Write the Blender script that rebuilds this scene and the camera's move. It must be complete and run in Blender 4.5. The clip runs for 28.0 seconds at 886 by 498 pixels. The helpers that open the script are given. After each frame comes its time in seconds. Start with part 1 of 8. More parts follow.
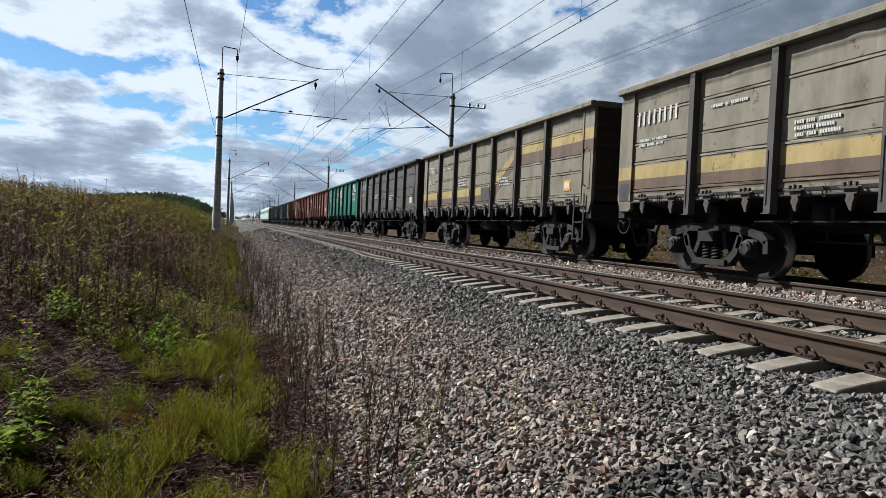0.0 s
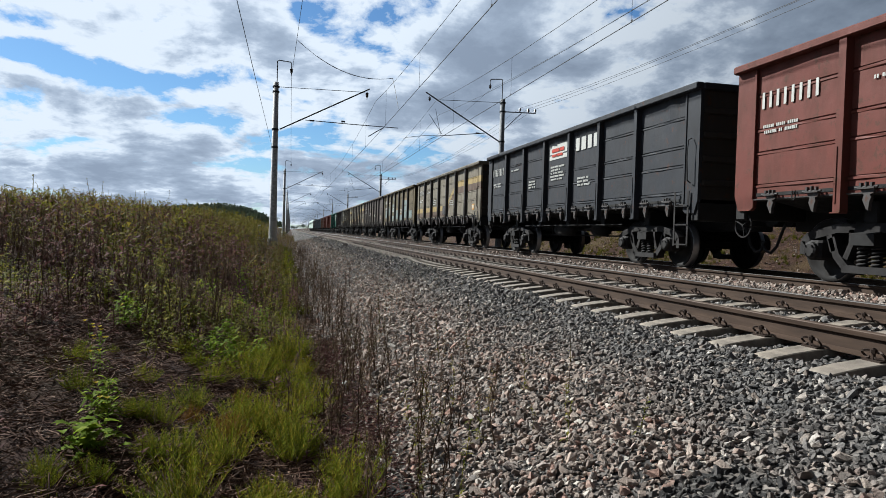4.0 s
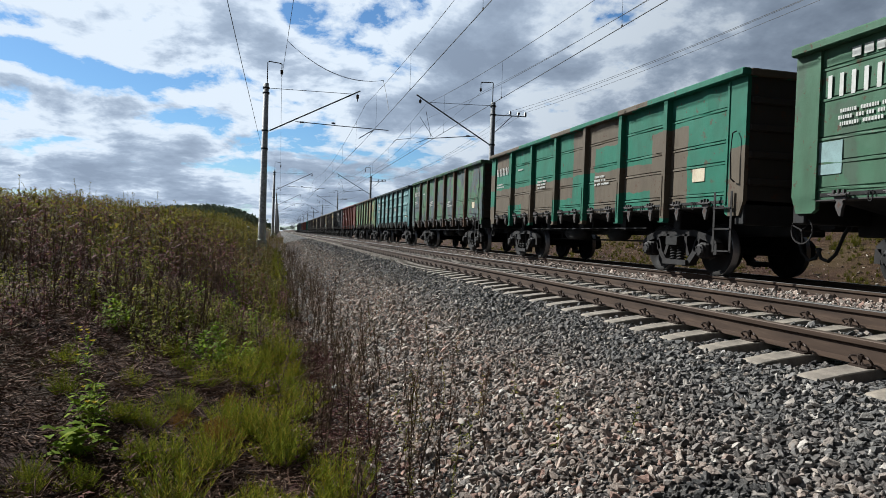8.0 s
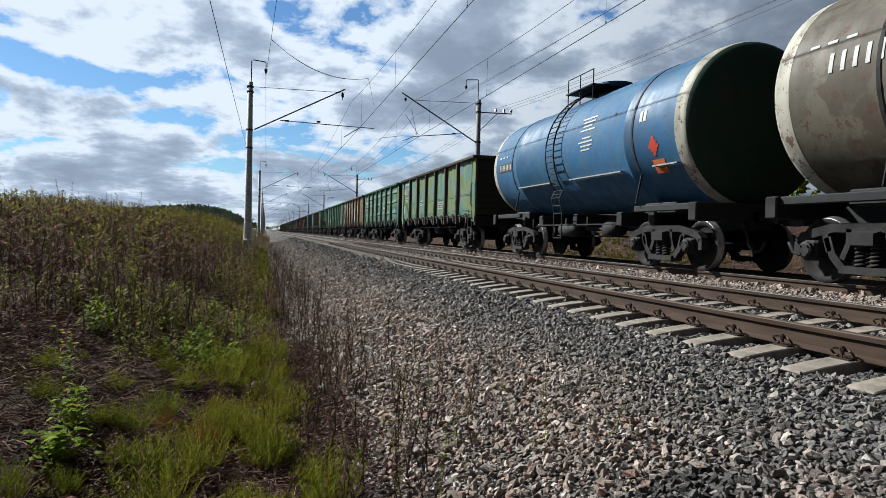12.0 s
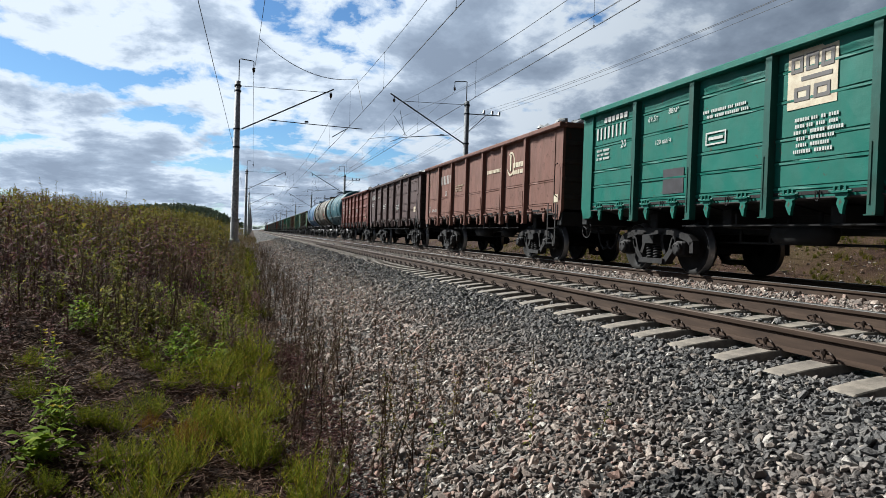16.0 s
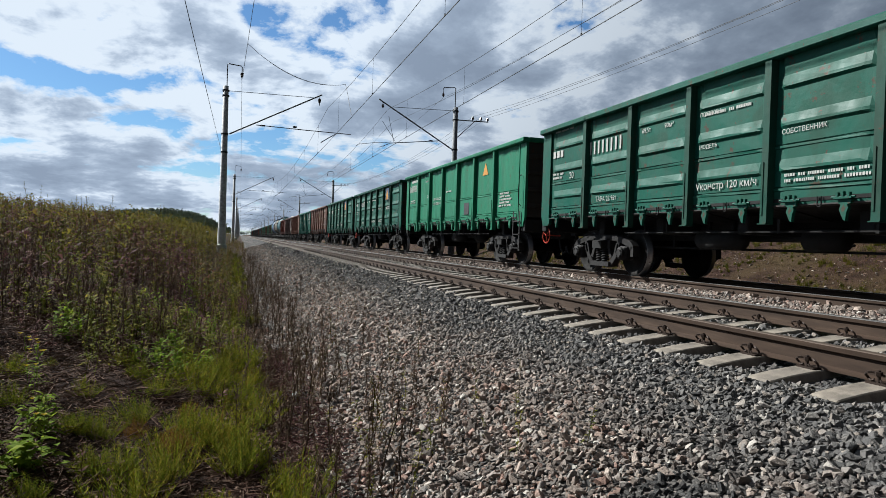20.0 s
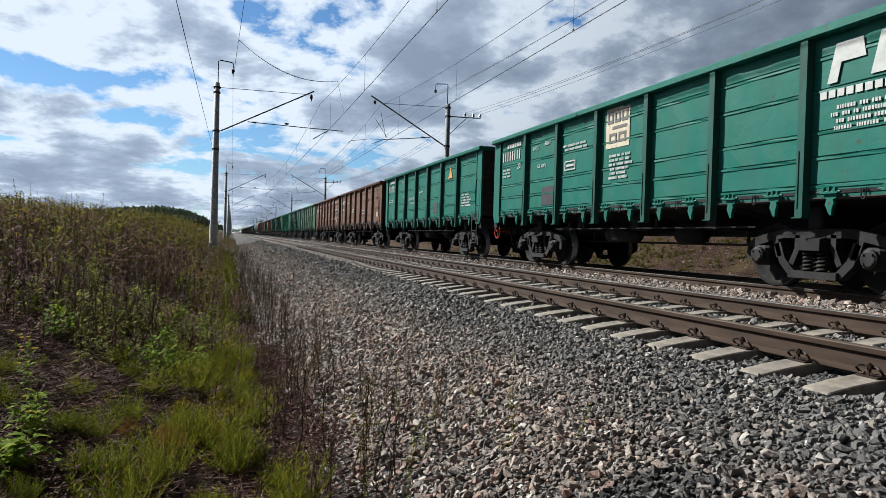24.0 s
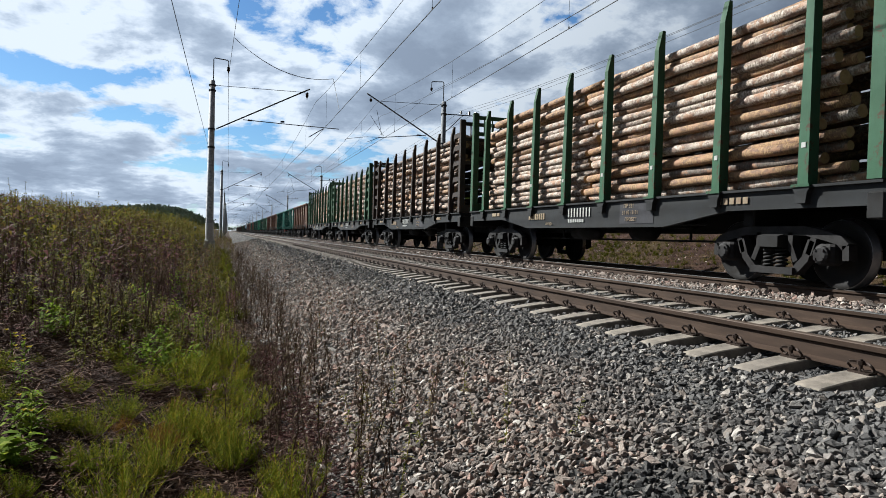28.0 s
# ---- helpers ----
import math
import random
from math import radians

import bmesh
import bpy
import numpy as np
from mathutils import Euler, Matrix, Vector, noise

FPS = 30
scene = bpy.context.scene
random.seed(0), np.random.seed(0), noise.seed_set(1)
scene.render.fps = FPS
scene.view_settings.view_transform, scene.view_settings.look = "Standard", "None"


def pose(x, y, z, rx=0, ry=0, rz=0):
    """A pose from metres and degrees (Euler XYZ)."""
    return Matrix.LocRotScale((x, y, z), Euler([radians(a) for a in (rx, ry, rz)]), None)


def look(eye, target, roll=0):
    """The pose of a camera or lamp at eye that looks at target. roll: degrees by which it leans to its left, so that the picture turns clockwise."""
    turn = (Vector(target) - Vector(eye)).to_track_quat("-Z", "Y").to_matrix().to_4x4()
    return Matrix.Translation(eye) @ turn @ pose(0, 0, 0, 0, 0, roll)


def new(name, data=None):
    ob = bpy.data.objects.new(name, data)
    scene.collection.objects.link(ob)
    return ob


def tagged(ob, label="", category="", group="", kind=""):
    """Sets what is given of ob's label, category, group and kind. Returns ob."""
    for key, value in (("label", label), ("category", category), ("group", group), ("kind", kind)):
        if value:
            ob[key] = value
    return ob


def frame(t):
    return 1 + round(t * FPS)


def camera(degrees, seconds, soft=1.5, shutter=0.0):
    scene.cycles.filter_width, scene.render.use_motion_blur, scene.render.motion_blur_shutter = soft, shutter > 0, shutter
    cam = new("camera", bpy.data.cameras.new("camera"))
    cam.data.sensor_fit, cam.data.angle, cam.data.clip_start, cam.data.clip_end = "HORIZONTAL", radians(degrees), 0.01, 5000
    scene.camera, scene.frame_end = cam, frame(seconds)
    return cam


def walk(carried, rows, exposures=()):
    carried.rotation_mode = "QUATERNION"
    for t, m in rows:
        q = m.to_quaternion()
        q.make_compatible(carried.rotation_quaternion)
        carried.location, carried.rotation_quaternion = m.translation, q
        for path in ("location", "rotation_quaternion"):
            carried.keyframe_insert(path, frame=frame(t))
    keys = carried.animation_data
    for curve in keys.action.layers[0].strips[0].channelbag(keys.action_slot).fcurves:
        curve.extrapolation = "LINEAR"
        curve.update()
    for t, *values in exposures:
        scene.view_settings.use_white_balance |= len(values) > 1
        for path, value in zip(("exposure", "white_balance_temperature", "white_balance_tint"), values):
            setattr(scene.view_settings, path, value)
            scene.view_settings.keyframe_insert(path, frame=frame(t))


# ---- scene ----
cam = camera(68.1, 28.0, soft=0.75)

# seconds, eye x, y, z, yaw to the left, pitch up, roll
PATH = [
    (0, -3.960, -0.002, 0.580, -17.68, -1.77, 2.44),
    (0.5, -3.963, -0.010, 0.570, -14.02, -1.60, 2.07),
    (1, -3.971, -0.015, 0.560, -13.12, -1.46, 1.90),
    (1.5, -3.954, -0.023, 0.562, -12.38, -1.42, 1.83),
    (2, -3.960, -0.042, 0.569, -12.49, -1.58, 1.87),
    (2.5, -3.952, -0.028, 0.569, -12.68, -1.37, 1.66),
    (3, -3.957, -0.038, 0.561, -12.74, -1.15, 1.63),
    (3.5, -3.949, -0.038, 0.556, -12.95, -1.23, 1.68),
    (5.5, -3.958, -0.020, 0.565, -13.43, -1.54, 1.77),
    (6, -3.952, -0.023, 0.572, -13.60, -1.46, 1.95),
    (6.5, -3.955, -0.025, 0.560, -13.69, -1.02, 1.86),
    (7, -3.956, -0.027, 0.569, -13.85, -1.13, 1.89),
    (7.5, -3.955, -0.024, 0.572, -13.94, -1.08, 1.75),
    (8, -3.960, -0.030, 0.570, -14.01, -1.12, 1.98),
    (8.5, -3.958, -0.026, 0.572, -13.97, -1.11, 2.12),
    (9, -3.958, -0.027, 0.573, -13.89, -1.10, 1.77),
    (9.5, -3.964, -0.034, 0.571, -13.96, -1.10, 1.76),
    (10, -3.958, -0.035, 0.571, -14.17, -1.05, 1.86),
    (10.5, -3.950, -0.035, 0.579, -14.43, -1.09, 1.67),
    (11, -3.943, -0.027, 0.574, -14.64, -1.01, 1.49),
    (11.5, -3.948, -0.033, 0.571, -15.05, -1.15, 1.48),
    (12, -3.946, -0.027, 0.571, -15.13, -1.28, 1.40),
    (12.5, -3.942, -0.023, 0.574, -15.40, -1.32, 1.65),
    (14.5, -3.956, -0.048, 0.574, -15.90, -1.25, 1.88),
    (15, -3.958, -0.045, 0.573, -15.72, -1.16, 1.80),
    (15.5, -3.950, -0.043, 0.573, -16.08, -1.19, 1.79),
    (16, -3.949, -0.039, 0.576, -16.22, -1.15, 1.80),
    (16.5, -3.951, -0.044, 0.568, -16.53, -1.00, 1.79),
    (17, -3.954, -0.048, 0.578, -16.65, -1.12, 1.62),
    (17.5, -3.949, -0.042, 0.575, -16.54, -0.93, 1.64),
    (18, -3.948, -0.049, 0.579, -16.68, -0.83, 1.54),
    (18.5, -3.951, -0.043, 0.579, -16.61, -0.74, 1.66),
    (19, -3.960, -0.049, 0.573, -16.84, -0.60, 1.81),
    (19.5, -3.950, -0.054, 0.578, -17.00, -0.70, 1.72),
    (20, -3.947, -0.052, 0.584, -17.20, -0.63, 1.90),
    (20.5, -3.951, -0.045, 0.567, -16.83, -0.47, 1.83),
    (21, -3.938, -0.048, 0.577, -16.97, -0.62, 1.68),
    (21.5, -3.938, -0.057, 0.581, -17.19, -0.64, 1.59),
    (23.5, -3.941, -0.046, 0.575, -17.54, -0.88, 1.63),
    (24, -3.951, -0.052, 0.576, -17.84, -0.90, 1.67),
    (24.5, -3.935, -0.044, 0.580, -17.54, -1.12, 1.49),
    (25, -3.936, -0.045, 0.580, -17.47, -1.13, 1.49),
    (25.5, -3.943, -0.045, 0.583, -17.71, -0.93, 1.72),
    (26, -3.937, -0.048, 0.576, -17.82, -0.71, 1.72),
    (26.5, -3.934, -0.055, 0.579, -18.03, -0.90, 1.35),
    (27, -3.941, -0.057, 0.576, -18.28, -1.08, 1.53),
    (27.5, -3.943, -0.055, 0.583, -18.29, -1.19, 1.60),
    (28, -3.945, -0.070, 0.576, -18.16, -1.08, 1.57),
]


def sight(x, y, z, yaw, pitch, roll):
    a, b = radians(yaw), radians(pitch)
    way = Vector((-math.sin(a) * math.cos(b), math.cos(a) * math.cos(b), math.sin(b)))
    eye = Vector((x, y, z))
    return look(eye, eye + way, roll)


walk(cam, [(r[0], sight(*r[1:])) for r in PATH], [(t, e, 5950, 6) for t, e in ((0.0, 1.22), (4.0, 1.18), (8.0, 1.16), (12.0, 1.18), (16.0, 1.24), (20.0, 1.13), (24.0, 1.20), (28.0, 1.24))])

# ---- light ----
SUN = Vector((-1.0, 1.10, 1.15)).normalized()
world = bpy.data.worlds.new("world")
scene.world = world
world.use_nodes = True


def sky_world():
    nt = world.node_tree
    nt.nodes.clear()
    n, ln = nt.nodes.new, nt.links.new
    out = n("ShaderNodeOutputWorld")
    sky = n("ShaderNodeTexSky")
    sky.sky_type, sky.sun_disc = "NISHITA", False
    sky.sun_elevation = math.asin(SUN.z)
    sky.sun_rotation = math.atan2(SUN.x, SUN.y)
    sky.air_density, sky.dust_density, sky.ozone_density = 1.0, 0.3, 3.0
    blue = n("ShaderNodeBackground")
    blue.inputs[1].default_value = 0.044
    deep = n("ShaderNodeMix")
    deep.data_type, deep.blend_type = "RGBA", "MULTIPLY"
    deep.inputs[0].default_value = 1.0
    deep.inputs[7].default_value = (0.70, 0.87, 1.0, 1.0)
    ln(sky.outputs[0], deep.inputs[6])
    ln(deep.outputs[2], blue.inputs[0])
    co = n("ShaderNodeTexCoord")
    sep = n("ShaderNodeSeparateXYZ")
    ln(co.outputs["Generated"], sep.inputs[0])

    def mth(op, a, b=None):
        m = n("ShaderNodeMath")
        m.operation = op
        for i, v in enumerate((a, b)):
            if v is None:
                continue
            if isinstance(v, (int, float)):
                m.inputs[i].default_value = v
            else:
                ln(v, m.inputs[i])
        return m.outputs[0]

    # the cloud layer as seen from below: heaps shrink towards the horizon
    near = mth("POWER", mth("ADD", mth("MAXIMUM", sep.outputs[2], 0.0), 0.16), -0.72)
    flat = n("ShaderNodeCombineXYZ")
    ln(mth("MULTIPLY", sep.outputs[0], near), flat.inputs[0])
    ln(mth("MULTIPLY", sep.outputs[1], near), flat.inputs[1])

    def fbm(scale, detail, rough, offset, warp=0.0, shrink=1.0):
        mp = n("ShaderNodeMapping")
        mp.inputs["Location"].default_value = offset
        mp.inputs["Scale"].default_value = (shrink, shrink, 1.0)
        ln(flat.outputs[0], mp.inputs[0])
        t = n("ShaderNodeTexNoise")
        t.inputs["Scale"].default_value, t.inputs["Detail"].default_value = scale, detail
        t.inputs["Roughness"].default_value, t.inputs["Distortion"].default_value = rough, warp
        ln(mp.outputs[0], t.inputs["Vector"])
        return t.outputs["Fac"]

    def ramp(fac, stops):
        r = n("ShaderNodeValToRGB")
        while len(r.color_ramp.elements) < len(stops):
            r.color_ramp.elements.new(0.5)
        for e, (p, c) in zip(r.color_ramp.elements, stops):
            e.position, e.color = p, (*c, 1)
        ln(fac, r.inputs[0])
        return r.outputs[0]

    # bearing and height of the view, in which the larger banks of cloud are laid out
    place = n("ShaderNodeCombineXYZ")
    ln(mth("ARCTAN2", sep.outputs[0], sep.outputs[1]), place.inputs[0])
    ln(sep.outputs[2], place.inputs[1])

    def banks(blobs, lift=0.0):
        """Sum of soft ellipses: bearing, height, half width, half height, weight."""
        total = None
        for u, v, ru, rv, w in blobs:
            mp = n("ShaderNodeMapping")
            mp.inputs["Location"].default_value = (-u / ru, (lift - v) / rv, 0.0)
            mp.inputs["Scale"].default_value = (1 / ru, 1 / rv, 0.0)
            ln(place.outputs[0], mp.inputs[0])
            far = n("ShaderNodeVectorMath")
            far.operation = "LENGTH"
            ln(mp.outputs[0], far.inputs[0])
            m = n("ShaderNodeMapRange")
            m.interpolation_type = "SMOOTHSTEP"
            for i, q in zip((1, 2, 3, 4), (0.15, 1.25, w, 0.0)):
                m.inputs[i].default_value = q
            ln(far.outputs["Value"], m.inputs[0])
            total = m.outputs[0] if total is None else mth("ADD", total, m.outputs[0])
        return total

    # gaps of blue run down from the upper left; heavy grey-bottomed heaps lie below and to the right of them
    layout = [(-0.30, 0.205, 0.09, 0.026, -0.13), (-0.21, 0.190, 0.09, 0.024, -0.12), (-0.12, 0.163, 0.08, 0.022, -0.11), (-0.02, 0.132, 0.10, 0.024, -0.14),
              (0.07, 0.120, 0.10, 0.020, -0.12), (0.20, 0.118, 0.10, 0.016, -0.10), (0.02, 0.300, 0.05, 0.034, -0.16), (-0.34, 0.255, 0.05, 0.02, -0.10), (0.10, 0.310, 0.06, 0.02, -0.08),
              (-0.26, 0.142, 0.16, 0.032, 0.11), (-0.14, 0.108, 0.13, 0.022, 0.11), (0.14, 0.195, 0.17, 0.040, 0.11), (0.27, 0.175, 0.12, 0.036, 0.10),
              (-0.20, 0.262, 0.20, 0.045, 0.06), (0.62, 0.24, 0.46, 0.16, 0.11), (0.30, 0.26, 0.20, 0.07, 0.08), (-0.02, 0.225, 0.14, 0.035, 0.07), (-0.20, 0.060, 0.30, 0.026, 0.12), (0.15, 0.066, 0.28, 0.024, 0.13), (0.10, 0.020, 0.60, 0.026, 0.10), (-0.30, 0.020, 0.30, 0.020, 0.06)]
    at = (7.7, 2.6, 0.0)
    east = n("ShaderNodeMapRange")
    for i, v in zip((1, 2, 3, 4), (-0.1, 0.6, 0.0, 0.06)):
        east.inputs[i].default_value = v
    ln(sep.outputs[0], east.inputs[0])
    # extra unseen cloud behind the viewpoint, added to cut fill on near-facing sides
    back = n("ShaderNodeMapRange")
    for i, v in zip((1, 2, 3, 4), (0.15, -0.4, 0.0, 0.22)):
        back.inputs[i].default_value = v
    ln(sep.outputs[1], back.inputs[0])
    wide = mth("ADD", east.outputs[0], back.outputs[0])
    # a density field, and the same field a step up towards the sun, which shades the bases of the heaps
    def heaps(detail, shrink):
        coarse, puffs = fbm(3.1, detail, 0.60, at, 0.15, shrink), fbm(9.5, detail, 0.54, (1.3, 4.1, 0.0), 0.3, shrink)
        return mth("ADD", mth("MULTIPLY", mth("SUBTRACT", coarse, 0.5), 1.25), mth("ADD", mth("MULTIPLY", mth("SUBTRACT", puffs, 0.5), 0.24), 0.52))

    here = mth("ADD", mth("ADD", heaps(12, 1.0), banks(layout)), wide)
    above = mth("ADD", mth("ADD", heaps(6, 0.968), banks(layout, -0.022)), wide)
    mask = ramp(here, [(0.41, (0, 0, 0)), (0.45, (0.5, 0.5, 0.5)), (0.51, (1, 1, 1))])
    shade = mth("ADD", mth("MULTIPLY", mth("SUBTRACT", above, 0.53), 2.4), mth("MULTIPLY", mth("SUBTRACT", here, 0.56), 0.8))
    grey = banks([(0.62, 0.25, 0.55, 0.22, -0.17), (0.14, 0.075, 0.28, 0.060, 0.20), (-0.12, 0.27, 0.30, 0.07, -0.16)])
    tone = ramp(mth("ADD", shade, grey), [(0.0, (0.92, 0.96, 1.02)), (0.10, (0.81, 0.865, 0.955)), (0.25, (0.57, 0.635, 0.745)), (0.42, (0.44, 0.505, 0.615)), (0.75, (0.34, 0.395, 0.495))])
    # clouds scatter most towards the sun; the unseen rear is dimmed to cut fill
    dot = n("ShaderNodeVectorMath")
    dot.operation = "DOT_PRODUCT"
    ln(co.outputs["Generated"], dot.inputs[0])
    dot.inputs[1].default_value = SUN
    glow = n("ShaderNodeMapRange")
    for i, v in zip((1, 2, 3, 4), (-0.25, 0.65, 0.02, 0.405)):
        glow.inputs[i].default_value = v
    ln(dot.outputs["Value"], glow.inputs[0])
    # bright flanks towards the horizon; grey bases overhead, out of view, darkened to cut fill
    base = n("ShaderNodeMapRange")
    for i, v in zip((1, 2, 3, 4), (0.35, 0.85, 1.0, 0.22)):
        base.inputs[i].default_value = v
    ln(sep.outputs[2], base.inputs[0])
    cloud = n("ShaderNodeBackground")
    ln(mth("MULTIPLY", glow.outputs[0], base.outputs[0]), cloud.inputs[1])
    ln(tone, cloud.inputs[0])
    mix = n("ShaderNodeMixShader")
    ln(mask, mix.inputs[0])
    ln(blue.outputs[0], mix.inputs[1])
    ln(cloud.outputs[0], mix.inputs[2])
    ln(mix.outputs[0], out.inputs[0])


sky_world()
sun_data = bpy.data.lights.new("sun", "SUN")
sun_data.energy, sun_data.angle, sun_data.color = 5.0, radians(0.6), (1.0, 0.95, 0.87)
sun = new("sun", sun_data)
sun.matrix_world = look((0, 0, 40), Vector((0, 0, 40)) - SUN)


# ---- materials ----
class Nodes:
    """Short hand for one node material."""

    def __init__(self, name, rough=0.7, metal=0.0, gloss=0.5):
        self.mat = bpy.data.materials.new(name)
        self.mat.use_nodes = True
        self.nt = self.mat.node_tree
        self.bsdf = self.nt.nodes["Principled BSDF"]
        self.bsdf.inputs["Roughness"].default_value = rough
        self.bsdf.inputs["Metallic"].default_value = metal
        self.bsdf.inputs["Specular IOR Level"].default_value = gloss
        self.co = self.nt.nodes.new("ShaderNodeTexCoord").outputs["Object"]

    def put(self, value, socket):
        if isinstance(value, (int, float)):
            socket.default_value = value
        elif isinstance(value, (tuple, list)):
            socket.default_value = (*value, 1) if len(value) == 3 and socket.type == "RGBA" else value
        else:
            self.nt.links.new(value, socket)

    def math(self, op, a, b=0.0, c=None):
        m = self.nt.nodes.new("ShaderNodeMath")
        m.operation = op
        self.put(a, m.inputs[0])
        self.put(b, m.inputs[1])
        if c is not None:
            self.put(c, m.inputs[2])
        return m.outputs[0]

    def xyz(self, vec=None):
        s = self.nt.nodes.new("ShaderNodeSeparateXYZ")
        self.put(vec or self.co, s.inputs[0])
        return s.outputs

    def join(self, x, y, z):
        s = self.nt.nodes.new("ShaderNodeCombineXYZ")
        for v, i in zip((x, y, z), s.inputs):
            self.put(v, i)
        return s.outputs[0]

    def stretch(self, size, place=(0, 0, 0), vec=None):
        m = self.nt.nodes.new("ShaderNodeMapping")
        m.inputs["Scale"].default_value, m.inputs["Location"].default_value = size, place
        self.put(vec or self.co, m.inputs[0])
        return m.outputs[0]

    def noise(self, scale, detail=4, rough=0.55, vec=None):
        t = self.nt.nodes.new("ShaderNodeTexNoise")
        t.inputs["Scale"].default_value, t.inputs["Detail"].default_value, t.inputs["Roughness"].default_value = scale, detail, rough
        self.put(vec or self.co, t.inputs["Vector"])
        return t.outputs["Fac"]

    def cells(self, scale, vec=None, out="Color", feature="F1"):
        t = self.nt.nodes.new("ShaderNodeTexVoronoi")
        t.feature = feature
        t.inputs["Scale"].default_value = scale
        self.put(vec or self.co, t.inputs["Vector"])
        return t.outputs[out]

    def step(self, fac, lo, hi, a=0.0, b=1.0):
        m = self.nt.nodes.new("ShaderNodeMapRange")
        self.put(fac, m.inputs[0])
        for i, v in zip((1, 2, 3, 4), (lo, hi, a, b)):
            m.inputs[i].default_value = v
        return m.outputs[0]

    def mix(self, fac, a, b, how="MIX"):
        m = self.nt.nodes.new("ShaderNodeMix")
        m.data_type, m.blend_type = "RGBA", how
        self.put(fac, m.inputs[0])
        self.put(a, m.inputs[6])
        self.put(b, m.inputs[7])
        return m.outputs[2]

    def ramp(self, fac, stops):
        r = self.nt.nodes.new("ShaderNodeValToRGB")
        while len(r.color_ramp.elements) < len(stops):
            r.color_ramp.elements.new(0.5)
        for e, (p, c) in zip(r.color_ramp.elements, stops):
            e.position, e.color = p, (*c, 1)
        self.put(fac, r.inputs[0])
        return r.outputs[0]

    def island(self):
        return self.nt.nodes.new("ShaderNodeNewGeometry").outputs["Random Per Island"]

    def chance(self):
        return self.nt.nodes.new("ShaderNodeObjectInfo").outputs["Random"]

    def colour(self, c):
        self.put(c, self.bsdf.inputs["Base Color"])
        return self

    def rough(self, r):
        self.put(r, self.bsdf.inputs["Roughness"])
        return self

    def bump(self, height, strength=0.4, far=0.01):
        b = self.nt.nodes.new("ShaderNodeBump")
        b.inputs["Strength"].default_value, b.inputs["Distance"].default_value = strength, far
        self.put(height, b.inputs["Height"])
        self.put(b.outputs[0], self.bsdf.inputs["Normal"])
        return self


def mat_ballast():
    m = Nodes("ballast_bed", 0.9, 0, 0.2)
    cell = m.cells(16.0)
    sep = m.xyz(cell)
    x = m.xyz()[0]
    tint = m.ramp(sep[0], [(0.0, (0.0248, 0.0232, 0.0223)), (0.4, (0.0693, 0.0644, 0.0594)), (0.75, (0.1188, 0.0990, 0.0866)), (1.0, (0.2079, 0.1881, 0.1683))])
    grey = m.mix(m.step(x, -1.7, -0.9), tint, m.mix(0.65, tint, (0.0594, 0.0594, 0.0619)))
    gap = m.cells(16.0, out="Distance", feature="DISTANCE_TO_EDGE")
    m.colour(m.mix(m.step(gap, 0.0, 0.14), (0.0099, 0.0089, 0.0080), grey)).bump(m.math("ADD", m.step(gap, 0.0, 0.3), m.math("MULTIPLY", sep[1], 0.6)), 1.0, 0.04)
    return m.mat


def mat_stone(name, per_object=False):
    m = Nodes(name, 0.85, 0, 0.25)
    r = m.chance() if per_object else m.island()
    x = m.xyz()[0]
    warm = m.ramp(r, [(0.0, (0.0836, 0.0685, 0.0581)), (0.2, (0.1681, 0.1331, 0.1102)), (0.4, (0.2376, 0.1884, 0.1564)), (0.55, (0.2024, 0.1824, 0.1662)), (0.7, (0.3000, 0.2339, 0.1908)), (0.82, (0.2508, 0.1502, 0.1159)), (0.92, (0.3625, 0.3004, 0.2516)), (1.0, (0.4884, 0.4535, 0.4011))])
    cold = m.ramp(r, [(0.0, (0.0484, 0.0470, 0.0460)), (0.3, (0.0884, 0.0844, 0.0812)), (0.6, (0.1254, 0.1175, 0.1108)), (0.82, (0.1760, 0.1615, 0.1458)), (0.93, (0.2274, 0.1879, 0.1566)), (1.0, (0.3868, 0.3591, 0.3240))])
    # pinkish stone on the old slope and between the tracks, fresh grey stone along the first track
    wob = m.math("ADD", x, m.math("MULTIPLY", m.noise(1.1, 3), 1.4))
    blend = m.math("MULTIPLY", m.step(wob, -1.35, -0.5), m.step(x, 1.9, 2.4, 1.0, 0.1))
    base = m.mix(blend, warm, cold)
    base = m.mix(m.step(m.noise(30.0, 5, 0.7), 0.35, 0.75, 0.0, 0.28), base, (0.0537, 0.0440, 0.0391))
    m.colour(base).bump(m.math("ADD", m.noise(38.0, 5, 0.7), m.math("MULTIPLY", m.noise(130.0, 3, 0.7), 0.4)), 0.9, 0.014)
    return m.mat


def mat_soil():
    m = Nodes("soil", 0.95, 0, 0.1)
    big, mid, fine = m.noise(0.35, 4), m.noise(3.0, 6, 0.65), m.noise(42.0, 5, 0.7)
    c = m.ramp(mid, [(0.3, (0.0132, 0.0066, 0.0050)), (0.5, (0.0314, 0.0163, 0.0118)), (0.7, (0.0578, 0.0326, 0.0227))])
    c = m.mix(m.step(big, 0.45, 0.65, 0, 0.8), c, (0.0495, 0.0342, 0.0150))
    c = m.mix(m.step(fine, 0.58, 0.74, 0, 0.7), c, (0.1238, 0.0784, 0.0562))
    m.colour(c).bump(m.math("ADD", fine, mid), 0.9, 0.05)
    return m.mat


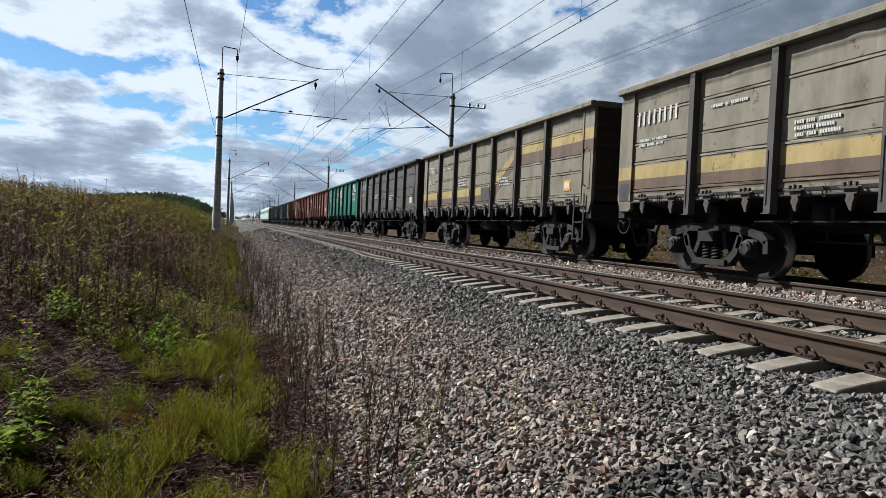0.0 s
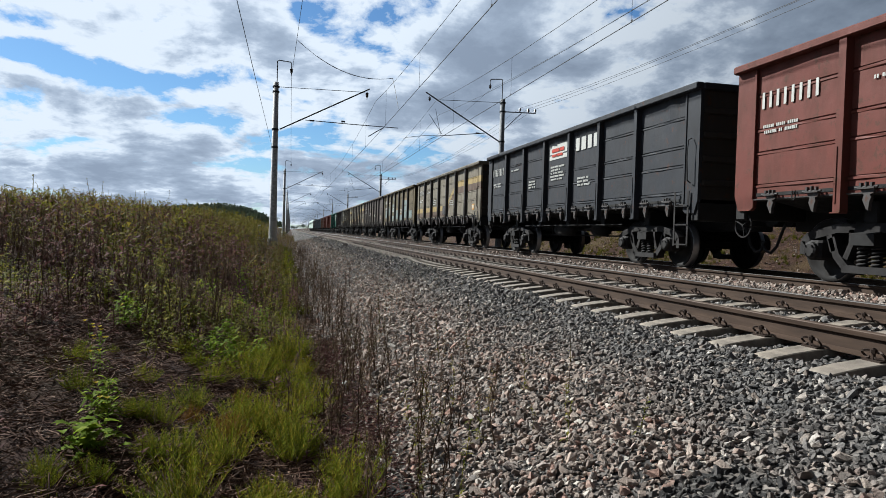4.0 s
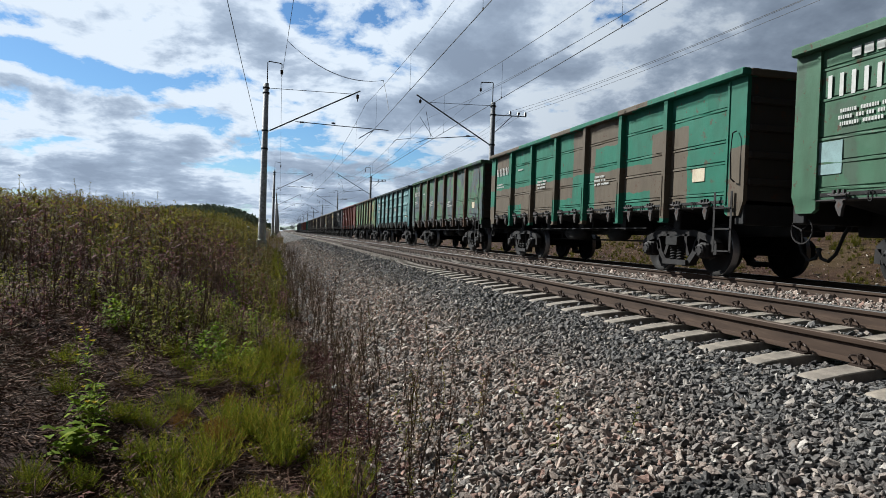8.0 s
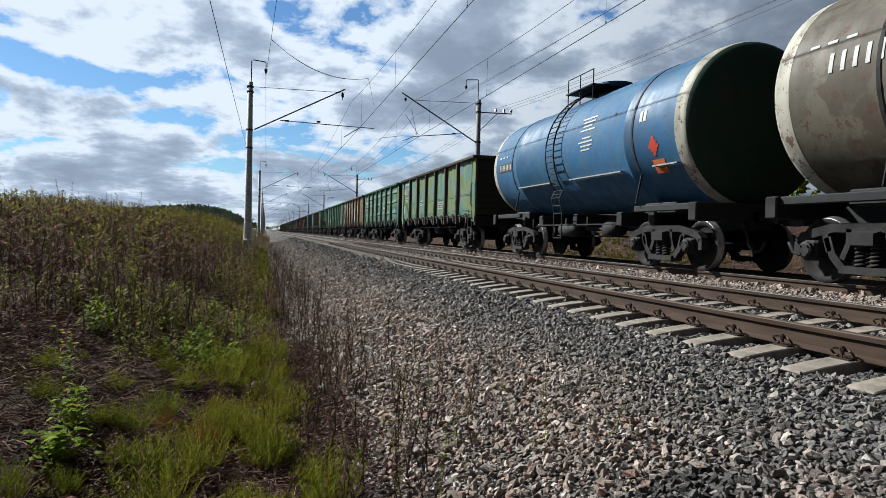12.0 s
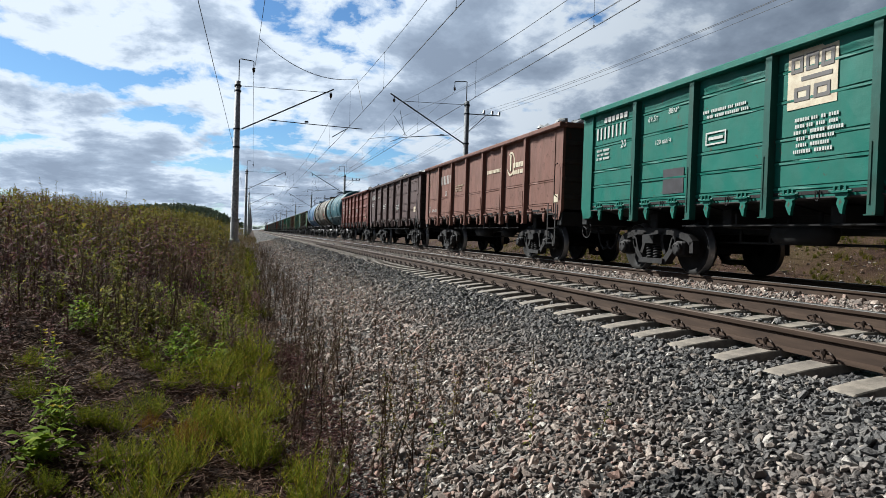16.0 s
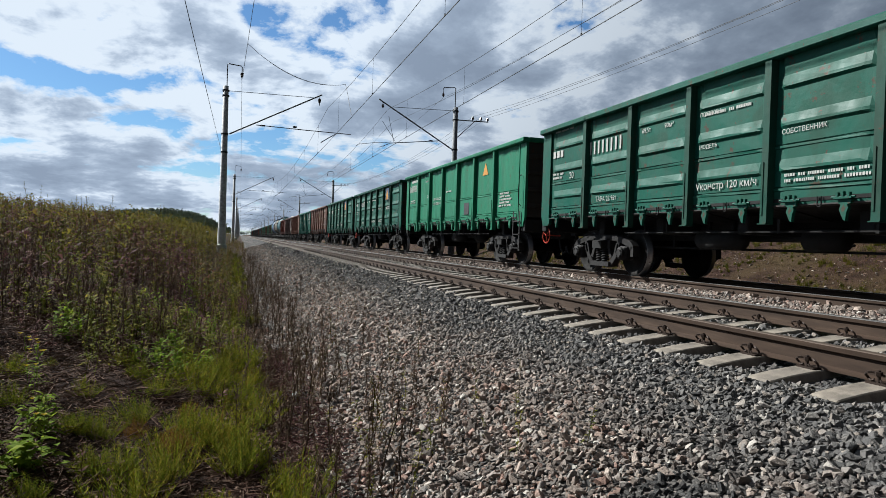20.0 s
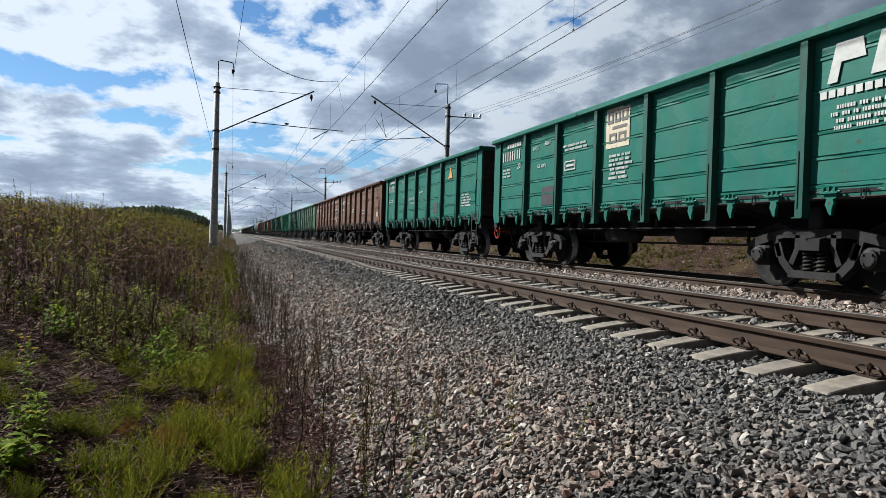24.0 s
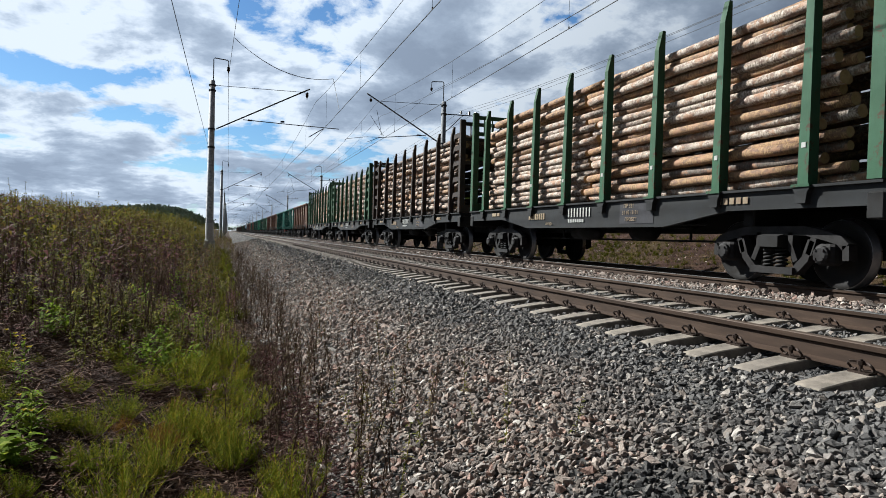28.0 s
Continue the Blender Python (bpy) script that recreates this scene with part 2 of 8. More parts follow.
def mat_leaf(name, stops, rough=0.6, patch=0.5, lit=0.25):
    m = Nodes(name, rough, 0, 0.06)
    r = m.math("ADD", m.math("MULTIPLY", m.island(), 0.7), m.math("MULTIPLY", m.step(m.noise(patch, 3), 0.3, 0.7), 0.3))
    c = m.ramp(r, stops)
    m.colour(c)
    tr = m.nt.nodes.new("ShaderNodeBsdfTranslucent")
    m.put(c, tr.inputs[0])
    mx = m.nt.nodes.new("ShaderNodeMixShader")
    mx.inputs[0].default_value = lit
    m.nt.links.new(m.bsdf.outputs[0], mx.inputs[1])
    m.nt.links.new(tr.outputs[0], mx.inputs[2])
    m.nt.links.new(mx.outputs[0], m.nt.nodes["Material Output"].inputs[0])
    return m.mat


def mat_concrete(name, base=(0.205, 0.172, 0.136), per_object=True):
    m = Nodes(name, 0.85)
    a, b = m.noise(7.0, 6, 0.65), m.noise(60.0, 5, 0.7)
    c = m.mix(m.step(a, 0.38, 0.62), base, tuple(v * 0.45 for v in base))
    c = m.mix(m.step(b, 0.55, 0.75, 0, 0.6), c, tuple(v * 0.4 for v in base))
    if per_object:
        c = m.mix(m.math("MULTIPLY", m.chance(), 0.35), c, (0.132, 0.1122, 0.0924))
    m.colour(c).bump(m.math("ADD", b, a), 0.4, 0.006)
    return m.mat


def mat_rail():
    m = Nodes("rail_steel", 0.75, 0.0, 0.2)
    a = m.noise(3.0, 6, 0.6, m.stretch((6, 0.6, 6)))
    c = m.ramp(a, [(0.3, (0.0217, 0.0123, 0.0075)), (0.55, (0.0369, 0.0218, 0.0136)), (0.75, (0.0565, 0.0358, 0.0237))])
    m.colour(c).bump(m.noise(80, 4), 0.3, 0.003)
    return m.mat


def mat_plain(name, c, rough=0.6, metal=0.0, dirt=0.5, dirty=(0.0198, 0.0165, 0.0132), scale=6.0):
    m = Nodes(name, rough, metal, 0.25)
    a, b = m.noise(scale, 5, 0.6), m.noise(scale * 9, 4, 0.65)
    k = m.mix(m.math("MULTIPLY", m.step(a, 0.4, 0.75), dirt), c, dirty)
    k = m.mix(m.math("MULTIPLY", m.step(b, 0.5, 0.8), dirt * 0.7), k, dirty)
    m.colour(k).rough(m.step(a, 0.3, 0.7, rough - 0.1, min(1.0, rough + 0.15))).bump(b, 0.25, 0.004)
    return m.mat


def mat_paint(name, base, other=None, share=0.5, third=None, blocks=(0.7, 0.45), stripe=False, rust=0.25, rough=0.55, soft=False, dirt=0.35, seed=0.0):
    """Weathered wagon paint in the wagon's own space."""
    m = Nodes(name, min(0.8, rough + 0.12), 0, 0.16)
    x, y, z = m.xyz()
    c = base
    if other:
        if soft:
            f = m.noise(1.0, 4, 0.55, m.stretch((1, 1.0, 1.3), (seed, seed, seed)))
            g = m.noise(1.1, 4, 0.55, m.stretch((1, 1.0, 1.3), (seed + 5, seed, seed)))
            c = m.mix(m.step(f, 0.60 - share * 0.2, 0.63 - share * 0.2), c, other)
            if third:
                c = m.mix(m.step(g, 0.57, 0.60), c, third)
        else:
            wob = m.math("MULTIPLY", m.noise(2.5, 2), 0.16)
            cy = m.math("FLOOR", m.math("DIVIDE", m.math("ADD", y, wob), blocks[0]))
            cz = m.math("FLOOR", m.math("DIVIDE", m.math("ADD", z, wob), blocks[1]))
            wn = m.nt.nodes.new("ShaderNodeTexWhiteNoise")
            wn.noise_dimensions = "3D"
            m.put(m.join(cy, cz, seed), wn.inputs["Vector"])
            v = m.xyz(wn.outputs["Color"])
            c = m.mix(m.math("LESS_THAN", v[0], share), c, other)
            if third:
                c = m.mix(m.math("LESS_THAN", v[1], 0.18), c, third)
    if stripe:
        mid = m.step(y, -0.6, -2.5, 1.70, 2.70)
        d = m.math("SUBTRACT", z, mid)
        yellow = m.math("MULTIPLY", m.math("GREATER_THAN", d, 0.0), m.math("LESS_THAN", d, 0.25))
        brown = m.math("MULTIPLY", m.math("GREATER_THAN", d, -0.29), m.math("LESS_THAN", d, 0.0))
        c = m.mix(yellow, c, (0.25, 0.185, 0.078))
        c = m.mix(brown, c, (0.085, 0.058, 0.042))
    streak = m.noise(3.0, 5, 0.6, m.stretch((1, 1.1, 0.4), (seed, seed, 0)))
    fine = m.noise(22.0, 5, 0.7)
    c = m.mix(m.math("MULTIPLY", m.step(streak, 0.42, 0.72), dirt), c, (0.0297, 0.0251, 0.0198))
    chip = m.step(m.math("MULTIPLY", m.noise(4.5, 6, 0.7), m.step(fine, 0.2, 0.8, 0.75, 1.25)), 0.66 - rust * 0.22, 0.70 - rust * 0.22)
    c = m.mix(m.math("MULTIPLY", chip, 0.8), c, m.mix(fine, (0.0726, 0.0277, 0.0145), (0.0396, 0.0198, 0.0132)))
    m.colour(c).rough(m.step(streak, 0.3, 0.7, rough, rough + 0.25))
    m.bump(m.math("ADD", m.noise(1.4, 3), m.math("MULTIPLY", fine, 0.12)), 0.35, 0.05)
    return m.mat


def mat_bark():
    m = Nodes("bark", 0.8)
    r = m.chance()
    ring = m.noise(17.0, 6, 0.75, m.stretch((0.7, 2.6, 0.7)))
    blot = m.noise(5.5, 5, 0.7, m.stretch((1.6, 1.0, 1.6)))
    fine = m.noise(45.0, 4, 0.7)
    white = m.ramp(ring, [(0.36, (0.0208, 0.0148, 0.0106)), (0.43, (0.2000, 0.1560, 0.1102)), (0.52, (0.3760, 0.3050, 0.2450)), (0.7, (0.5600, 0.5000, 0.4300))])
    brown = m.ramp(ring, [(0.33, (0.0400, 0.0203, 0.0099)), (0.46, (0.1760, 0.0936, 0.0418)), (0.58, (0.3040, 0.1872, 0.0836)), (0.8, (0.4000, 0.2886, 0.1520))])
    dark = m.ramp(ring, [(0.36, (0.02, 0.015, 0.012)), (0.55, (0.12, 0.095, 0.075)), (0.75, (0.34, 0.29, 0.23))])
    c = m.mix(m.math("GREATER_THAN", r, 0.70), white, brown)
    c = m.mix(m.math("GREATER_THAN", r, 0.90), c, dark)
    c = m.mix(m.step(blot, 0.50, 0.56, 0, 0.8), c, (0.100, 0.052, 0.034))
    c = m.mix(m.step(m.noise(5.0, 5, 0.65, m.stretch((1.4, 1, 1.4), (7, 3, 5))), 0.53, 0.58, 0, 0.75), c, (0.260, 0.135, 0.070))
    m.colour(c).bump(m.math("ADD", ring, fine), 0.6, 0.015)
    return m.mat


MAT = {}


def make_materials():
    M = MAT
    M["bed"], M["soil"] = mat_ballast(), mat_soil()
    M["stones"], M["stone"] = mat_stone("crushed_stone"), mat_stone("crushed_stone_single", True)
    M["concrete"], M["mast"] = mat_concrete("sleeper_concrete"), mat_concrete("mast_concrete", (0.60, 0.60, 0.60), False)
    M["white"] = mat_plain("whitewash", (0.612, 0.612, 0.595), 0.7, 0, 0.35, (0.255, 0.238, 0.2125))
    # darker, bluer concrete for the masts on the right
    M["oldmast"] = mat_concrete("old_mast_concrete", (0.26, 0.27, 0.285), False)
    M["rail"] = mat_rail()
    M["shine"] = mat_plain("worn_rail_head", (0.22, 0.21, 0.20), 0.32, 0.8, 0.4, (0.06, 0.045, 0.035), 2.0)
    M["dull"] = mat_plain("dull_rail_head", (0.0680, 0.0471, 0.0348), 0.55, 0.3, 0.4, (0.0400, 0.0258, 0.0178), 2.0)
    M["clip"] = mat_plain("rusty_clip", (0.033, 0.0211, 0.0158), 0.6, 0.4, 0.4)
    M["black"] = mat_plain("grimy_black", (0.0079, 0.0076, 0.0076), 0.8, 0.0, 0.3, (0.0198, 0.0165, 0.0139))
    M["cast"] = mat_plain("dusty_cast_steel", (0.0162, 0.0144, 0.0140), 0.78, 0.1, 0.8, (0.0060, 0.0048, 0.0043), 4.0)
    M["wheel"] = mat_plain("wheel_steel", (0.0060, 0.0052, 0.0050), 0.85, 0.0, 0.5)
    M["tread"] = mat_plain("wheel_tread", (0.198, 0.1914, 0.1914), 0.35, 0.9, 0.2)
    M["wire"] = mat_plain("wire", (0.033, 0.033, 0.0343), 0.5, 0.6, 0.2)
    M["steel"] = mat_plain("mast_steel", (0.0594, 0.066, 0.0726), 0.55, 0.5, 0.4)
    M["insulator"] = mat_plain("insulator", (0.0231, 0.0132, 0.0119), 0.25, 0, 0.1)
    M["letters"] = mat_plain("white_lettering", (0.36, 0.36, 0.34), 0.6, 0, 0.45, (0.2125, 0.204, 0.17), 12.0)
    M["cream"] = mat_plain("cream_paint", (0.42, 0.37, 0.27), 0.6, 0, 0.45, (0.17, 0.085, 0.051), 8.0)
    M["orange"] = mat_plain("orange_paint", (0.429, 0.198, 0.033), 0.6, 0, 0.3)
    M["redpaint"] = mat_plain("red_paint", (0.33, 0.033, 0.0165), 0.5, 0, 0.3)
    M["greypatch"] = mat_plain("grey_patch", (0.028, 0.027, 0.031), 0.75, 0, 0.3)
    M["darkletters"] = mat_plain("dark_lettering", (0.033, 0.033, 0.033), 0.6, 0, 0.2)
    M["bark"] = mat_bark()
    M["cut"] = mat_plain("cut_wood", (0.3036, 0.198, 0.099), 0.8, 0, 0.5, (0.132, 0.0792, 0.0396), 14.0)
    M["grass"] = mat_leaf("grass_blades", [(0.0, (0.0242, 0.0336, 0.0040)), (0.4, (0.0550, 0.0609, 0.0060)), (0.75, (0.0935, 0.0819, 0.0090)), (0.92, (0.1265, 0.0840, 0.0160)), (1.0, (0.1650, 0.1208, 0.0500))], 0.7, 0.5, 0.4)
    M["horsetail"] = mat_leaf("horsetail_needles", [(0.0, (0.0377, 0.0628, 0.0074)), (0.3, (0.0891, 0.1195, 0.0099)), (0.6, (0.1717, 0.1823, 0.0150)), (0.8, (0.2574, 0.2061, 0.0246)), (0.93, (0.1975, 0.1046, 0.0297)), (1.0, (0.2574, 0.0972, 0.0444))], 0.85, 1.6, 0.45)
    M["rusty"] = mat_leaf("rusty_needles", [(0.0, (0.07, 0.035, 0.008)), (0.6, (0.15, 0.075, 0.012)), (1.0, (0.20, 0.12, 0.02))], 0.7, 1.0, 0.4)
    M["weed"] = mat_leaf("weed_leaves", [(0.0, (0.0248, 0.0205, 0.0086)), (0.3, (0.0621, 0.0573, 0.0130)), (0.55, (0.1211, 0.0983, 0.0202)), (0.7, (0.0776, 0.0355, 0.0230)), (0.88, (0.1242, 0.0656, 0.0374)), (1.0, (0.1863, 0.1230, 0.0576))], 0.75, 0.25, 0.4)
    M["brownweed"] = mat_leaf("withered_leaves", [(0.0, (0.0374, 0.0194, 0.0198)), (0.4, (0.0831, 0.0391, 0.0372)), (0.7, (0.1413, 0.0703, 0.0595)), (0.88, (0.1290, 0.1016, 0.0396)), (1.0, (0.2495, 0.1523, 0.1118))], 0.8, 0.4, 0.3)
    M["lush"] = mat_leaf("green_weed_leaves", [(0.0, (0.0551, 0.0679, 0.0116)), (0.5, (0.1303, 0.1356, 0.0207)), (0.85, (0.2382, 0.1979, 0.0364)), (1.0, (0.4012, 0.2824, 0.0800))], 0.75, 0.6, 0.45)
    M["meadow"] = mat_leaf("meadow_leaves", [(0.0, (0.0378, 0.0430, 0.0066)), (0.3, (0.0842, 0.0859, 0.0106)), (0.6, (0.1525, 0.1317, 0.0172)), (0.78, (0.0959, 0.0573, 0.0198)), (0.92, (0.1743, 0.1217, 0.0264)), (1.0, (0.2469, 0.2005, 0.0396))], 0.75, 0.12, 0.45)
    M["fresh"] = mat_leaf("fresh_leaves", [(0.0, (0.0704, 0.1134, 0.0094)), (0.6, (0.1452, 0.2079, 0.0169)), (1.0, (0.2578, 0.2835, 0.0337))], 0.75, 0.5, 0.5)
    M["dry"] = mat_leaf("dry_stems", [(0.0, (0.0405, 0.0272, 0.0197)), (0.5, (0.0860, 0.0567, 0.0394)), (0.8, (0.1164, 0.0850, 0.0521)), (0.93, (0.0911, 0.0872, 0.0324)), (1.0, (0.1922, 0.1634, 0.1043))], 0.85, 0.5, 0.2)
    M["litter"] = mat_leaf("dead_litter", [(0.0, (0.0365, 0.0193, 0.0133)), (0.5, (0.1050, 0.0621, 0.0429)), (0.85, (0.2182, 0.1518, 0.1150)), (1.0, (0.3394, 0.2622, 0.2226))], 0.85, 0.8, 0.1)
    M["flower"] = mat_leaf("yellow_petals", [(0.0, (0.2772, 0.198, 0.0066)), (1.0, (0.396, 0.3102, 0.0198))], 0.6)
    # distance haze is put into this foliage colour, raised and slightly bluish
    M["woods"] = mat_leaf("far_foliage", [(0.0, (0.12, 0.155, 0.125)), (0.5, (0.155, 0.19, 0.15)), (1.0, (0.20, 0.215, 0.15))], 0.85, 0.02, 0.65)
    M["trunk"] = mat_plain("trunk", (0.0528, 0.0429, 0.033), 0.9)


make_materials()


# ---- mesh helpers ----
class Build:
    """Gathers vertices and faces for one mesh; faces carry a slot number."""

    def __init__(self):
        self.v, self.f, self.s = [], [], []

    def add(self, verts, faces, slot=0):
        k = len(self.v)
        self.v.extend(tuple(p) for p in verts)
        self.f.extend(tuple(i + k for i in f) for f in faces)
        self.s.extend([slot] * len(faces))
        return self

    def box(self, c, size, slot=0, bevel=0.0):
        (x, y, z), (a, b, d) = c, [q / 2 for q in size]
        if bevel <= 0:
            vs = [(x + i * a, y + j * b, z + k * d) for k in (-1, 1) for j in (-1, 1) for i in (-1, 1)]
            return self.add(vs, [(0, 2, 3, 1), (4, 5, 7, 6), (0, 1, 5, 4), (2, 6, 7, 3), (0, 4, 6, 2), (1, 3, 7, 5)], slot)
        e = min(bevel, a * 0.9, b * 0.9, d * 0.9)
        rings = []
        for k, (ia, ib) in ((-d, (a - e, b - e)), (-d + e, (a, b)), (d - e, (a, b)), (d, (a - e, b - e))):
            g = e
            rings.append([(x + p, y + q, z + k) for p, q in ((-ia + g, -ib), (ia - g, -ib), (ia, -ib + g), (ia, ib - g), (ia - g, ib), (-ia + g, ib), (-ia, ib - g), (-ia, -ib + g))])
        return self.rings(rings, slot)

    def rings(self, rings, slot=0, caps=True, closed=True):
        n = len(rings[0])
        fs = []
        for r in range(len(rings) - 1):
            for i in range(n if closed else n - 1):
                j = (i + 1) % n
                fs.append((r * n + i, r * n + j, (r + 1) * n + j, (r + 1) * n + i))
        if caps:
            fs.append(tuple(reversed(range(n))))
            fs.append(tuple((len(rings) - 1) * n + i for i in range(n)))
        return self.add([p for r in rings for p in r], fs, slot)

    def tube(self, pts, r, n=6, slot=0, taper=None):
        pts = [Vector(p) for p in pts]
        rings = []
        for i, p in enumerate(pts):
            d = (pts[min(i + 1, len(pts) - 1)] - pts[max(i - 1, 0)]).normalized()
            side = d.cross(Vector((0, 0, 1)))
            side = side.normalized() if side.length > 0.05 else d.cross(Vector((1, 0, 0))).normalized()
            other = d.cross(side)
            q = r if taper is None else r + (taper - r) * i / (len(pts) - 1)
            rings.append([p + q * (math.cos(a) * side + math.sin(a) * other) for a in (2 * math.pi * k / n for k in range(n))])
        return self.rings(rings, slot)

    def bar(self, a, b, w, h, slot=0):
        """A flat bar from a to b, w wide along x, h across."""
        a, b = Vector(a), Vector(b)
        d = (b - a).normalized()
        across = Vector((1, 0, 0))
        up = d.cross(across).normalized()
        ring = lambda p: [p + i * across * w / 2 + j * up * h / 2 for i, j in ((-1, -1), (1, -1), (1, 1), (-1, 1))]
        return self.rings([ring(a), ring(b)], slot)

    def lathe(self, profile, axis="x", n=20, at=(0, 0, 0), slot=0, caps=False):
        """Profile of (along, radius) turned round the axis."""
        rings = []
        for s, r in profile:
            ring = []
            for k in range(n):
                c, d = r * math.cos(2 * math.pi * k / n), r * math.sin(2 * math.pi * k / n)
                p = (s, c, d) if axis == "x" else (c, s, d) if axis == "y" else (c, d, s)
                ring.append((p[0] + at[0], p[1] + at[1], p[2] + at[2]))
            rings.append(ring)
        return self.rings(rings, slot, caps)

    def prism(self, poly, x0, x1, slot=0):
        """A polygon of (y, z) drawn out along x."""
        return self.rings([[(x0, y, z) for y, z in poly], [(x1, y, z) for y, z in poly]], slot)

    def path(self, pts, width, x0, x1, slot=0):
        """A band of one width that follows (y, z) points, drawn out along x."""
        left, right = [], []
        p = [Vector(q) for q in pts]
        for i in range(len(p)):
            d = (p[min(i + 1, len(p) - 1)] - p[max(i - 1, 0)]).normalized()
            s = Vector((-d.y, d.x)) * width / 2
            left.append(p[i] + s)
            right.append(p[i] - s)
        for i in range(len(p) - 1):
            self.prism([left[i], left[i + 1], right[i + 1], right[i]], x0, x1, slot)
        return self

    def mesh(self, name, smooth=False):
        me = bpy.data.meshes.new(name)
        me.from_pydata(self.v, [], self.f)
        me.polygons.foreach_set("material_index", self.s)
        me.polygons.foreach_set("use_smooth", [smooth] * len(self.f))
        me.update()
        bm = bmesh.new()
        bm.from_mesh(me)
        bmesh.ops.recalc_face_normals(bm, faces=bm.faces)
        bm.to_mesh(me)
        bm.free()
        return me


CACHE = {}


def cached(key, maker):
    if key not in CACHE:
        CACHE[key] = maker()
    return CACHE[key]


def clad(ob, *mats):
    """Materials on the object, so that alike pieces may share one mesh."""
    me = ob.data
    while len(me.materials) < len(mats):
        me.materials.append(None)
    for slot, m in zip(ob.material_slots, mats):
        slot.link = "OBJECT"
        slot.material = m
    return ob


def part(name, me, mats, parent, at=None, label="", turn=(0, 0, 0)):
    ob = new(name, me)
    if me is not None:
        clad(ob, *(mats if isinstance(mats, (tuple, list)) else (mats,)))
    ob.parent = parent
    if at is not None:
        ob.matrix_basis = pose(*at, *turn)
    return tagged(ob, label)


def thing(name, label, category, at=(0, 0, 0), group="", kind="", me=None, mats=()):
    ob = new(name, me)
    if me is not None:
        clad(ob, *mats)
    ob.matrix_basis = pose(*at)
    return tagged(ob, label, category, group, kind)


def soup(name, verts, tris, mat, parent=None, label="", category="", kind="stuff"):
    """One mesh from numpy arrays of vertices and triangles."""
    me = bpy.data.meshes.new(name)
    me.vertices.add(len(verts))
    me.vertices.foreach_set("co", np.asarray(verts, np.float32).ravel())
    me.loops.add(3 * len(tris))
    me.loops.foreach_set("vertex_index", np.asarray(tris, np.int32).ravel())
    me.polygons.add(len(tris))
    me.polygons.foreach_set("loop_start", np.arange(0, 3 * len(tris), 3, dtype=np.int32))
    me.update(calc_edges=True)
    me.shade_flat()
    me.materials.append(mat)
    ob = new(name, me)
    ob.parent = parent
    return tagged(ob, label, category, "", kind)


def scatter(kinds, places, sizes, turns, leans=None, rng=None):
    """Copies of small template meshes (verts, tris) at places, each turned about z and scaled; returns arrays."""
    V, T, k = [], [], 0
    pick = rng.integers(0, len(kinds), len(places))
    for i, (tv, tt) in enumerate(kinds):
        sel = np.nonzero(pick == i)[0]
        if not len(sel):
            continue
        c, s = np.cos(turns[sel])[:, None], np.sin(turns[sel])[:, None]
        q = tv[None] * sizes[sel][:, None, None] if sizes.ndim == 1 else tv[None] * sizes[sel][:, None, :]
        x, y, z = q[..., 0], q[..., 1], q[..., 2]
        if leans is not None:
            x = x + leans[sel, 0][:, None] * z
            y = y + leans[sel, 1][:, None] * z
        w = np.stack([c * x - s * y, s * x + c * y, z], -1) + places[sel][:, None, :]
        V.append(w.reshape(-1, 3))
        T.append((tt[None] + (np.arange(len(sel)) * len(tv))[:, None, None]).reshape(-1, 3) + k)
        k += len(sel) * len(tv)
    return np.concatenate(V), np.concatenate(T)


# ---- the lie of the land; x across the line, y along it, 0 at the head of the first rail ----
GX = [-3000, -400, -120, -40, -12, -8, -6, -4.9, -4.1, -3.5, -3.1, -1.5, 7.2, 8.6, 9.4, 12.0, 15.0, 20.0, 40, 400, 3000]
GZ = [14, 4.0, 1.2, 0.35, 0.28, 0.02, -0.34, -0.60, -0.84, -0.98, -1.02, -1.1, -1.1, -0.95, -0.60, 0.65, 1.75, 2.5, 2.9, 4.0, 14]
BX = [-3.6, -2.9, -2.2, -1.25, -0.80, -0.52, -0.30, 0.25, 1.3, 1.75, 2.30, 2.8, 3.6, 4.0, 4.3, 6.2, 6.6, 7.1, 8.8]
BZ = [-1.01, -0.81, -0.63, -0.385, -0.305, -0.288, -0.305, -0.238, -0.215, -0.235, -0.20, -0.15, -0.150, -0.160, -0.195, -0.195, -0.23, -0.31, -1.0]


def hill(x, y):
    a = 12.5 * np.exp(-((x + 66) / 62.0) ** 2 - ((y - 640) / 130.0) ** 2)
    b = 5.0 * np.exp(-((x + 15) / 70.0) ** 2 - ((y - 900) / 140.0) ** 2)
    return (a + b) * np.clip((np.abs(x - 3) - 16) / 30.0, 0, 1)


def wave(x, y, s):
    return np.sin(x * 1.7 * s + 1.3 * np.sin(y * 0.9 * s)) * np.cos(y * 1.3 * s + 0.7 * np.sin(x * 1.1 * s + 2))


def ground_z(x, y):
    x, y = np.asarray(x, float), np.asarray(y, float)
    z = np.interp(x, GX, GZ)
    wild = np.clip((-3.6 - x) / 1.5, 0, 1) + np.clip((x - 9.5) / 3, 0, 1)
    rise = 0.60 * np.clip((y - 11) / 19.0, 0, 1) * np.clip((-5.1 - x) / 1.8, 0, 1)
    return z + rise + wild * (0.05 * wave(x, y, 1.6) + 0.07 * wave(x + 4, y, 0.45) + 0.10 * wave(x, y + 9, 0.13)) + hill(x, y)


def bed_z(x, y):
    return np.interp(x, BX, BZ) + 0.016 * wave(np.asarray(x), np.asarray(y), 2.3) * (np.asarray(x) < -0.8)


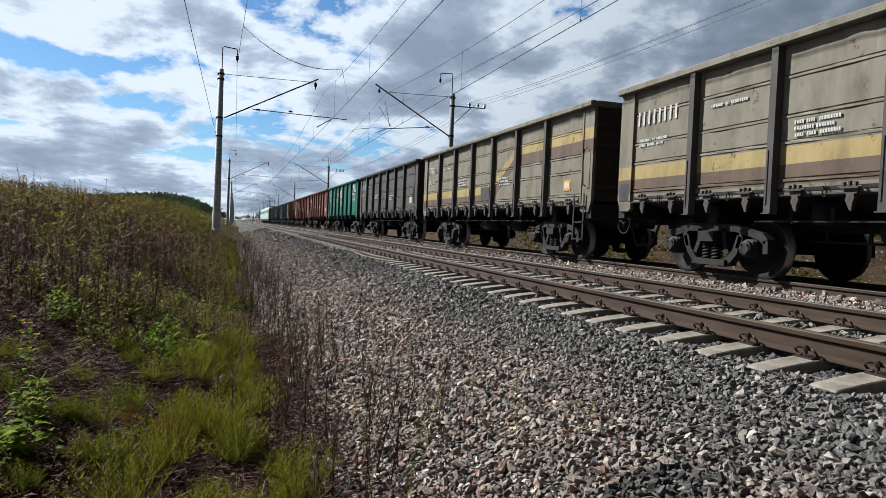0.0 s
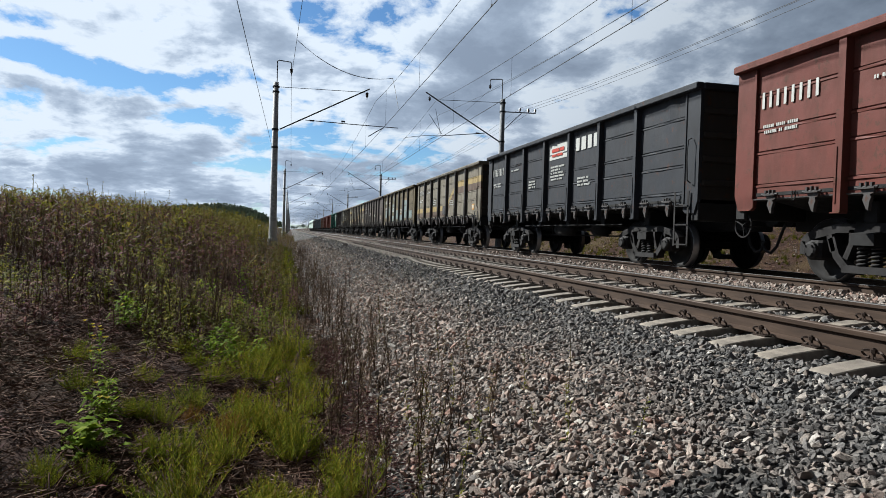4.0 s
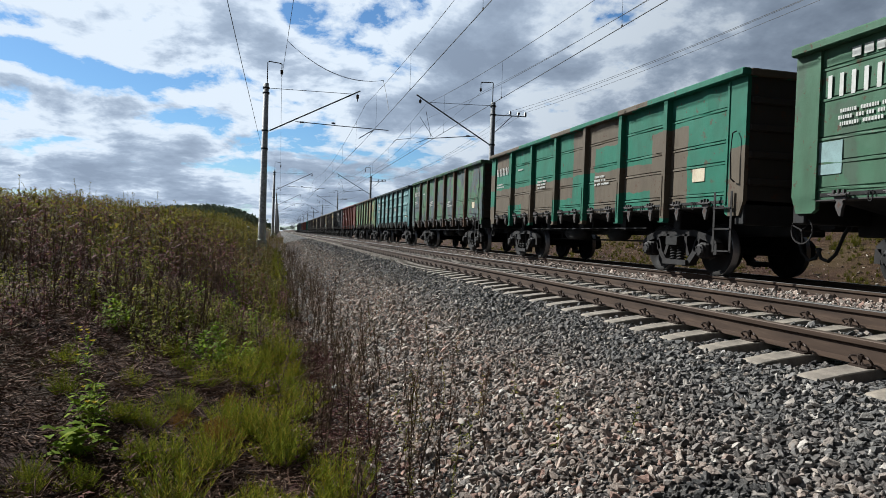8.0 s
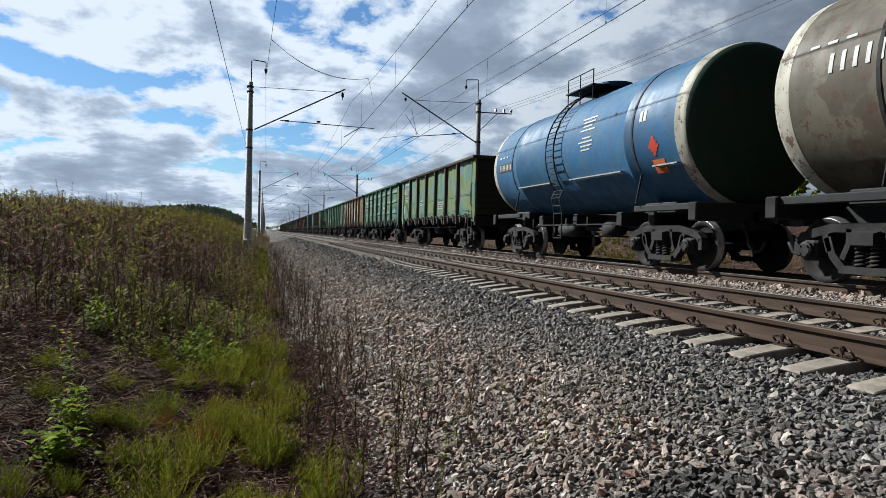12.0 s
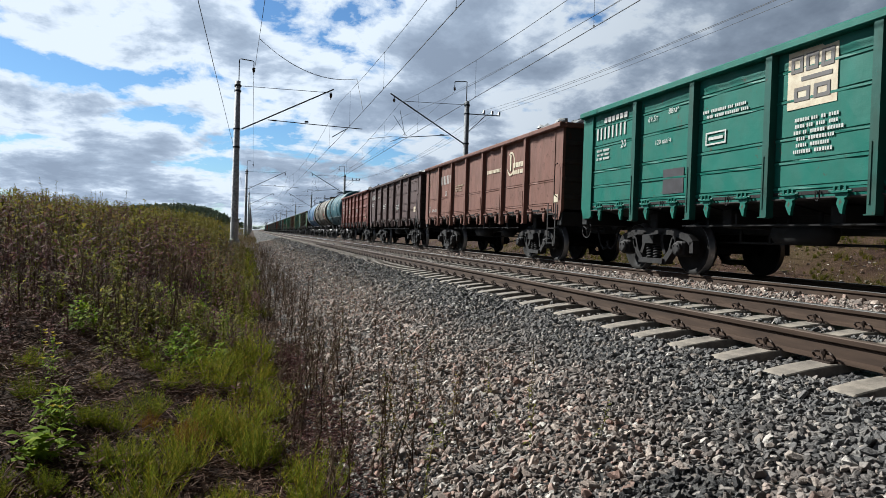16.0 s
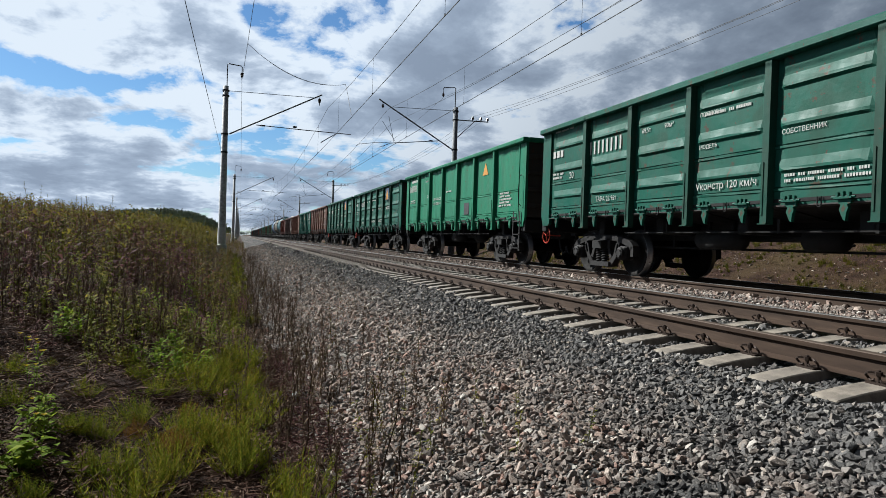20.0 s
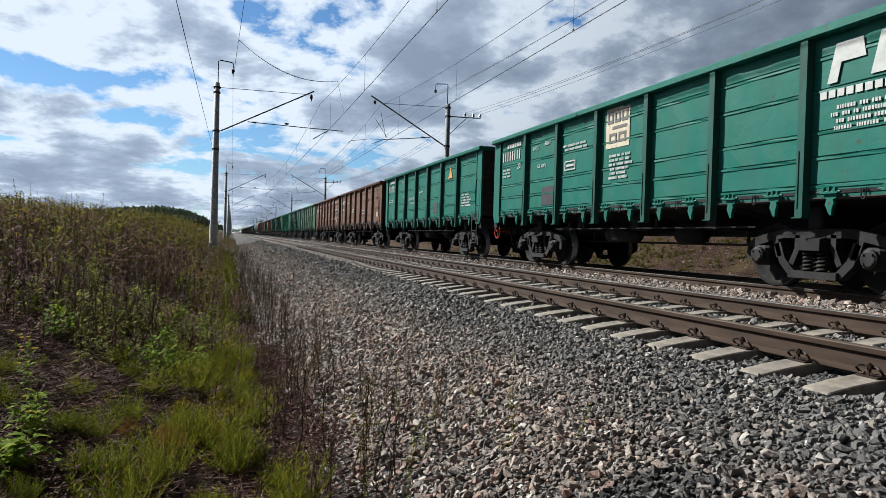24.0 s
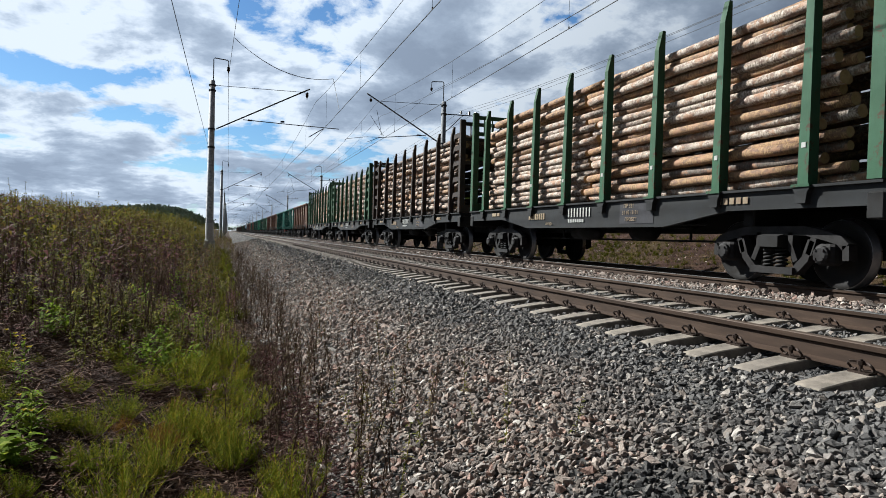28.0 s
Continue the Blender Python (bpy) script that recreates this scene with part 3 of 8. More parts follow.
def sheet(name, xs, ys, height, mat, label, category):
    X, Y = np.meshgrid(xs, ys)
    Z = height(X, Y)
    n, w = len(ys), len(xs)
    i = (np.arange(n - 1)[:, None] * w + np.arange(w - 1)[None]).ravel()
    tris = np.concatenate([np.stack([i, i + 1, i + w + 1], 1), np.stack([i, i + w + 1, i + w], 1)])
    ob = soup(name, np.stack([X, Y, Z], -1).reshape(-1, 3), tris, mat, None, label, category, "structure")
    ob.data.polygons.foreach_set("use_smooth", [True] * len(ob.data.polygons))
    return ob


def land():
    xs = np.unique(np.r_[-3000, -1500, -800, -400, -250, np.arange(-160, -40, 10), np.arange(-40, -12, 2), np.arange(-12, -3, 0.22), np.arange(-3, 9, 1.0), np.arange(9, 20, 0.7), np.arange(20, 60, 5), 100, 200, 400, 800, 1500, 3000])
    ys = np.unique(np.r_[-600, -200, -60, -20, -8, np.arange(-3, 16, 0.22), np.arange(16, 45, 0.8), np.arange(45, 120, 4), np.arange(120, 400, 20), np.arange(400, 1200, 25), 1500, 2000, 3200, 4600])
    sheet("ground", xs, ys, ground_z, MAT["soil"], "dark soil bank with dead litter and patchy green growth", "ground")
    bx = np.unique(np.r_[BX, np.arange(-3.6, -0.5, 0.12)])
    by = np.unique(np.r_[-60, -20, -6, np.arange(-3, 30, 0.15), np.arange(30, 120, 2.0), np.arange(120, 900, 30), 1600])
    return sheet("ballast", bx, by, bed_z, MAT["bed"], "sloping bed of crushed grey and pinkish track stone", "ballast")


ballast = land()


# ---- the two tracks ----
def rail_mesh(y0, y1):
    # head, web and foot of a heavy rail
    half = [(0.070, -0.172), (0.070, -0.162), (0.014, -0.146), (0.010, -0.054), (0.034, -0.040), (0.0365, -0.007), (0.029, -0.001)]
    ring = half + [(-x, z) for x, z in reversed(half)]
    b = Build()
    ys = [y0 + (y1 - y0) * i / 40 for i in range(41)]
    b.rings([[(x, y, z) for x, z in ring] for y in ys])
    me = b.mesh("rail")
    for p in me.polygons:
        if p.normal.z > 0.75 and p.center.z > -0.02:
            p.material_index = 1
    return me


def sleeper_mesh():
    # prestressed concrete: high at the rail seats, lower in the middle, sloping ends
    b = Build()
    rings = []
    shape = ((-1.36, -0.236, -0.42, 0.098, 0.16), (-1.34, -0.222, -0.42, 0.098, 0.16), (-1.16, -0.196, -0.42, 0.098, 0.165), (-0.95, -0.176, -0.40, 0.098, 0.165), (-0.58, -0.172, -0.40, 0.098, 0.165), (-0.25, -0.200, -0.39, 0.092, 0.145))
    for x, top, bot, w0, w1 in shape + tuple((-r[0], *r[1:]) for r in reversed(shape)):
        rings.append([(x, -w1, bot), (x, w1, bot), (x, w0 + 0.003, top - 0.008), (x, w0 - 0.005, top), (x, -w0 + 0.005, top), (x, -w0 - 0.003, top - 0.008)])
    return b.rings(rings).mesh("sleeper")


def clip_mesh():
    # sprung loop of round bar on each side of a bolt, on a base plate
    b = Build()
    pts = []
    for i in range(15):
        a = math.pi * (0.15 + 1.7 * i / 14)
        pts.append((0.013 * math.sin(2 * a), -0.052 + 0.035 * math.cos(a), 0.028 + 0.027 * math.sin(a)))
    b.tube(pts, 0.0085, 5)
    b.tube([(p[0], -p[1], p[2]) for p in pts], 0.0085, 5)
    b.tube([(0, 0, -0.02), (0, 0, 0.075)], 0.013, 6)
    b.lathe([(0.04, 0.0), (0.04, 0.023), (0.065, 0.023), (0.065, 0.0)], "z", 6)
    b.box((0.01, 0, -0.012), (0.07, 0.15, 0.018))
    return b.mesh("rail_clip")


STEP = 0.543
LOW, CANT = -0.041, -1.45       # the first track is canted, its near rail lower
PHASE = 6.844 - 20 * STEP


def tracks():
    rail_me, sl, cl = rail_mesh(-40.0, 1500.0), sleeper_mesh(), clip_mesh()
    for n, (a, b, head, near) in enumerate(((0.0, 1.595, "dull", 150), (4.1, 5.695, "shine", 110))):
        t = thing("railway_track", "rusty steel rails on concrete sleepers in crushed stone", "track", group="tracks of the line", kind="structure")
        if n == 0:
            t.matrix_basis = pose(0, 0, LOW, 0, CANT, 0)
        mid = (a + b) / 2
        for x in (a, b):
            part("rail", rail_me, (MAT["rail"], MAT["shine"] if (x == 1.595 or head == "shine") else MAT["dull"]), t, (x, 0, 0))
        for i in range(near):
            y = PHASE + i * STEP
            jig = random.uniform(-0.6, 0.6)
            part("sleeper", sl, MAT["concrete"], t, (mid + random.uniform(-0.012, 0.012), y, 0), "", (0, 0, jig * 0.5))
            if y < (42 if n == 0 else 30):
                for x, sgn in ((a, -1), (a, 1), (b, -1), (b, 1)):
                    if n == 1 and (x == b or sgn == 1):
                        continue
                    part("rail_clip", cl, MAT["clip"], t, (x + sgn * 0.112, y, -0.160), "", (0, 0, 180 if sgn > 0 else 0))
        rest = Build()
        for i in range(near, near + 900):
            y = PHASE + i * STEP
            rest.add([(mid + p * 1.35, y + q * 0.13, z) for z in (-0.30, -0.190) for q in (-1, 1) for p in (-1, 1)], [(4, 5, 7, 6), (0, 1, 5, 4), (2, 6, 7, 3), (0, 4, 6, 2), (1, 3, 7, 5)])
        tagged(part("sleepers", rest.mesh("far_sleepers"), MAT["concrete"], t), kind="stuff")


tracks()


# ---- overhead line ----
SPANS = [40 + 58 * i for i in range(-1, 14)]


def mast_left(at):
    t = thing("catenary_mast", "grey concrete mast with a steel bracket over the near track", "mast", at, "catenary masts")
    b = Build()
    b.lathe([(0.0, 0.0), (-1.2, 0.22), (0.35, 0.215), (9.12, 0.145), (9.14, 0.0)], "z", 14)
    part("pole", b.mesh("pole", True), MAT["mast"], t)
    b = Build().lathe([(-1.0, 0.30), (-0.05, 0.30), (-0.03, 0.235), (0.95, 0.226), (0.96, 0.20)], "z", 14)
    part("footing", b.mesh("footing"), MAT["white"], t, (0, 0, 0), "whitewashed footing")
    for z in (5.3, 6.35, 8.55, 8.85):
        part("band", Build().lathe([(z - 0.05, 0.19), (z - 0.05, 0.20), (z + 0.05, 0.20), (z + 0.05, 0.19)], "z", 12).mesh("band"), MAT["steel"], t)
    part("tube", Build().tube([(0.25, 0, 6.38), (5.5, 0, 9.15)], 0.042, 8).mesh("tube"), MAT["steel"], t, None, "sloping steel bracket tube")
    part("tie_rod", Build().tube([(0.18, 0, 8.86), (5.2, 0, 8.93)], 0.016, 6).mesh("tie_rod"), MAT["steel"], t)
    b = Build().tube([(1.72, 0, 7.02), (4.4, 0, 6.95), (7.3, 0, 6.90)], 0.026, 6).lathe([(-0.12, 0.05), (0.12, 0.05)], "x", 8, (2.1, 0, 7.01), 1, True).box((3.95, 0, 7.08), (0.22, 0.06, 0.10))
    part("registration_arm", b.mesh("registration_arm"), (MAT["steel"], MAT["insulator"]), t)
    part("steady_arm", Build().tube([(6.4, 0, 6.86), (6.0, 0, 6.62), (5.5, 0, 6.28)], 0.028, 6).mesh("steady_arm"), MAT["steel"], t)
    part("hook", Build().tube([(0.05, 0, 9.0), (0.05, 0, 10.36), (0.12, 0, 10.42), (0.80, 0, 10.36), (0.86, 0, 10.30), (0.86, 0, 10.05)], 0.03, 6).mesh("hook"), MAT["steel"], t)
    for x, z in ((0.86, 10.05), (5.35, 8.98)):
        part("insulator", Build().lathe([(0, 0.02), (-0.08, 0.03), (-0.1, 0.10), (-0.16, 0.07), (-0.18, 0.10), (-0.25, 0.07), (-0.27, 0.09), (-0.36, 0.03), (-0.5, 0.015)], "z", 10, (x, 0, z)).mesh("insulator"), MAT["insulator"], t)
    return t


def mast_right(at):
    t = thing("catenary_mast", "grey concrete mast with a bracket over the train's track", "mast", at, "catenary masts")
    part("pole", Build().lathe([(-1.2, 0.0), (-1.2, 0.22), (0.35, 0.215), (9.2, 0.145), (9.22, 0.0)], "z", 14).mesh("pole", True), MAT["oldmast"], t)
    for z in (6.5, 8.4, 8.95):
        part("band", Build().lathe([(z - 0.05, 0.19), (z - 0.05, 0.20), (z + 0.05, 0.20), (z + 0.05, 0.19)], "z", 12).mesh("band"), MAT["steel"], t)
    part("tube", Build().tube([(-0.15, 0, 6.5), (-5.0, 0, 9.27)], 0.042, 8).mesh("tube"), MAT["steel"], t, None, "sloping steel bracket tube")
    part("tie_rod", Build().tube([(-0.1, 0, 8.98), (-4.2, 0, 8.86)], 0.016, 6).mesh("tie_rod"), MAT["steel"], t)
    for a, c in (((-4.74, 0, 7.92), (-3.9, 0, 6.74)), ((-4.36, 0, 8.29), (-4.0, 0, 6.72))):
        part("strut", Build().tube([a, c], 0.014, 5).mesh("strut"), MAT["steel"], t)
    part("steady_arm", Build().tube([(-3.95, 0, 6.64), (-5.0, 0, 6.60), (-6.2, 0, 6.40), (-6.35, 0, 6.28)], 0.014, 5).mesh("steady_arm"), MAT["steel"], t)
    b = Build().tube([(-1.15, 0, 6.98), (-4.15, 0, 6.62)], 0.026, 6).lathe([(-0.12, 0.05), (0.12, 0.05)], "x", 8, (-1.6, 0, 6.95), 1, True).tube([(-4.15, 0, 6.62), (-4.9, 0, 6.30)], 0.016, 6)
    part("registration_arm", b.mesh("registration_arm"), (MAT["steel"], MAT["insulator"]), t)
    part("hook", Build().tube([(-0.05, 0, 9.0), (-0.05, 0, 10.42), (-0.12, 0, 10.46), (-0.82, 0, 10.40), (-0.86, 0, 10.34), (-0.86, 0, 10.1)], 0.03, 6).mesh("hook"), MAT["steel"], t)
    b = Build().tube([(0.1, 0, 8.42), (2.25, 0, 8.46)], 0.035, 6).tube([(0.15, 0, 7.3), (1.3, 0, 8.42)], 0.025, 6)
    part("crossarm", b.mesh("crossarm"), MAT["steel"], t)
    spots = [(-0.86, 10.1, -1), (-4.75, 9.05, -1)] + [(x, 8.44, 1) for x in (1.17, 1.74, 2.2)]
    for x, z, s in spots:
        part("insulator", Build().lathe([(0, 0.02), (s * 0.08, 0.03), (s * 0.1, 0.09), (s * 0.16, 0.06), (s * 0.18, 0.09), (s * 0.27, 0.05), (s * 0.3, 0.02)], "z", 10, (x, 0, z)).mesh("insulator"), MAT["insulator"], t)
    return t


def sag(y, a, b, za, zb, dip):
    u = (y - a) / (b - a)
    return za + (zb - za) * u - 4 * dip * u * (1 - u)


def wire(name, label, run, r):
    """One continuous wire over all spans; run(y, n) gives x and z."""
    pts = []
    for n in range(len(SPANS) - 1):
        a, b = SPANS[n], SPANS[n + 1]
        for i in range(12):
            y = a + (b - a) * i / 12
            pts.append((run(y, n, a, b)[0], y, run(y, n, a, b)[1]))
    t = thing(name, label, "cable", kind="structure")
    part("strand", Build().tube(pts, r, 5).mesh(name), MAT["wire"], t)
    return t


def overhead():
    zig = lambda n, c, k: c + (0.09 if n % 2 else -0.09) * k
    def contact(c, k):
        return lambda y, n, a, b: (zig(n, c, k) + (zig(n + 1, c, k) - zig(n, c, k)) * (y - a) / (b - a), 6.27)
    def messenger(c, k, top, dip):
        return lambda y, n, a, b: (zig(n, c, k) + (zig(n + 1, c, k) - zig(n, c, k)) * (y - a) / (b - a), sag(y, a, b, top, top, dip))
    for c, k, top, dip in ((0.80, 1, 8.45, 1.0), (4.68, -0.8, 8.72, 1.25)):
        w = wire("contact_wire", "dark overhead contact wire along the track", contact(c, k), 0.013)
        wire("messenger_wire", "dark sagging carrier wire above the contact wire", messenger(c, k, top, dip), 0.010)
        f, g = contact(c, k), messenger(c, k, top, dip)
        for n in range(0, 6):
            a, b = SPANS[n], SPANS[n + 1]
            for i in range(6):
                y = a + (b - a) * (i + 0.5) / 6
                (x0, z0), (x1, z1) = f(y, n, a, b), g(y, n, a, b)
                part("dropper", Build().tube([(x0, y, z0), (x1, y, z1)], 0.005, 4).box((x0, y, z0 + 0.03), (0.03, 0.045, 0.06)).mesh("dropper"), MAT["wire"], w)
    wire("messenger_wire", "thin second carrier wire over the train's track", lambda y, n, a, b: (4.9, sag(y, a, b, 7.95, 7.95, 1.25)), 0.008)
    wire("feeder_wire", "thin feeder wire hung from mast hooks", lambda y, n, a, b: (-4.12 + 0.028 * max(0.0, 40 - y), sag(y, a, b, 9.55, 9.55, 0.4)), 0.011)
    wire("feeder_wire", "thin feeder wire hung from mast hooks", lambda y, n, a, b: (8.14, sag(y, a, b, 9.75, 9.75, 0.9)), 0.008)
    for x, dip in ((10.17, 1.15), (10.74, 0.9), (11.2, 0.88)):
        wire("feeder_wire", "thin feeder wire on pin insulators", lambda y, n, a, b, x=x, dip=dip: (x, sag(y, a, b, 8.72, 8.72, dip)), 0.008)
    wire("earth_wire", "thin earth wire along the masts", lambda y, n, a, b: (-5.22, sag(y, a, b, 5.7, 5.7, 0.15)), 0.009)
    # jumper from the feeder down to the carrier and contact wires
    j = thing("jumper_cable", "slack twin jumper cable between overhead wires", "cable", kind="structure")
    for lift in (0.0, 0.05):
        pts = [(-3.86 + 4.5 * u, 31.35 + lift, 9.33 + (7.93 - 9.33) * u - (2.5 - 3 * lift) * u * (1 - u)) for u in (i / 16 for i in range(17))]
        part("strand", Build().tube(pts, 0.009, 5).mesh("strand"), MAT["wire"], j)
    part("strand", Build().tube([(0.64, 31.35, 7.93), (0.70, 30.9, 7.3), (0.78, 30.2, 6.28)], 0.011, 5).mesh("strand"), MAT["wire"], j)
    for n, y in enumerate(SPANS):
        mast_left((-4.98, y, 0.04))
        mast_right((9.0, y, 0.0))


overhead()


# ---- the train ----
PITCH, TANK, TIMBER = 14.457, 12.51, 15.06
HALF = 6.70          # half a wagon body
SIDE, POST = 1.43, 1.545
LEDGE = 1.27         # foot of the side sheets
FLOOR, TOP = 1.36, 3.50
TRACK_X = 4.8975


def wheelset_mesh():
    b = Build()
    b.lathe([(-0.98, 0.0), (-0.98, 0.075), (0.98, 0.075), (0.98, 0.0)], "x", 10, slot=0)
    for s in (-1, 1):
        prof = [(0.70, 0.10), (0.70, 0.14), (0.755, 0.20), (0.765, 0.38), (0.715, 0.41), (0.715, 0.505), (0.745, 0.502), (0.757, 0.484), (0.845, 0.476), (0.850, 0.47), (0.850, 0.41), (0.800, 0.38), (0.790, 0.20), (0.84, 0.15), (0.84, 0.10)]
        b.lathe([(s * x, r) for x, r in prof], "x", 28)
    me = b.mesh("wheelset", True)
    for p in me.polygons:
        r = math.hypot(p.center.y, p.center.z)
        if r > 0.462:
            p.material_index = 1
    return me


def sideframe_mesh():
    b = Build()
    x0, x1 = -0.075, 0.075
    b.path([(-1.20, 0.58), (-1.10, 0.67), (-0.92, 0.72), (-0.55, 0.80), (0.55, 0.80), (0.92, 0.72), (1.10, 0.67), (1.20, 0.58)], 0.13, x0, x1)
    for s in (-1, 1):
        b.path([(s * 1.20, 0.60), (s * 1.21, 0.40)], 0.10, x0, x1)
        b.path([(s * 0.70, 0.70), (s * 0.62, 0.46)], 0.10, x0, x1)
        b.path([(s * 0.66, 0.66), (s * 0.56, 0.40), (s * 0.38, 0.22), (s * 0.20, 0.20)], 0.12, x0, x1)
        b.path([(s * 0.30, 0.78), (s * 0.30, 0.58), (s * 0.40, 0.36)], 0.085, x0, x1)
    b.path([(-0.40, 0.215), (0.40, 0.215)], 0.10, -0.13, 0.13)
    return b.mesh("side_frame")


def spring_mesh():
    b = Build()
    pts = [(0.075 * math.cos(a), 0.075 * math.sin(a), 0.265 + 0.28 * i / 40) for i, a in ((i, 2 * math.pi * 5 * i / 40) for i in range(41))]
    return b.tube(pts, 0.019, 5).mesh("spring", True)


def box_mesh():
    b = Build()
    b.box((0, 0, 0), (0.24, 0.30, 0.30), 0, 0.04)
    b.lathe([(-0.19, 0.0), (-0.19, 0.09), (-0.17, 0.12), (-0.10, 0.125), (-0.10, 0.0)], "x", 14)
    for k in range(4):
        a = math.pi / 4 + k * math.pi / 2
        b.lathe([(-0.205, 0.0), (-0.205, 0.016), (-0.18, 0.016)], "x", 6, (0, 0.085 * math.cos(a), 0.085 * math.sin(a)))
    return b.mesh("axle_box")


def bolster_mesh():
    b = Build()
    b.rings([[(x, -w, z0), (x, w, z0), (x, w, z1), (x, -w, z1)] for x, w, z0, z1 in ((-1.22, 0.19, 0.56, 0.72), (-0.9, 0.20, 0.54, 0.80), (-0.3, 0.22, 0.48, 0.88), (0.3, 0.22, 0.48, 0.88), (0.9, 0.20, 0.54, 0.80), (1.22, 0.19, 0.56, 0.72))])
    return b.mesh("bolster")


WHEELS = {-1: [], 1: []}


def bogie(wagon, y, full=True):
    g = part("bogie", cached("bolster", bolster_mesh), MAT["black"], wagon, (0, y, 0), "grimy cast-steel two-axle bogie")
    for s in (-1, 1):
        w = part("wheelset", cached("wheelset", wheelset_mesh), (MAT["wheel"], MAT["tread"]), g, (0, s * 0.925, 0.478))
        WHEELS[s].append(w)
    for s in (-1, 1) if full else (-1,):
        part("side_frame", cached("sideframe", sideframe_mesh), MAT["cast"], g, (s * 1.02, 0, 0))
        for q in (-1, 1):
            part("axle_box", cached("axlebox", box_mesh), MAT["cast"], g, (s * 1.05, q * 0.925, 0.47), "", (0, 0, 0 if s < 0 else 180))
            if s < 0:
                part("spring", cached("spring", spring_mesh), MAT["cast"], g, (s * 1.05, q * 0.115, 0), "dusty coil spring")
    return g


def underframe(wagon, half, full=True):
    def make():
        b = Build()
        b.box((0, 0, 0.96), (0.45, 2 * half, 0.38), 0, 0.02)
        return b.mesh("centre_sill")
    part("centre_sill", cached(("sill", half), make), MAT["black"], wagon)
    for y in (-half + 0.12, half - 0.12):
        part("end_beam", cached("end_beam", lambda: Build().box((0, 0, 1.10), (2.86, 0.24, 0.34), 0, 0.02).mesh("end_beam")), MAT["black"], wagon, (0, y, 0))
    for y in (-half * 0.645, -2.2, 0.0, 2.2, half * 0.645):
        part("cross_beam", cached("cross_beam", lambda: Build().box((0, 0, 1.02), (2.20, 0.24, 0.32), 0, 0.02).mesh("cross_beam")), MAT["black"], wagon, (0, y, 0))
    def coupler():
        b = Build()
        b.box((0, 0.30, 1.04), (0.20, 0.6, 0.20), 0, 0.03)
        b.prism([(0.52, 0.86), (0.72, 0.86), (0.80, 0.95), (0.80, 1.15), (0.70, 1.24), (0.52, 1.22)], -0.19, 0.02)
        b.prism([(0.50, 0.90), (0.62, 0.90), (0.64, 1.18), (0.50, 1.20)], 0.02, 0.22)
        return b.mesh("coupler")
    def hose():
        return Build().tube([(0, 0.0, 0.95), (0, 0.10, 0.80), (0, 0.24, 0.50), (0, 0.38, 0.38), (0, 0.52, 0.42), (0, 0.62, 0.58)], 0.028, 6).mesh("brake_hose", True)
    for s in (1, -1):
        part("coupler", cached("coupler", coupler), MAT["black"], wagon, (0, s * half, 0), "", (0, 0, 0 if s > 0 else 180))
        if full:
            part("brake_hose", cached("hose", hose), MAT["black"], wagon, (-0.42, s * (half - 0.05), 0), "", (0, 0, 0 if s > 0 else 180))
    if not full:
        return
    def tankage():
        b = Build()
        b.lathe([(-0.55, 0.0), (-0.5, 0.17), (0.5, 0.17), (0.55, 0.0)], "y", 14, (-0.75, 0.9, 0.78))
        b.box((-0.75, 0.6, 0.95), (0.05, 0.06, 0.3)).box((-0.75, 1.2, 0.95), (0.05, 0.06, 0.3))
        return b.mesh("air_reservoir", True)
    def cylinder():
        b = Build()
        b.lathe([(-0.35, 0.0), (-0.35, 0.17), (0.25, 0.19), (0.32, 0.10), (0.36, 0.04), (1.0, 0.03)], "y", 14, (-0.6, -1.1, 0.80))
        return b.mesh("brake_cylinder", True)
    def rods():
        b = Build()
        b.tube([(-0.45, -half + 1.8, 0.62), (-0.45, half - 1.8, 0.62)], 0.022, 5)
        b.tube([(-1.15, -half + 3.4, 0.90), (-1.15, half - 3.4, 0.90)], 0.02, 5)
        b.tube([(-0.6, -1.6, 0.72), (0.2, -0.2, 0.68)], 0.02, 5)
        for y in (-2.4, -0.8, 1.9, 2.6):
            b.box((-1.15, y, 0.98), (0.03, 0.05, 0.22)).box((-0.45, y, 0.78), (0.03, 0.05, 0.36))
        return b.mesh("brake_rigging")
    part("air_reservoir", cached("air", tankage), MAT["black"], wagon)
    part("brake_cylinder", cached("cyl", cylinder), MAT["black"], wagon)
    tagged(part("brake_rigging", cached(("rods", half), rods), MAT["black"], wagon), kind="stuff")


def text_mesh(words, size):
    cu = bpy.data.curves.new("lettering", "FONT")
    cu.body, cu.size, cu.extrude, cu.resolution_u = words, size, 0.002, 2
    ob = bpy.data.objects.new("lettering", cu)
    me = bpy.data.meshes.new_from_object(ob)
    bpy.data.objects.remove(ob)
    bpy.data.curves.remove(cu)
    me.materials.clear()
    return me


RIBBED = set()
CLEAR = ((3.15, 3.42), (2.59, 2.90), (2.15, 2.355), (1.54, 1.715))


def clear(wagon, top, h):
    """On a ribbed side, the top of writing of height h moved into the nearest flat band."""
    if wagon.name not in RIBBED:
        return top
    lo, hi = min(CLEAR, key=lambda q: abs((q[0] + q[1]) / 2 - (top - h / 2)))
    return min(max(top, lo + h), hi)


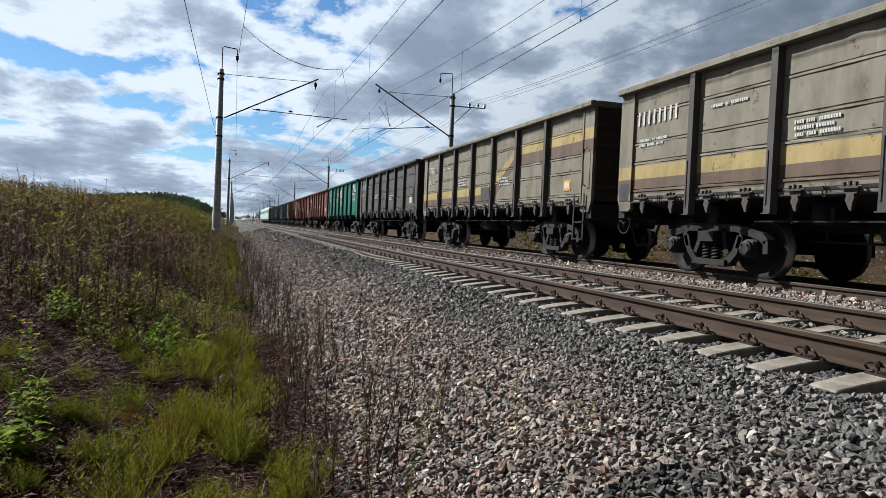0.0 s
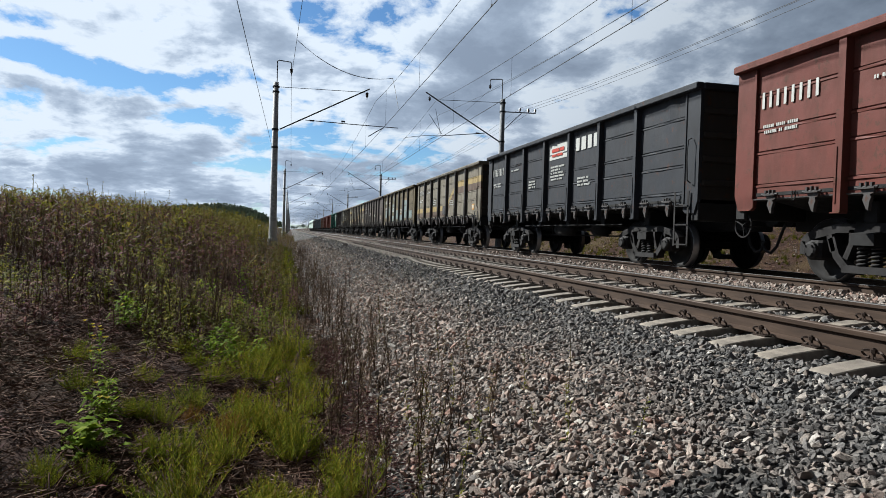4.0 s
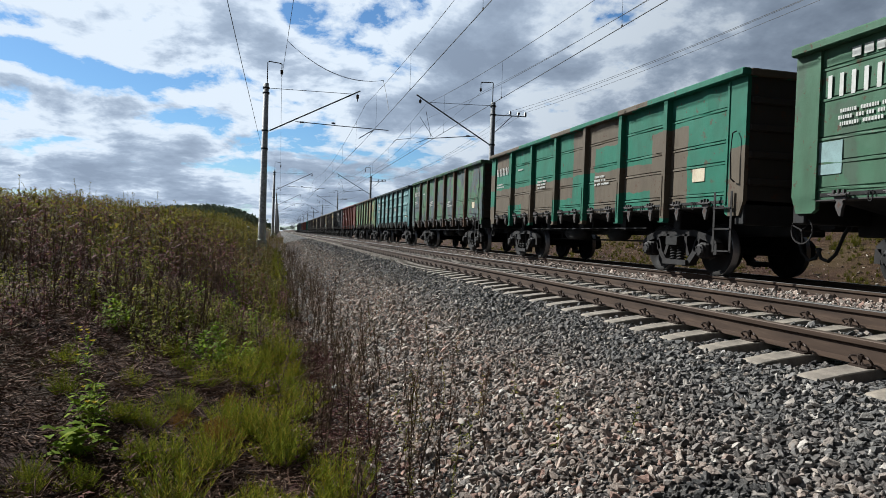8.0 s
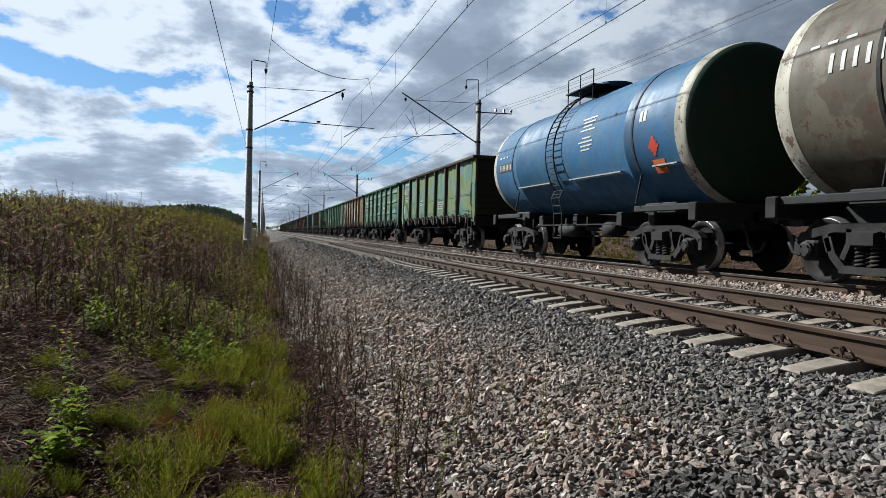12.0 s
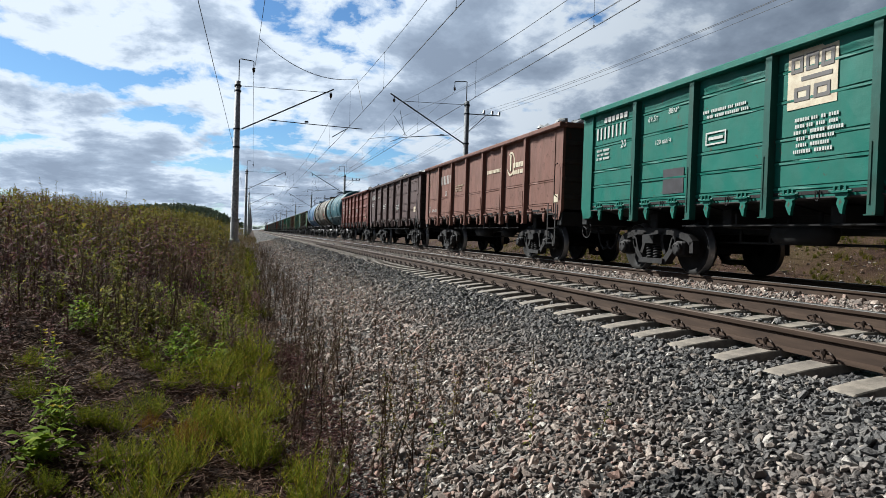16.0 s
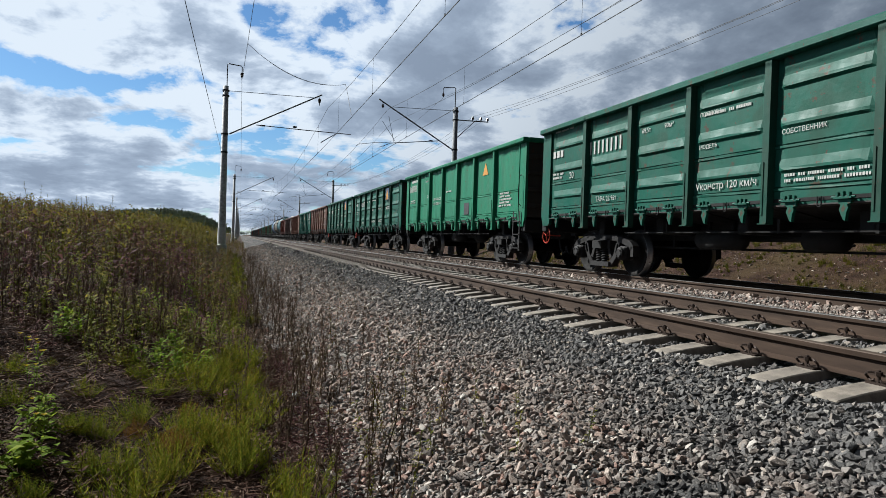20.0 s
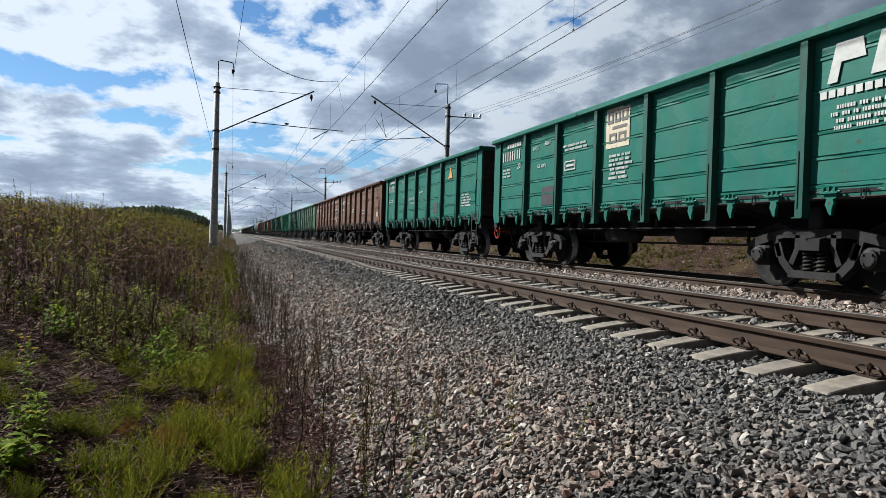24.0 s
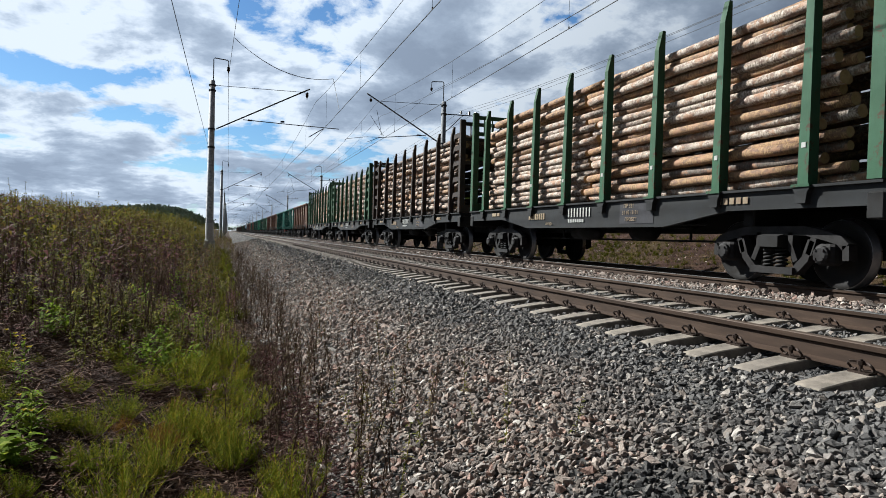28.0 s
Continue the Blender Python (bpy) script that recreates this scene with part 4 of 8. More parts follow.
def written(wagon, words, y, z, size, mat="letters", x=-SIDE):
    """Words on the side that faces the first track; y is where they begin."""
    me = cached(("text", words, size), lambda: text_mesh(words, size))
    z = clear(wagon, z + 0.7 * size, 0.7 * size) - 0.7 * size
    ob = tagged(part("lettering", me, MAT[mat], wagon), "painted lettering", kind="stuff")
    ob.matrix_basis = Matrix.Translation((x - 0.020, y, z)) @ Matrix(((0, 0, -1, 0), (-1, 0, 0, 0), (0, 1, 0, 0), (0, 0, 0, 1)))
    return ob


def bars(wagon, rows, y, z, mat="letters", x=-SIDE):
    """Unreadable writing and numbers as bars; rows of (drop, height, list of widths, gap)."""
    b = Build()
    z = clear(wagon, z, rows[-1][0] + rows[-1][1])
    for drop, h, widths, gap in rows:
        k = y
        for w in widths:
            b.box((x - 0.018, k - w / 2, z - drop - h / 2), (0.006, w, h))
            k -= w + gap
    return tagged(part("painted_marking", b.mesh("painted_marking"), MAT[mat], wagon), kind="stuff")


def digits(wagon, y, z, h, n=8, mat="letters"):
    # a painted number, as a row of bars
    return bars(wagon, [(0, h, [h * 0.21] * n, h * 0.40)], y, z, mat)


def small_print(wagon, y, z, lines, width, mat="letters", h=0.05, gap=0.04, seed=1):
    """Lines of writing too small to read: letter-sized bars in words."""
    rng = random.Random(seed)
    rows = []
    for i in range(lines):
        y0, end = y - rng.uniform(0.0, 0.12) * width, y - width * rng.uniform(0.75, 1.0)
        while y0 > end:
            n = rng.randint(2, 9)
            rows.append((y0, i * (h + gap), [rng.uniform(0.018, 0.034) for _ in range(n)]))
            y0 -= n * 0.040 + 0.045
    b = Build()
    z = clear(wagon, z, lines * (h + gap) - gap)
    for y0, drop, widths in rows:
        k = y0
        for w in widths:
            b.box((-SIDE - 0.018, k - w / 2, z - drop - h / 2), (0.006, w, h))
            k -= w + 0.014
    return tagged(part("painted_marking", b.mesh("painted_marking"), MAT[mat], wagon), kind="stuff")


def frame_block(b, y, z, w, h, t, x):
    """A hollow rectangle of bars round (y, z)."""
    for s in (-1, 1):
        b.box((x, y, z + s * (h - t) / 2), (0.006, w, t))
        b.box((x - 0.001, y + s * (w - t) / 2, z), (0.006, t, h))
    return b


def ring_logo(wagon, y, z, r, mat="cream"):
    # a plain open ring with a slanted stroke
    b = Build()
    for i in range(26):
        a0, a1 = math.radians(60 + i * 10.5), math.radians(60 + (i + 1) * 10.5)
        q = []
        for a, s in ((a0, 1.0), (a1, 1.0), (a1, 0.83), (a0, 0.83)):
            q.append((y + r * s * math.cos(a) * 0.85, z + r * s * math.sin(a)))
        b.prism(q, -SIDE - 0.016, -SIDE - 0.010)
    b.prism([(y + 0.07, z - 0.6 * r), (y + 0.07, z + 0.75 * r), (y - 0.03, z + 0.75 * r), (y - 0.03, z - 0.6 * r)], -SIDE - 0.016, -SIDE - 0.010)
    return part("emblem", b.mesh("emblem"), MAT[mat], wagon)


def block(wagon, y, z, w, h, mat, name="paint_patch", lift=0.009):
    return part(name, Build().box((-SIDE - lift, y, z), (0.006, w, h)).mesh(name), MAT[mat], wagon)


def ragged(wagon, y, z, w, h, mat, seed=1, lift=0.0075):
    """A hand-rolled patch of paint with uneven borders round (y, z)."""
    rng = random.Random(seed)
    ring = []
    for (a, c), (d, e) in zip(((1, -1), (1, 1), (-1, 1), (-1, -1)), ((1, 1), (-1, 1), (-1, -1), (1, -1))):
        for k in range(5):
            u = k / 5
            ring.append((y + (a + (d - a) * u) * w / 2 + rng.uniform(-0.014, 0.014), z + (c + (e - c) * u) * h / 2 + rng.uniform(-0.014, 0.014)))
    return part("paint_patch", Build().prism(ring, -SIDE - lift, -SIDE + 0.004).mesh("paint_patch"), MAT[mat], wagon)


CORNER = 0.46
BAY = (2 * HALF - 2 * CORNER) / 7


def bay_edges(i):
    a = -HALF + CORNER + i * BAY
    return a, a + BAY


# heights of the seams between the sheets of a side, by kind of wagon
SEAMS = {"ribs": (1.524, 2.136), "two": (1.51, 2.12), "four": (1.50, 2.03, 2.40, 2.96), "five": (1.44, 1.81, 2.15, 2.70, 3.13)}
RIBS = (1.80, 2.44, 3.00)


def panel_mesh(i, side, style):
    """One bay of a side: sheets lapped at their seams, pressed ribs on some wagons, and dents."""
    a, b = bay_edges(i)
    m = Build()
    z0, z1 = LEDGE, TOP - 0.06
    x = side * SIDE
    prof = [(z0, 0.0, 0)]
    rows = [(c, "seam") for c in SEAMS[style]] + ([(c, "rib") for c in RIBS] if style == "ribs" else [])
    for c, what in sorted(rows):
        if what == "seam":
            prof += [(c - 0.055, 0.0, 0), (c - 0.045, 0.013, 0), (c - 0.012, 0.013, 0), (c - 0.008, -0.014, 0), (c + 0.008, -0.014, 0), (c + 0.012, 0.0, 0)]
        else:
            prof += [(c - 0.075, 0.0, 1), (c - 0.035, 0.042, 1), (c + 0.005, 0.039, 1), (c + 0.13, 0.0, 1)]
    prof.append((z1, 0.0, 0))
    if style == "ribs":
        stations = [(a, 0.0), (a + 0.14, 0.0), (a + 0.20, 0.7), (a + 0.30, 1.0), ((a + b) / 2, 1.0), (b - 0.30, 1.0), (b - 0.20, 0.7), (b - 0.14, 0.0), (b, 0.0)]
    else:
        stations = [(a + (b - a) * j / 6, 1.0) for j in range(7)]
    rng = random.Random(i * 7 + 3 + len(style))
    rings = []
    for j, (y, k) in enumerate(stations):
        edge = 0.0 if j in (0, len(stations) - 1) else 1.0
        top = edge * 0.034 * rng.uniform(-0.5, 1.0)
        row = []
        for z, d, pressed in prof:
            dent = edge * rng.uniform(-0.005, 0.007) if 0 < prof.index((z, d, pressed)) < len(prof) - 1 else (top if z > 2 else 0.0)
            row.append((x + side * ((k if pressed else 1.0) * d + dent), y, z))
        rings.append(row)
    m.rings(rings, 0, False, False)
    m.box((x - side * 0.035, (a + b) / 2, (z0 + z1) / 2), (0.03, b - a, z1 - z0))
    return m.mesh("panel")


def post_mesh(i, side):
    y = -HALF + CORNER + i * BAY
    b = Build()
    x0, x1 = side * SIDE, side * POST
    b.rings([[(x0, y - 0.08, z), (x1, y - 0.062, z), (x1, y + 0.062, z), (x0, y + 0.08, z)] for z in (0.99, 1.15, TOP - 0.1)])
    b.box((side * (POST + 0.005), y + 0.03, 1.52), (0.014, 0.028, 0.78)).box((side * (POST - 0.02), y, 1.0), (0.10, 0.16, 0.014))
    return b.mesh("post")


def corner_mesh(end, side):
    y = end * (HALF - CORNER / 2)
    b = Build()
    x = side * (SIDE + 0.02)
    lo = 1.08
    y0, y1 = end * HALF, end * (HALF - CORNER)
    b.prism([(y0, TOP - 0.1), (y1, TOP - 0.1), (y1, lo + 0.05), (y1 + end * 0.08, lo), (y0 - end * 0.10, lo), (y0, lo + 0.25)], x - side * 0.06, x + side * 0.012)
    b.bar((x + side * 0.02, y1 + end * 0.02, lo + 0.2), (x + side * 0.02, y1 + end * 0.02, TOP - 0.12), 0.02, 0.05)
    return b.mesh("corner_plate")


def bracket_mesh():
    """Hatch catch: a pin lug over a wedge that hangs below the sill."""
    b = Build()
    b.prism([(-0.10, 0.035), (0.10, 0.035), (0.09, -0.01), (0.055, -0.03), (0.075, -0.10), (0.015, -0.22), (-0.02, -0.24), (-0.03, -0.14), (-0.055, -0.07), (-0.04, -0.03), (-0.09, -0.01)], -0.03, 0.02)
    b.box((-0.04, 0, 0.055), (0.06, 0.26, 0.025)).box((-0.045, -0.085, 0.09), (0.045, 0.03, 0.07)).box((-0.045, 0.0, 0.10), (0.045, 0.025, 0.07)).box((-0.045, 0.085, 0.09), (0.045, 0.03, 0.07))
    b.tube([(-0.045, -0.17, 0.065), (-0.045, 0.18, 0.065)], 0.016, 6)
    return b.mesh("hatch_bracket")


def hook_mesh():
    pts = [(0, -0.03, 0.06), (0, -0.035, -0.04), (0, -0.015, -0.08), (0, 0.015, -0.08), (0, 0.035, -0.04), (0, 0.03, 0.06)]
    return Build().tube(pts, 0.011, 5).mesh("lashing_hook")


def hatch_mesh(i, side):
    a, b = bay_edges(i)
    m = Build()
    m.rings([[(side * 0.22, y, 1.15), (side * 1.44, y, FLOOR + 0.0), (side * 1.44, y, FLOOR - 0.05), (side * 0.22, y, 1.08)] for y in (a + 0.04, b - 0.04)])
    return m.mesh("floor_hatch")


def gondola(spec, full=True):
    """Open-topped four-axle wagon; spec holds its paint, panels and marks."""
    t = thing("gondola_wagon", spec["label"], "freight wagon", (TRACK_X, 0, 0), "wagons of the train")
    style, body = spec["style"], spec["paint"]
    trim = spec.get("trim", body)
    if style == "ribs":
        RIBBED.add(t.name)
    for side in (-1, 1):
        for i in range(7):
            part("panel", cached(("panel", i, side, style), lambda: panel_mesh(i, side, style)), body, t)
        for i in range(1, 7):
            part("post", cached(("post", i, side), lambda: post_mesh(i, side)), spec.get("post", trim), t)
        for end in (-1, 1):
            part("corner_plate", cached(("corner", end, side), lambda: corner_mesh(end, side)), body, t)
        part("top_rail", cached(("rim", side), lambda: Build().box((side * 1.485, 0, TOP - 0.045), (0.17, 2 * HALF + 0.04, 0.13), 0, 0.02).mesh("top_rail")), trim, t)
        part("side_sill", cached(("sidesill", side), lambda: Build().box((side * 1.36, 0, FLOOR - 0.06), (0.06, 2 * HALF - 2 * CORNER, 0.13), 0, 0.012).box((side * 1.425, 0, LEDGE - 0.012), (0.075, 2 * HALF - 2 * CORNER, 0.018)).mesh("side_sill")), PAINT["darkgrey"], t)
        if full or side < 0:
            for i in range(7):
                part("floor_hatch", cached(("hatch", i, side), lambda: hatch_mesh(i, side)), MAT["black"], t)
    for end in (-1, 1):
        def wall():
            b = Build()
            b.box((0, end * (HALF - 0.06), (FLOOR + TOP) / 2 - 0.02), (2 * SIDE - 0.06, 0.05, TOP - FLOOR), 0)
            return b.mesh("end_wall")
        # one dark paint on every end: the shade away from the sun is painted in
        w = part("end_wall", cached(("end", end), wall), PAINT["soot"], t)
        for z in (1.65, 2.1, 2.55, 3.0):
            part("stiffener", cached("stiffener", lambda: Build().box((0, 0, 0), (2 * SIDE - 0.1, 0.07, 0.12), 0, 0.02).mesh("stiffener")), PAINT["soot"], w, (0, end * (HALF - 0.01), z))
        part("end_rail", cached("end_rail", lambda: Build().box((0, 0, 0), (2.84, 0.14, 0.13), 0, 0.02).mesh("end_rail")), trim, w, (0, end * (HALF - 0.03), TOP - 0.05))
    part("floor", cached("floor", lambda: Build().box((0, 0, FLOOR + 0.03), (2 * SIDE - 0.1, 2 * HALF - 0.2, 0.05)).mesh("floor")), MAT["black"], t)
    underframe(t, HALF, full)
    for y in (-4.33, 4.33):
        bogie(t, y, full)
    if full:
        for i in range(7):
            a, b = bay_edges(i)
            for u in (0.26, 0.74):
                part("hatch_bracket", cached("bracket", bracket_mesh), spec.get("hinge", body), t, (-SIDE - 0.05, a + (b - a) * u, FLOOR - 0.10), "", (0, 0, 0))
            part("lashing_hook", cached("hook", hook_mesh), MAT["cast"], t, (-SIDE - 0.03, (a + b) / 2, FLOOR - 0.06))
        def ladder():
            b = Build()
            y = -HALF + 0.45
            for q in (-0.22, 0.22):
                b.bar((-1.50, y + q, 0.45), (-1.50, y + q, 1.50), 0.012, 0.05)
            for z in (0.48, 0.86, 1.22):
                b.bar((-1.50, y - 0.22, z), (-1.50, y + 0.22, z), 0.04, 0.025)
            return b.mesh("step_ladder")
        part("step_ladder", cached("ladder", ladder), MAT["cast"], t)
        def rail():
            y = -HALF + 0.20
            return Build().tube([(-1.49, y, 1.65), (-1.56, y, 1.70), (-1.57, y + 0.02, 2.1), (-1.56, y, 2.46), (-1.49, y, 2.50)], 0.013, 6).mesh("grab_rail")
        part("grab_rail", cached("grab", rail), MAT["black"], t)
        def wheel():
            b = Build()
            ring = [(0, 0.20 * math.cos(a), 0.20 * math.sin(a)) for a in (2 * math.pi * k / 18 for k in range(19))]
            b.tube(ring, 0.014, 5)
            for k in range(3):
                a = 2 * math.pi * k / 3 + 0.4
                b.tube([(0.0, 0, 0), (0, 0.19 * math.cos(a), 0.19 * math.sin(a))], 0.011, 5)
            b.tube([(-0.02, 0, 0), (0.4, 0, 0)], 0.02, 6)
            return b.mesh("brake_wheel")
        part("brake_wheel", cached("handwheel", wheel), spec.get("wheel", MAT["cast"]), t, (-1.36, HALF - 0.12, 0.84))
    if "marks" in spec:
        spec["marks"](t)
    return t


def heap(wagon, y0, y1, seed, tall, mat, n=26):
    """Loose load that shows above the rim, in torn lumps."""
    rng = random.Random(seed)
    for _ in range(n):
        b = Build()
        y, x = rng.uniform(y0, y1), rng.uniform(-1.25, 0.3)
        r = rng.uniform(0.12, 0.34)
        z = TOP - 0.10 + tall * math.sin(math.pi * (0.1 + 0.8 * (y - y0) / (y1 - y0))) * rng.uniform(0.2, 1.0) + 0.16 * (x + 1.25)
        rings = []
        for k in range(5):
            q = math.pi * k / 4
            rings.append([(x + max(0.05, math.sin(q)) * r * math.cos(a) * rng.uniform(0.6, 1.1), y + max(0.05, math.sin(q)) * r * math.sin(a) * rng.uniform(0.7, 1.7), z - r * 0.45 * math.cos(q) + rng.uniform(-0.03, 0.05)) for a in (2 * math.pi * j / 7 for j in range(7))])
        part("load_lump", b.rings(rings).mesh("load_lump"), mat, wagon)


# ---- tank wagons ----
def tank_wagon(spec):
    t = thing("tank_wagon", spec["label"], "freight wagon", (TRACK_X, 0, 0), "wagons of the train")
    half, r, zc = 5.42, 1.56, 2.78
    shell, cap = spec["paint"], spec["ring"]
    L = 5.32
    def barrel():
        b = Build()
        b.lathe([(-L + 0.45, r), (-L + 2.2, r), (-L + 2.22, r + 0.012), (-L + 2.25, r), (0, r), (L - 2.25, r), (L - 2.22, r + 0.012), (L - 2.2, r), (L - 0.45, r)], "y", 56, (0, 0, zc))
        return b.mesh("barrel", True)
    part("barrel", cached("barrel", barrel), shell, t)
    for s in (-1, 1):
        def dish():
            b = Build()
            prof = [(L - 0.45, r + 0.003), (L - 0.22, r - 0.004)] + [(L - 0.22 + 0.42 * math.sin(a), (r - 0.004) * math.cos(a)) for a in (math.pi / 2 * k / 9 for k in range(1, 10))]
            b.lathe([(s * y, max(q, 0.002)) for y, q in prof], "y", 56, (0, 0, zc))
            me = b.mesh("dished_end", True)
            for p in me.polygons:
                if abs(p.center.y) < L - 0.16:
                    p.material_index = 1
            return me
        part("dished_end", cached(("dish", s), dish), (spec.get("end", shell), cap), t, None, "tank end with a white rim")
        def strap():
            b = Build()
            y = s * (half - 2.0)
            pts = [(1.566 * math.cos(a), y, zc + 1.566 * math.sin(a)) for a in (math.radians(-30 + 240 * k / 24) for k in range(25))]
            grow = lambda p: (p[0] * 1.006, zc + (p[2] - zc) * 1.006)
            b.rings([[(p[0], y - 0.03, p[2]), (grow(p)[0], y - 0.03, grow(p)[1]), (grow(p)[0], y + 0.03, grow(p)[1]), (p[0], y + 0.03, p[2])] for p in pts])
            b.tube([(-1.30, y, 1.92), (-1.42, y, 1.30)], 0.02, 6)
            return b.mesh("strap")
        part("strap", cached(("strap", s), strap), MAT["black"], t)
        def saddle():
            b = Build()
            b.box((0, s * (half - 1.7), 1.22), (2.1, 1.1, 0.22), 0, 0.02)
            b.box((-1.30, s * (half - 1.15), 1.20), (0.10, 2.1, 0.13), 0, 0.015)
            b.box((1.30, s * (half - 1.15), 1.17), (0.12, 2.1, 0.20), 0, 0.015)
            return b.mesh("frame_end")
        part("frame_end", cached(("saddle", s), saddle), spec.get("frame", MAT["black"]), t)
    def plat():
        b = Build()
        z = zc + r + 0.02
        b.box((0, 0.0, z + 0.04), (2.2, 1.5, 0.03))
        for x in (-1.05, 1.05):
            for y in (-0.7, 0.0, 0.7):
                b.tube([(x, y, z - 0.35), (x, y, z + 0.42)], 0.016, 5)
            b.tube([(x, -0.72, z + 0.42), (x, 0.72, z + 0.42)], 0.014, 5)
        return b.mesh("walkway")
    tagged(part("walkway_railing", cached("plat", plat), MAT["black"], t), kind="stuff")
    def dome():
        b = Build()
        b.lathe([(zc + r - 0.1, 0.42), (zc + r + 0.22, 0.42), (zc + r + 0.25, 0.47), (zc + r + 0.30, 0.47), (zc + r + 0.34, 0.0)], "z", 18, (0, 0.1, 0))
        return b.mesh("hatch_dome")
    part("hatch_dome", cached("dome", dome), shell, t)
    def lad():
        b = Build()
        arc = [(-1.0 * (r + 0.16) * math.cos(a), zc + (r + 0.16) * math.sin(a)) for a in (math.radians(-35 + 105 * k / 10) for k in range(11))]
        foot = [(-1.42, 0.55), (-1.42, 1.2), (-1.50, 1.6)]
        line = foot + arc
        for y in (-0.24, 0.24):
            b.tube([(x, y, z) for x, z in line], 0.02, 5)
        for (x, z), (x2, z2) in zip(line, line[1:]):
            b.tube([(x, -0.24, z), (x, 0.24, z)], 0.014, 5)
            b.tube([((x + x2) / 2, -0.24, (z + z2) / 2), ((x + x2) / 2, 0.24, (z + z2) / 2)], 0.014, 5)
        return b.mesh("ladder")
    part("ladder", cached("tankladder", lad), MAT["black"], t, (0, 0.35, 0))
    underframe(t, half)
    for y0, y1 in ((0.75, 3.0), (-2.9, -0.4), (-4.9, -4.1)):
        part("side_ledge", Build().box((-1.44, (y0 + y1) / 2, 2.02), (0.12, y1 - y0, 0.03)).mesh("side_ledge"), MAT["ledge"], t, None, "narrow pale ledge")
    for y in (-3.9, 3.9):
        bogie(t, y)
    def curved(y, z, w, h, mat, name="painted_marking"):
        # a painted patch that lies on the shell
        b = Build()
        n = 6
        rows = []
        for k in range(n + 1):
            zz = z - h / 2 + h * k / n
            x = -math.sqrt(max(0.01, (r + 0.008) ** 2 - (zz - zc) ** 2))
            rows.append([(x, y + w / 2, zz), (x, y - w / 2, zz), (x + 0.004, y - w / 2, zz), (x + 0.004, y + w / 2, zz)])
        b.rings(rows)
        return part(name, b.mesh(name), MAT[mat], t)
    spec["marks"](t, curved)
    return t


# ---- timber wagons ----
def log_mesh(k):
    rng = random.Random(900 + k)
    b = Build()
    r0, r1 = rng.uniform(0.074, 0.097), rng.uniform(0.066, 0.084)
    bend = (rng.uniform(-0.05, 0.05), rng.uniform(-0.04, 0.04))
    L = 5.9
    rings = []
    for i in range(9):
        u = i / 8
        r = (r0 + (r1 - r0) * u) * rng.uniform(0.90, 1.06)
        cx, cz = bend[0] * math.sin(math.pi * u) + rng.uniform(-0.008, 0.008), bend[1] * math.sin(math.pi * u) + rng.uniform(-0.008, 0.008)
        rings.append([(cx + r * math.cos(a) * rng.uniform(0.95, 1.05), -L / 2 + L * u, cz + r * math.sin(a) * rng.uniform(0.95, 1.05)) for a in (2 * math.pi * j / 9 for j in range(9))])
    b.rings(rings)
    b.s[-1] = b.s[-2] = 1
    me = b.mesh("log")
    sm = [len(p.vertices) == 4 for p in me.polygons]
    me.polygons.foreach_set("use_smooth", sm)
    return me


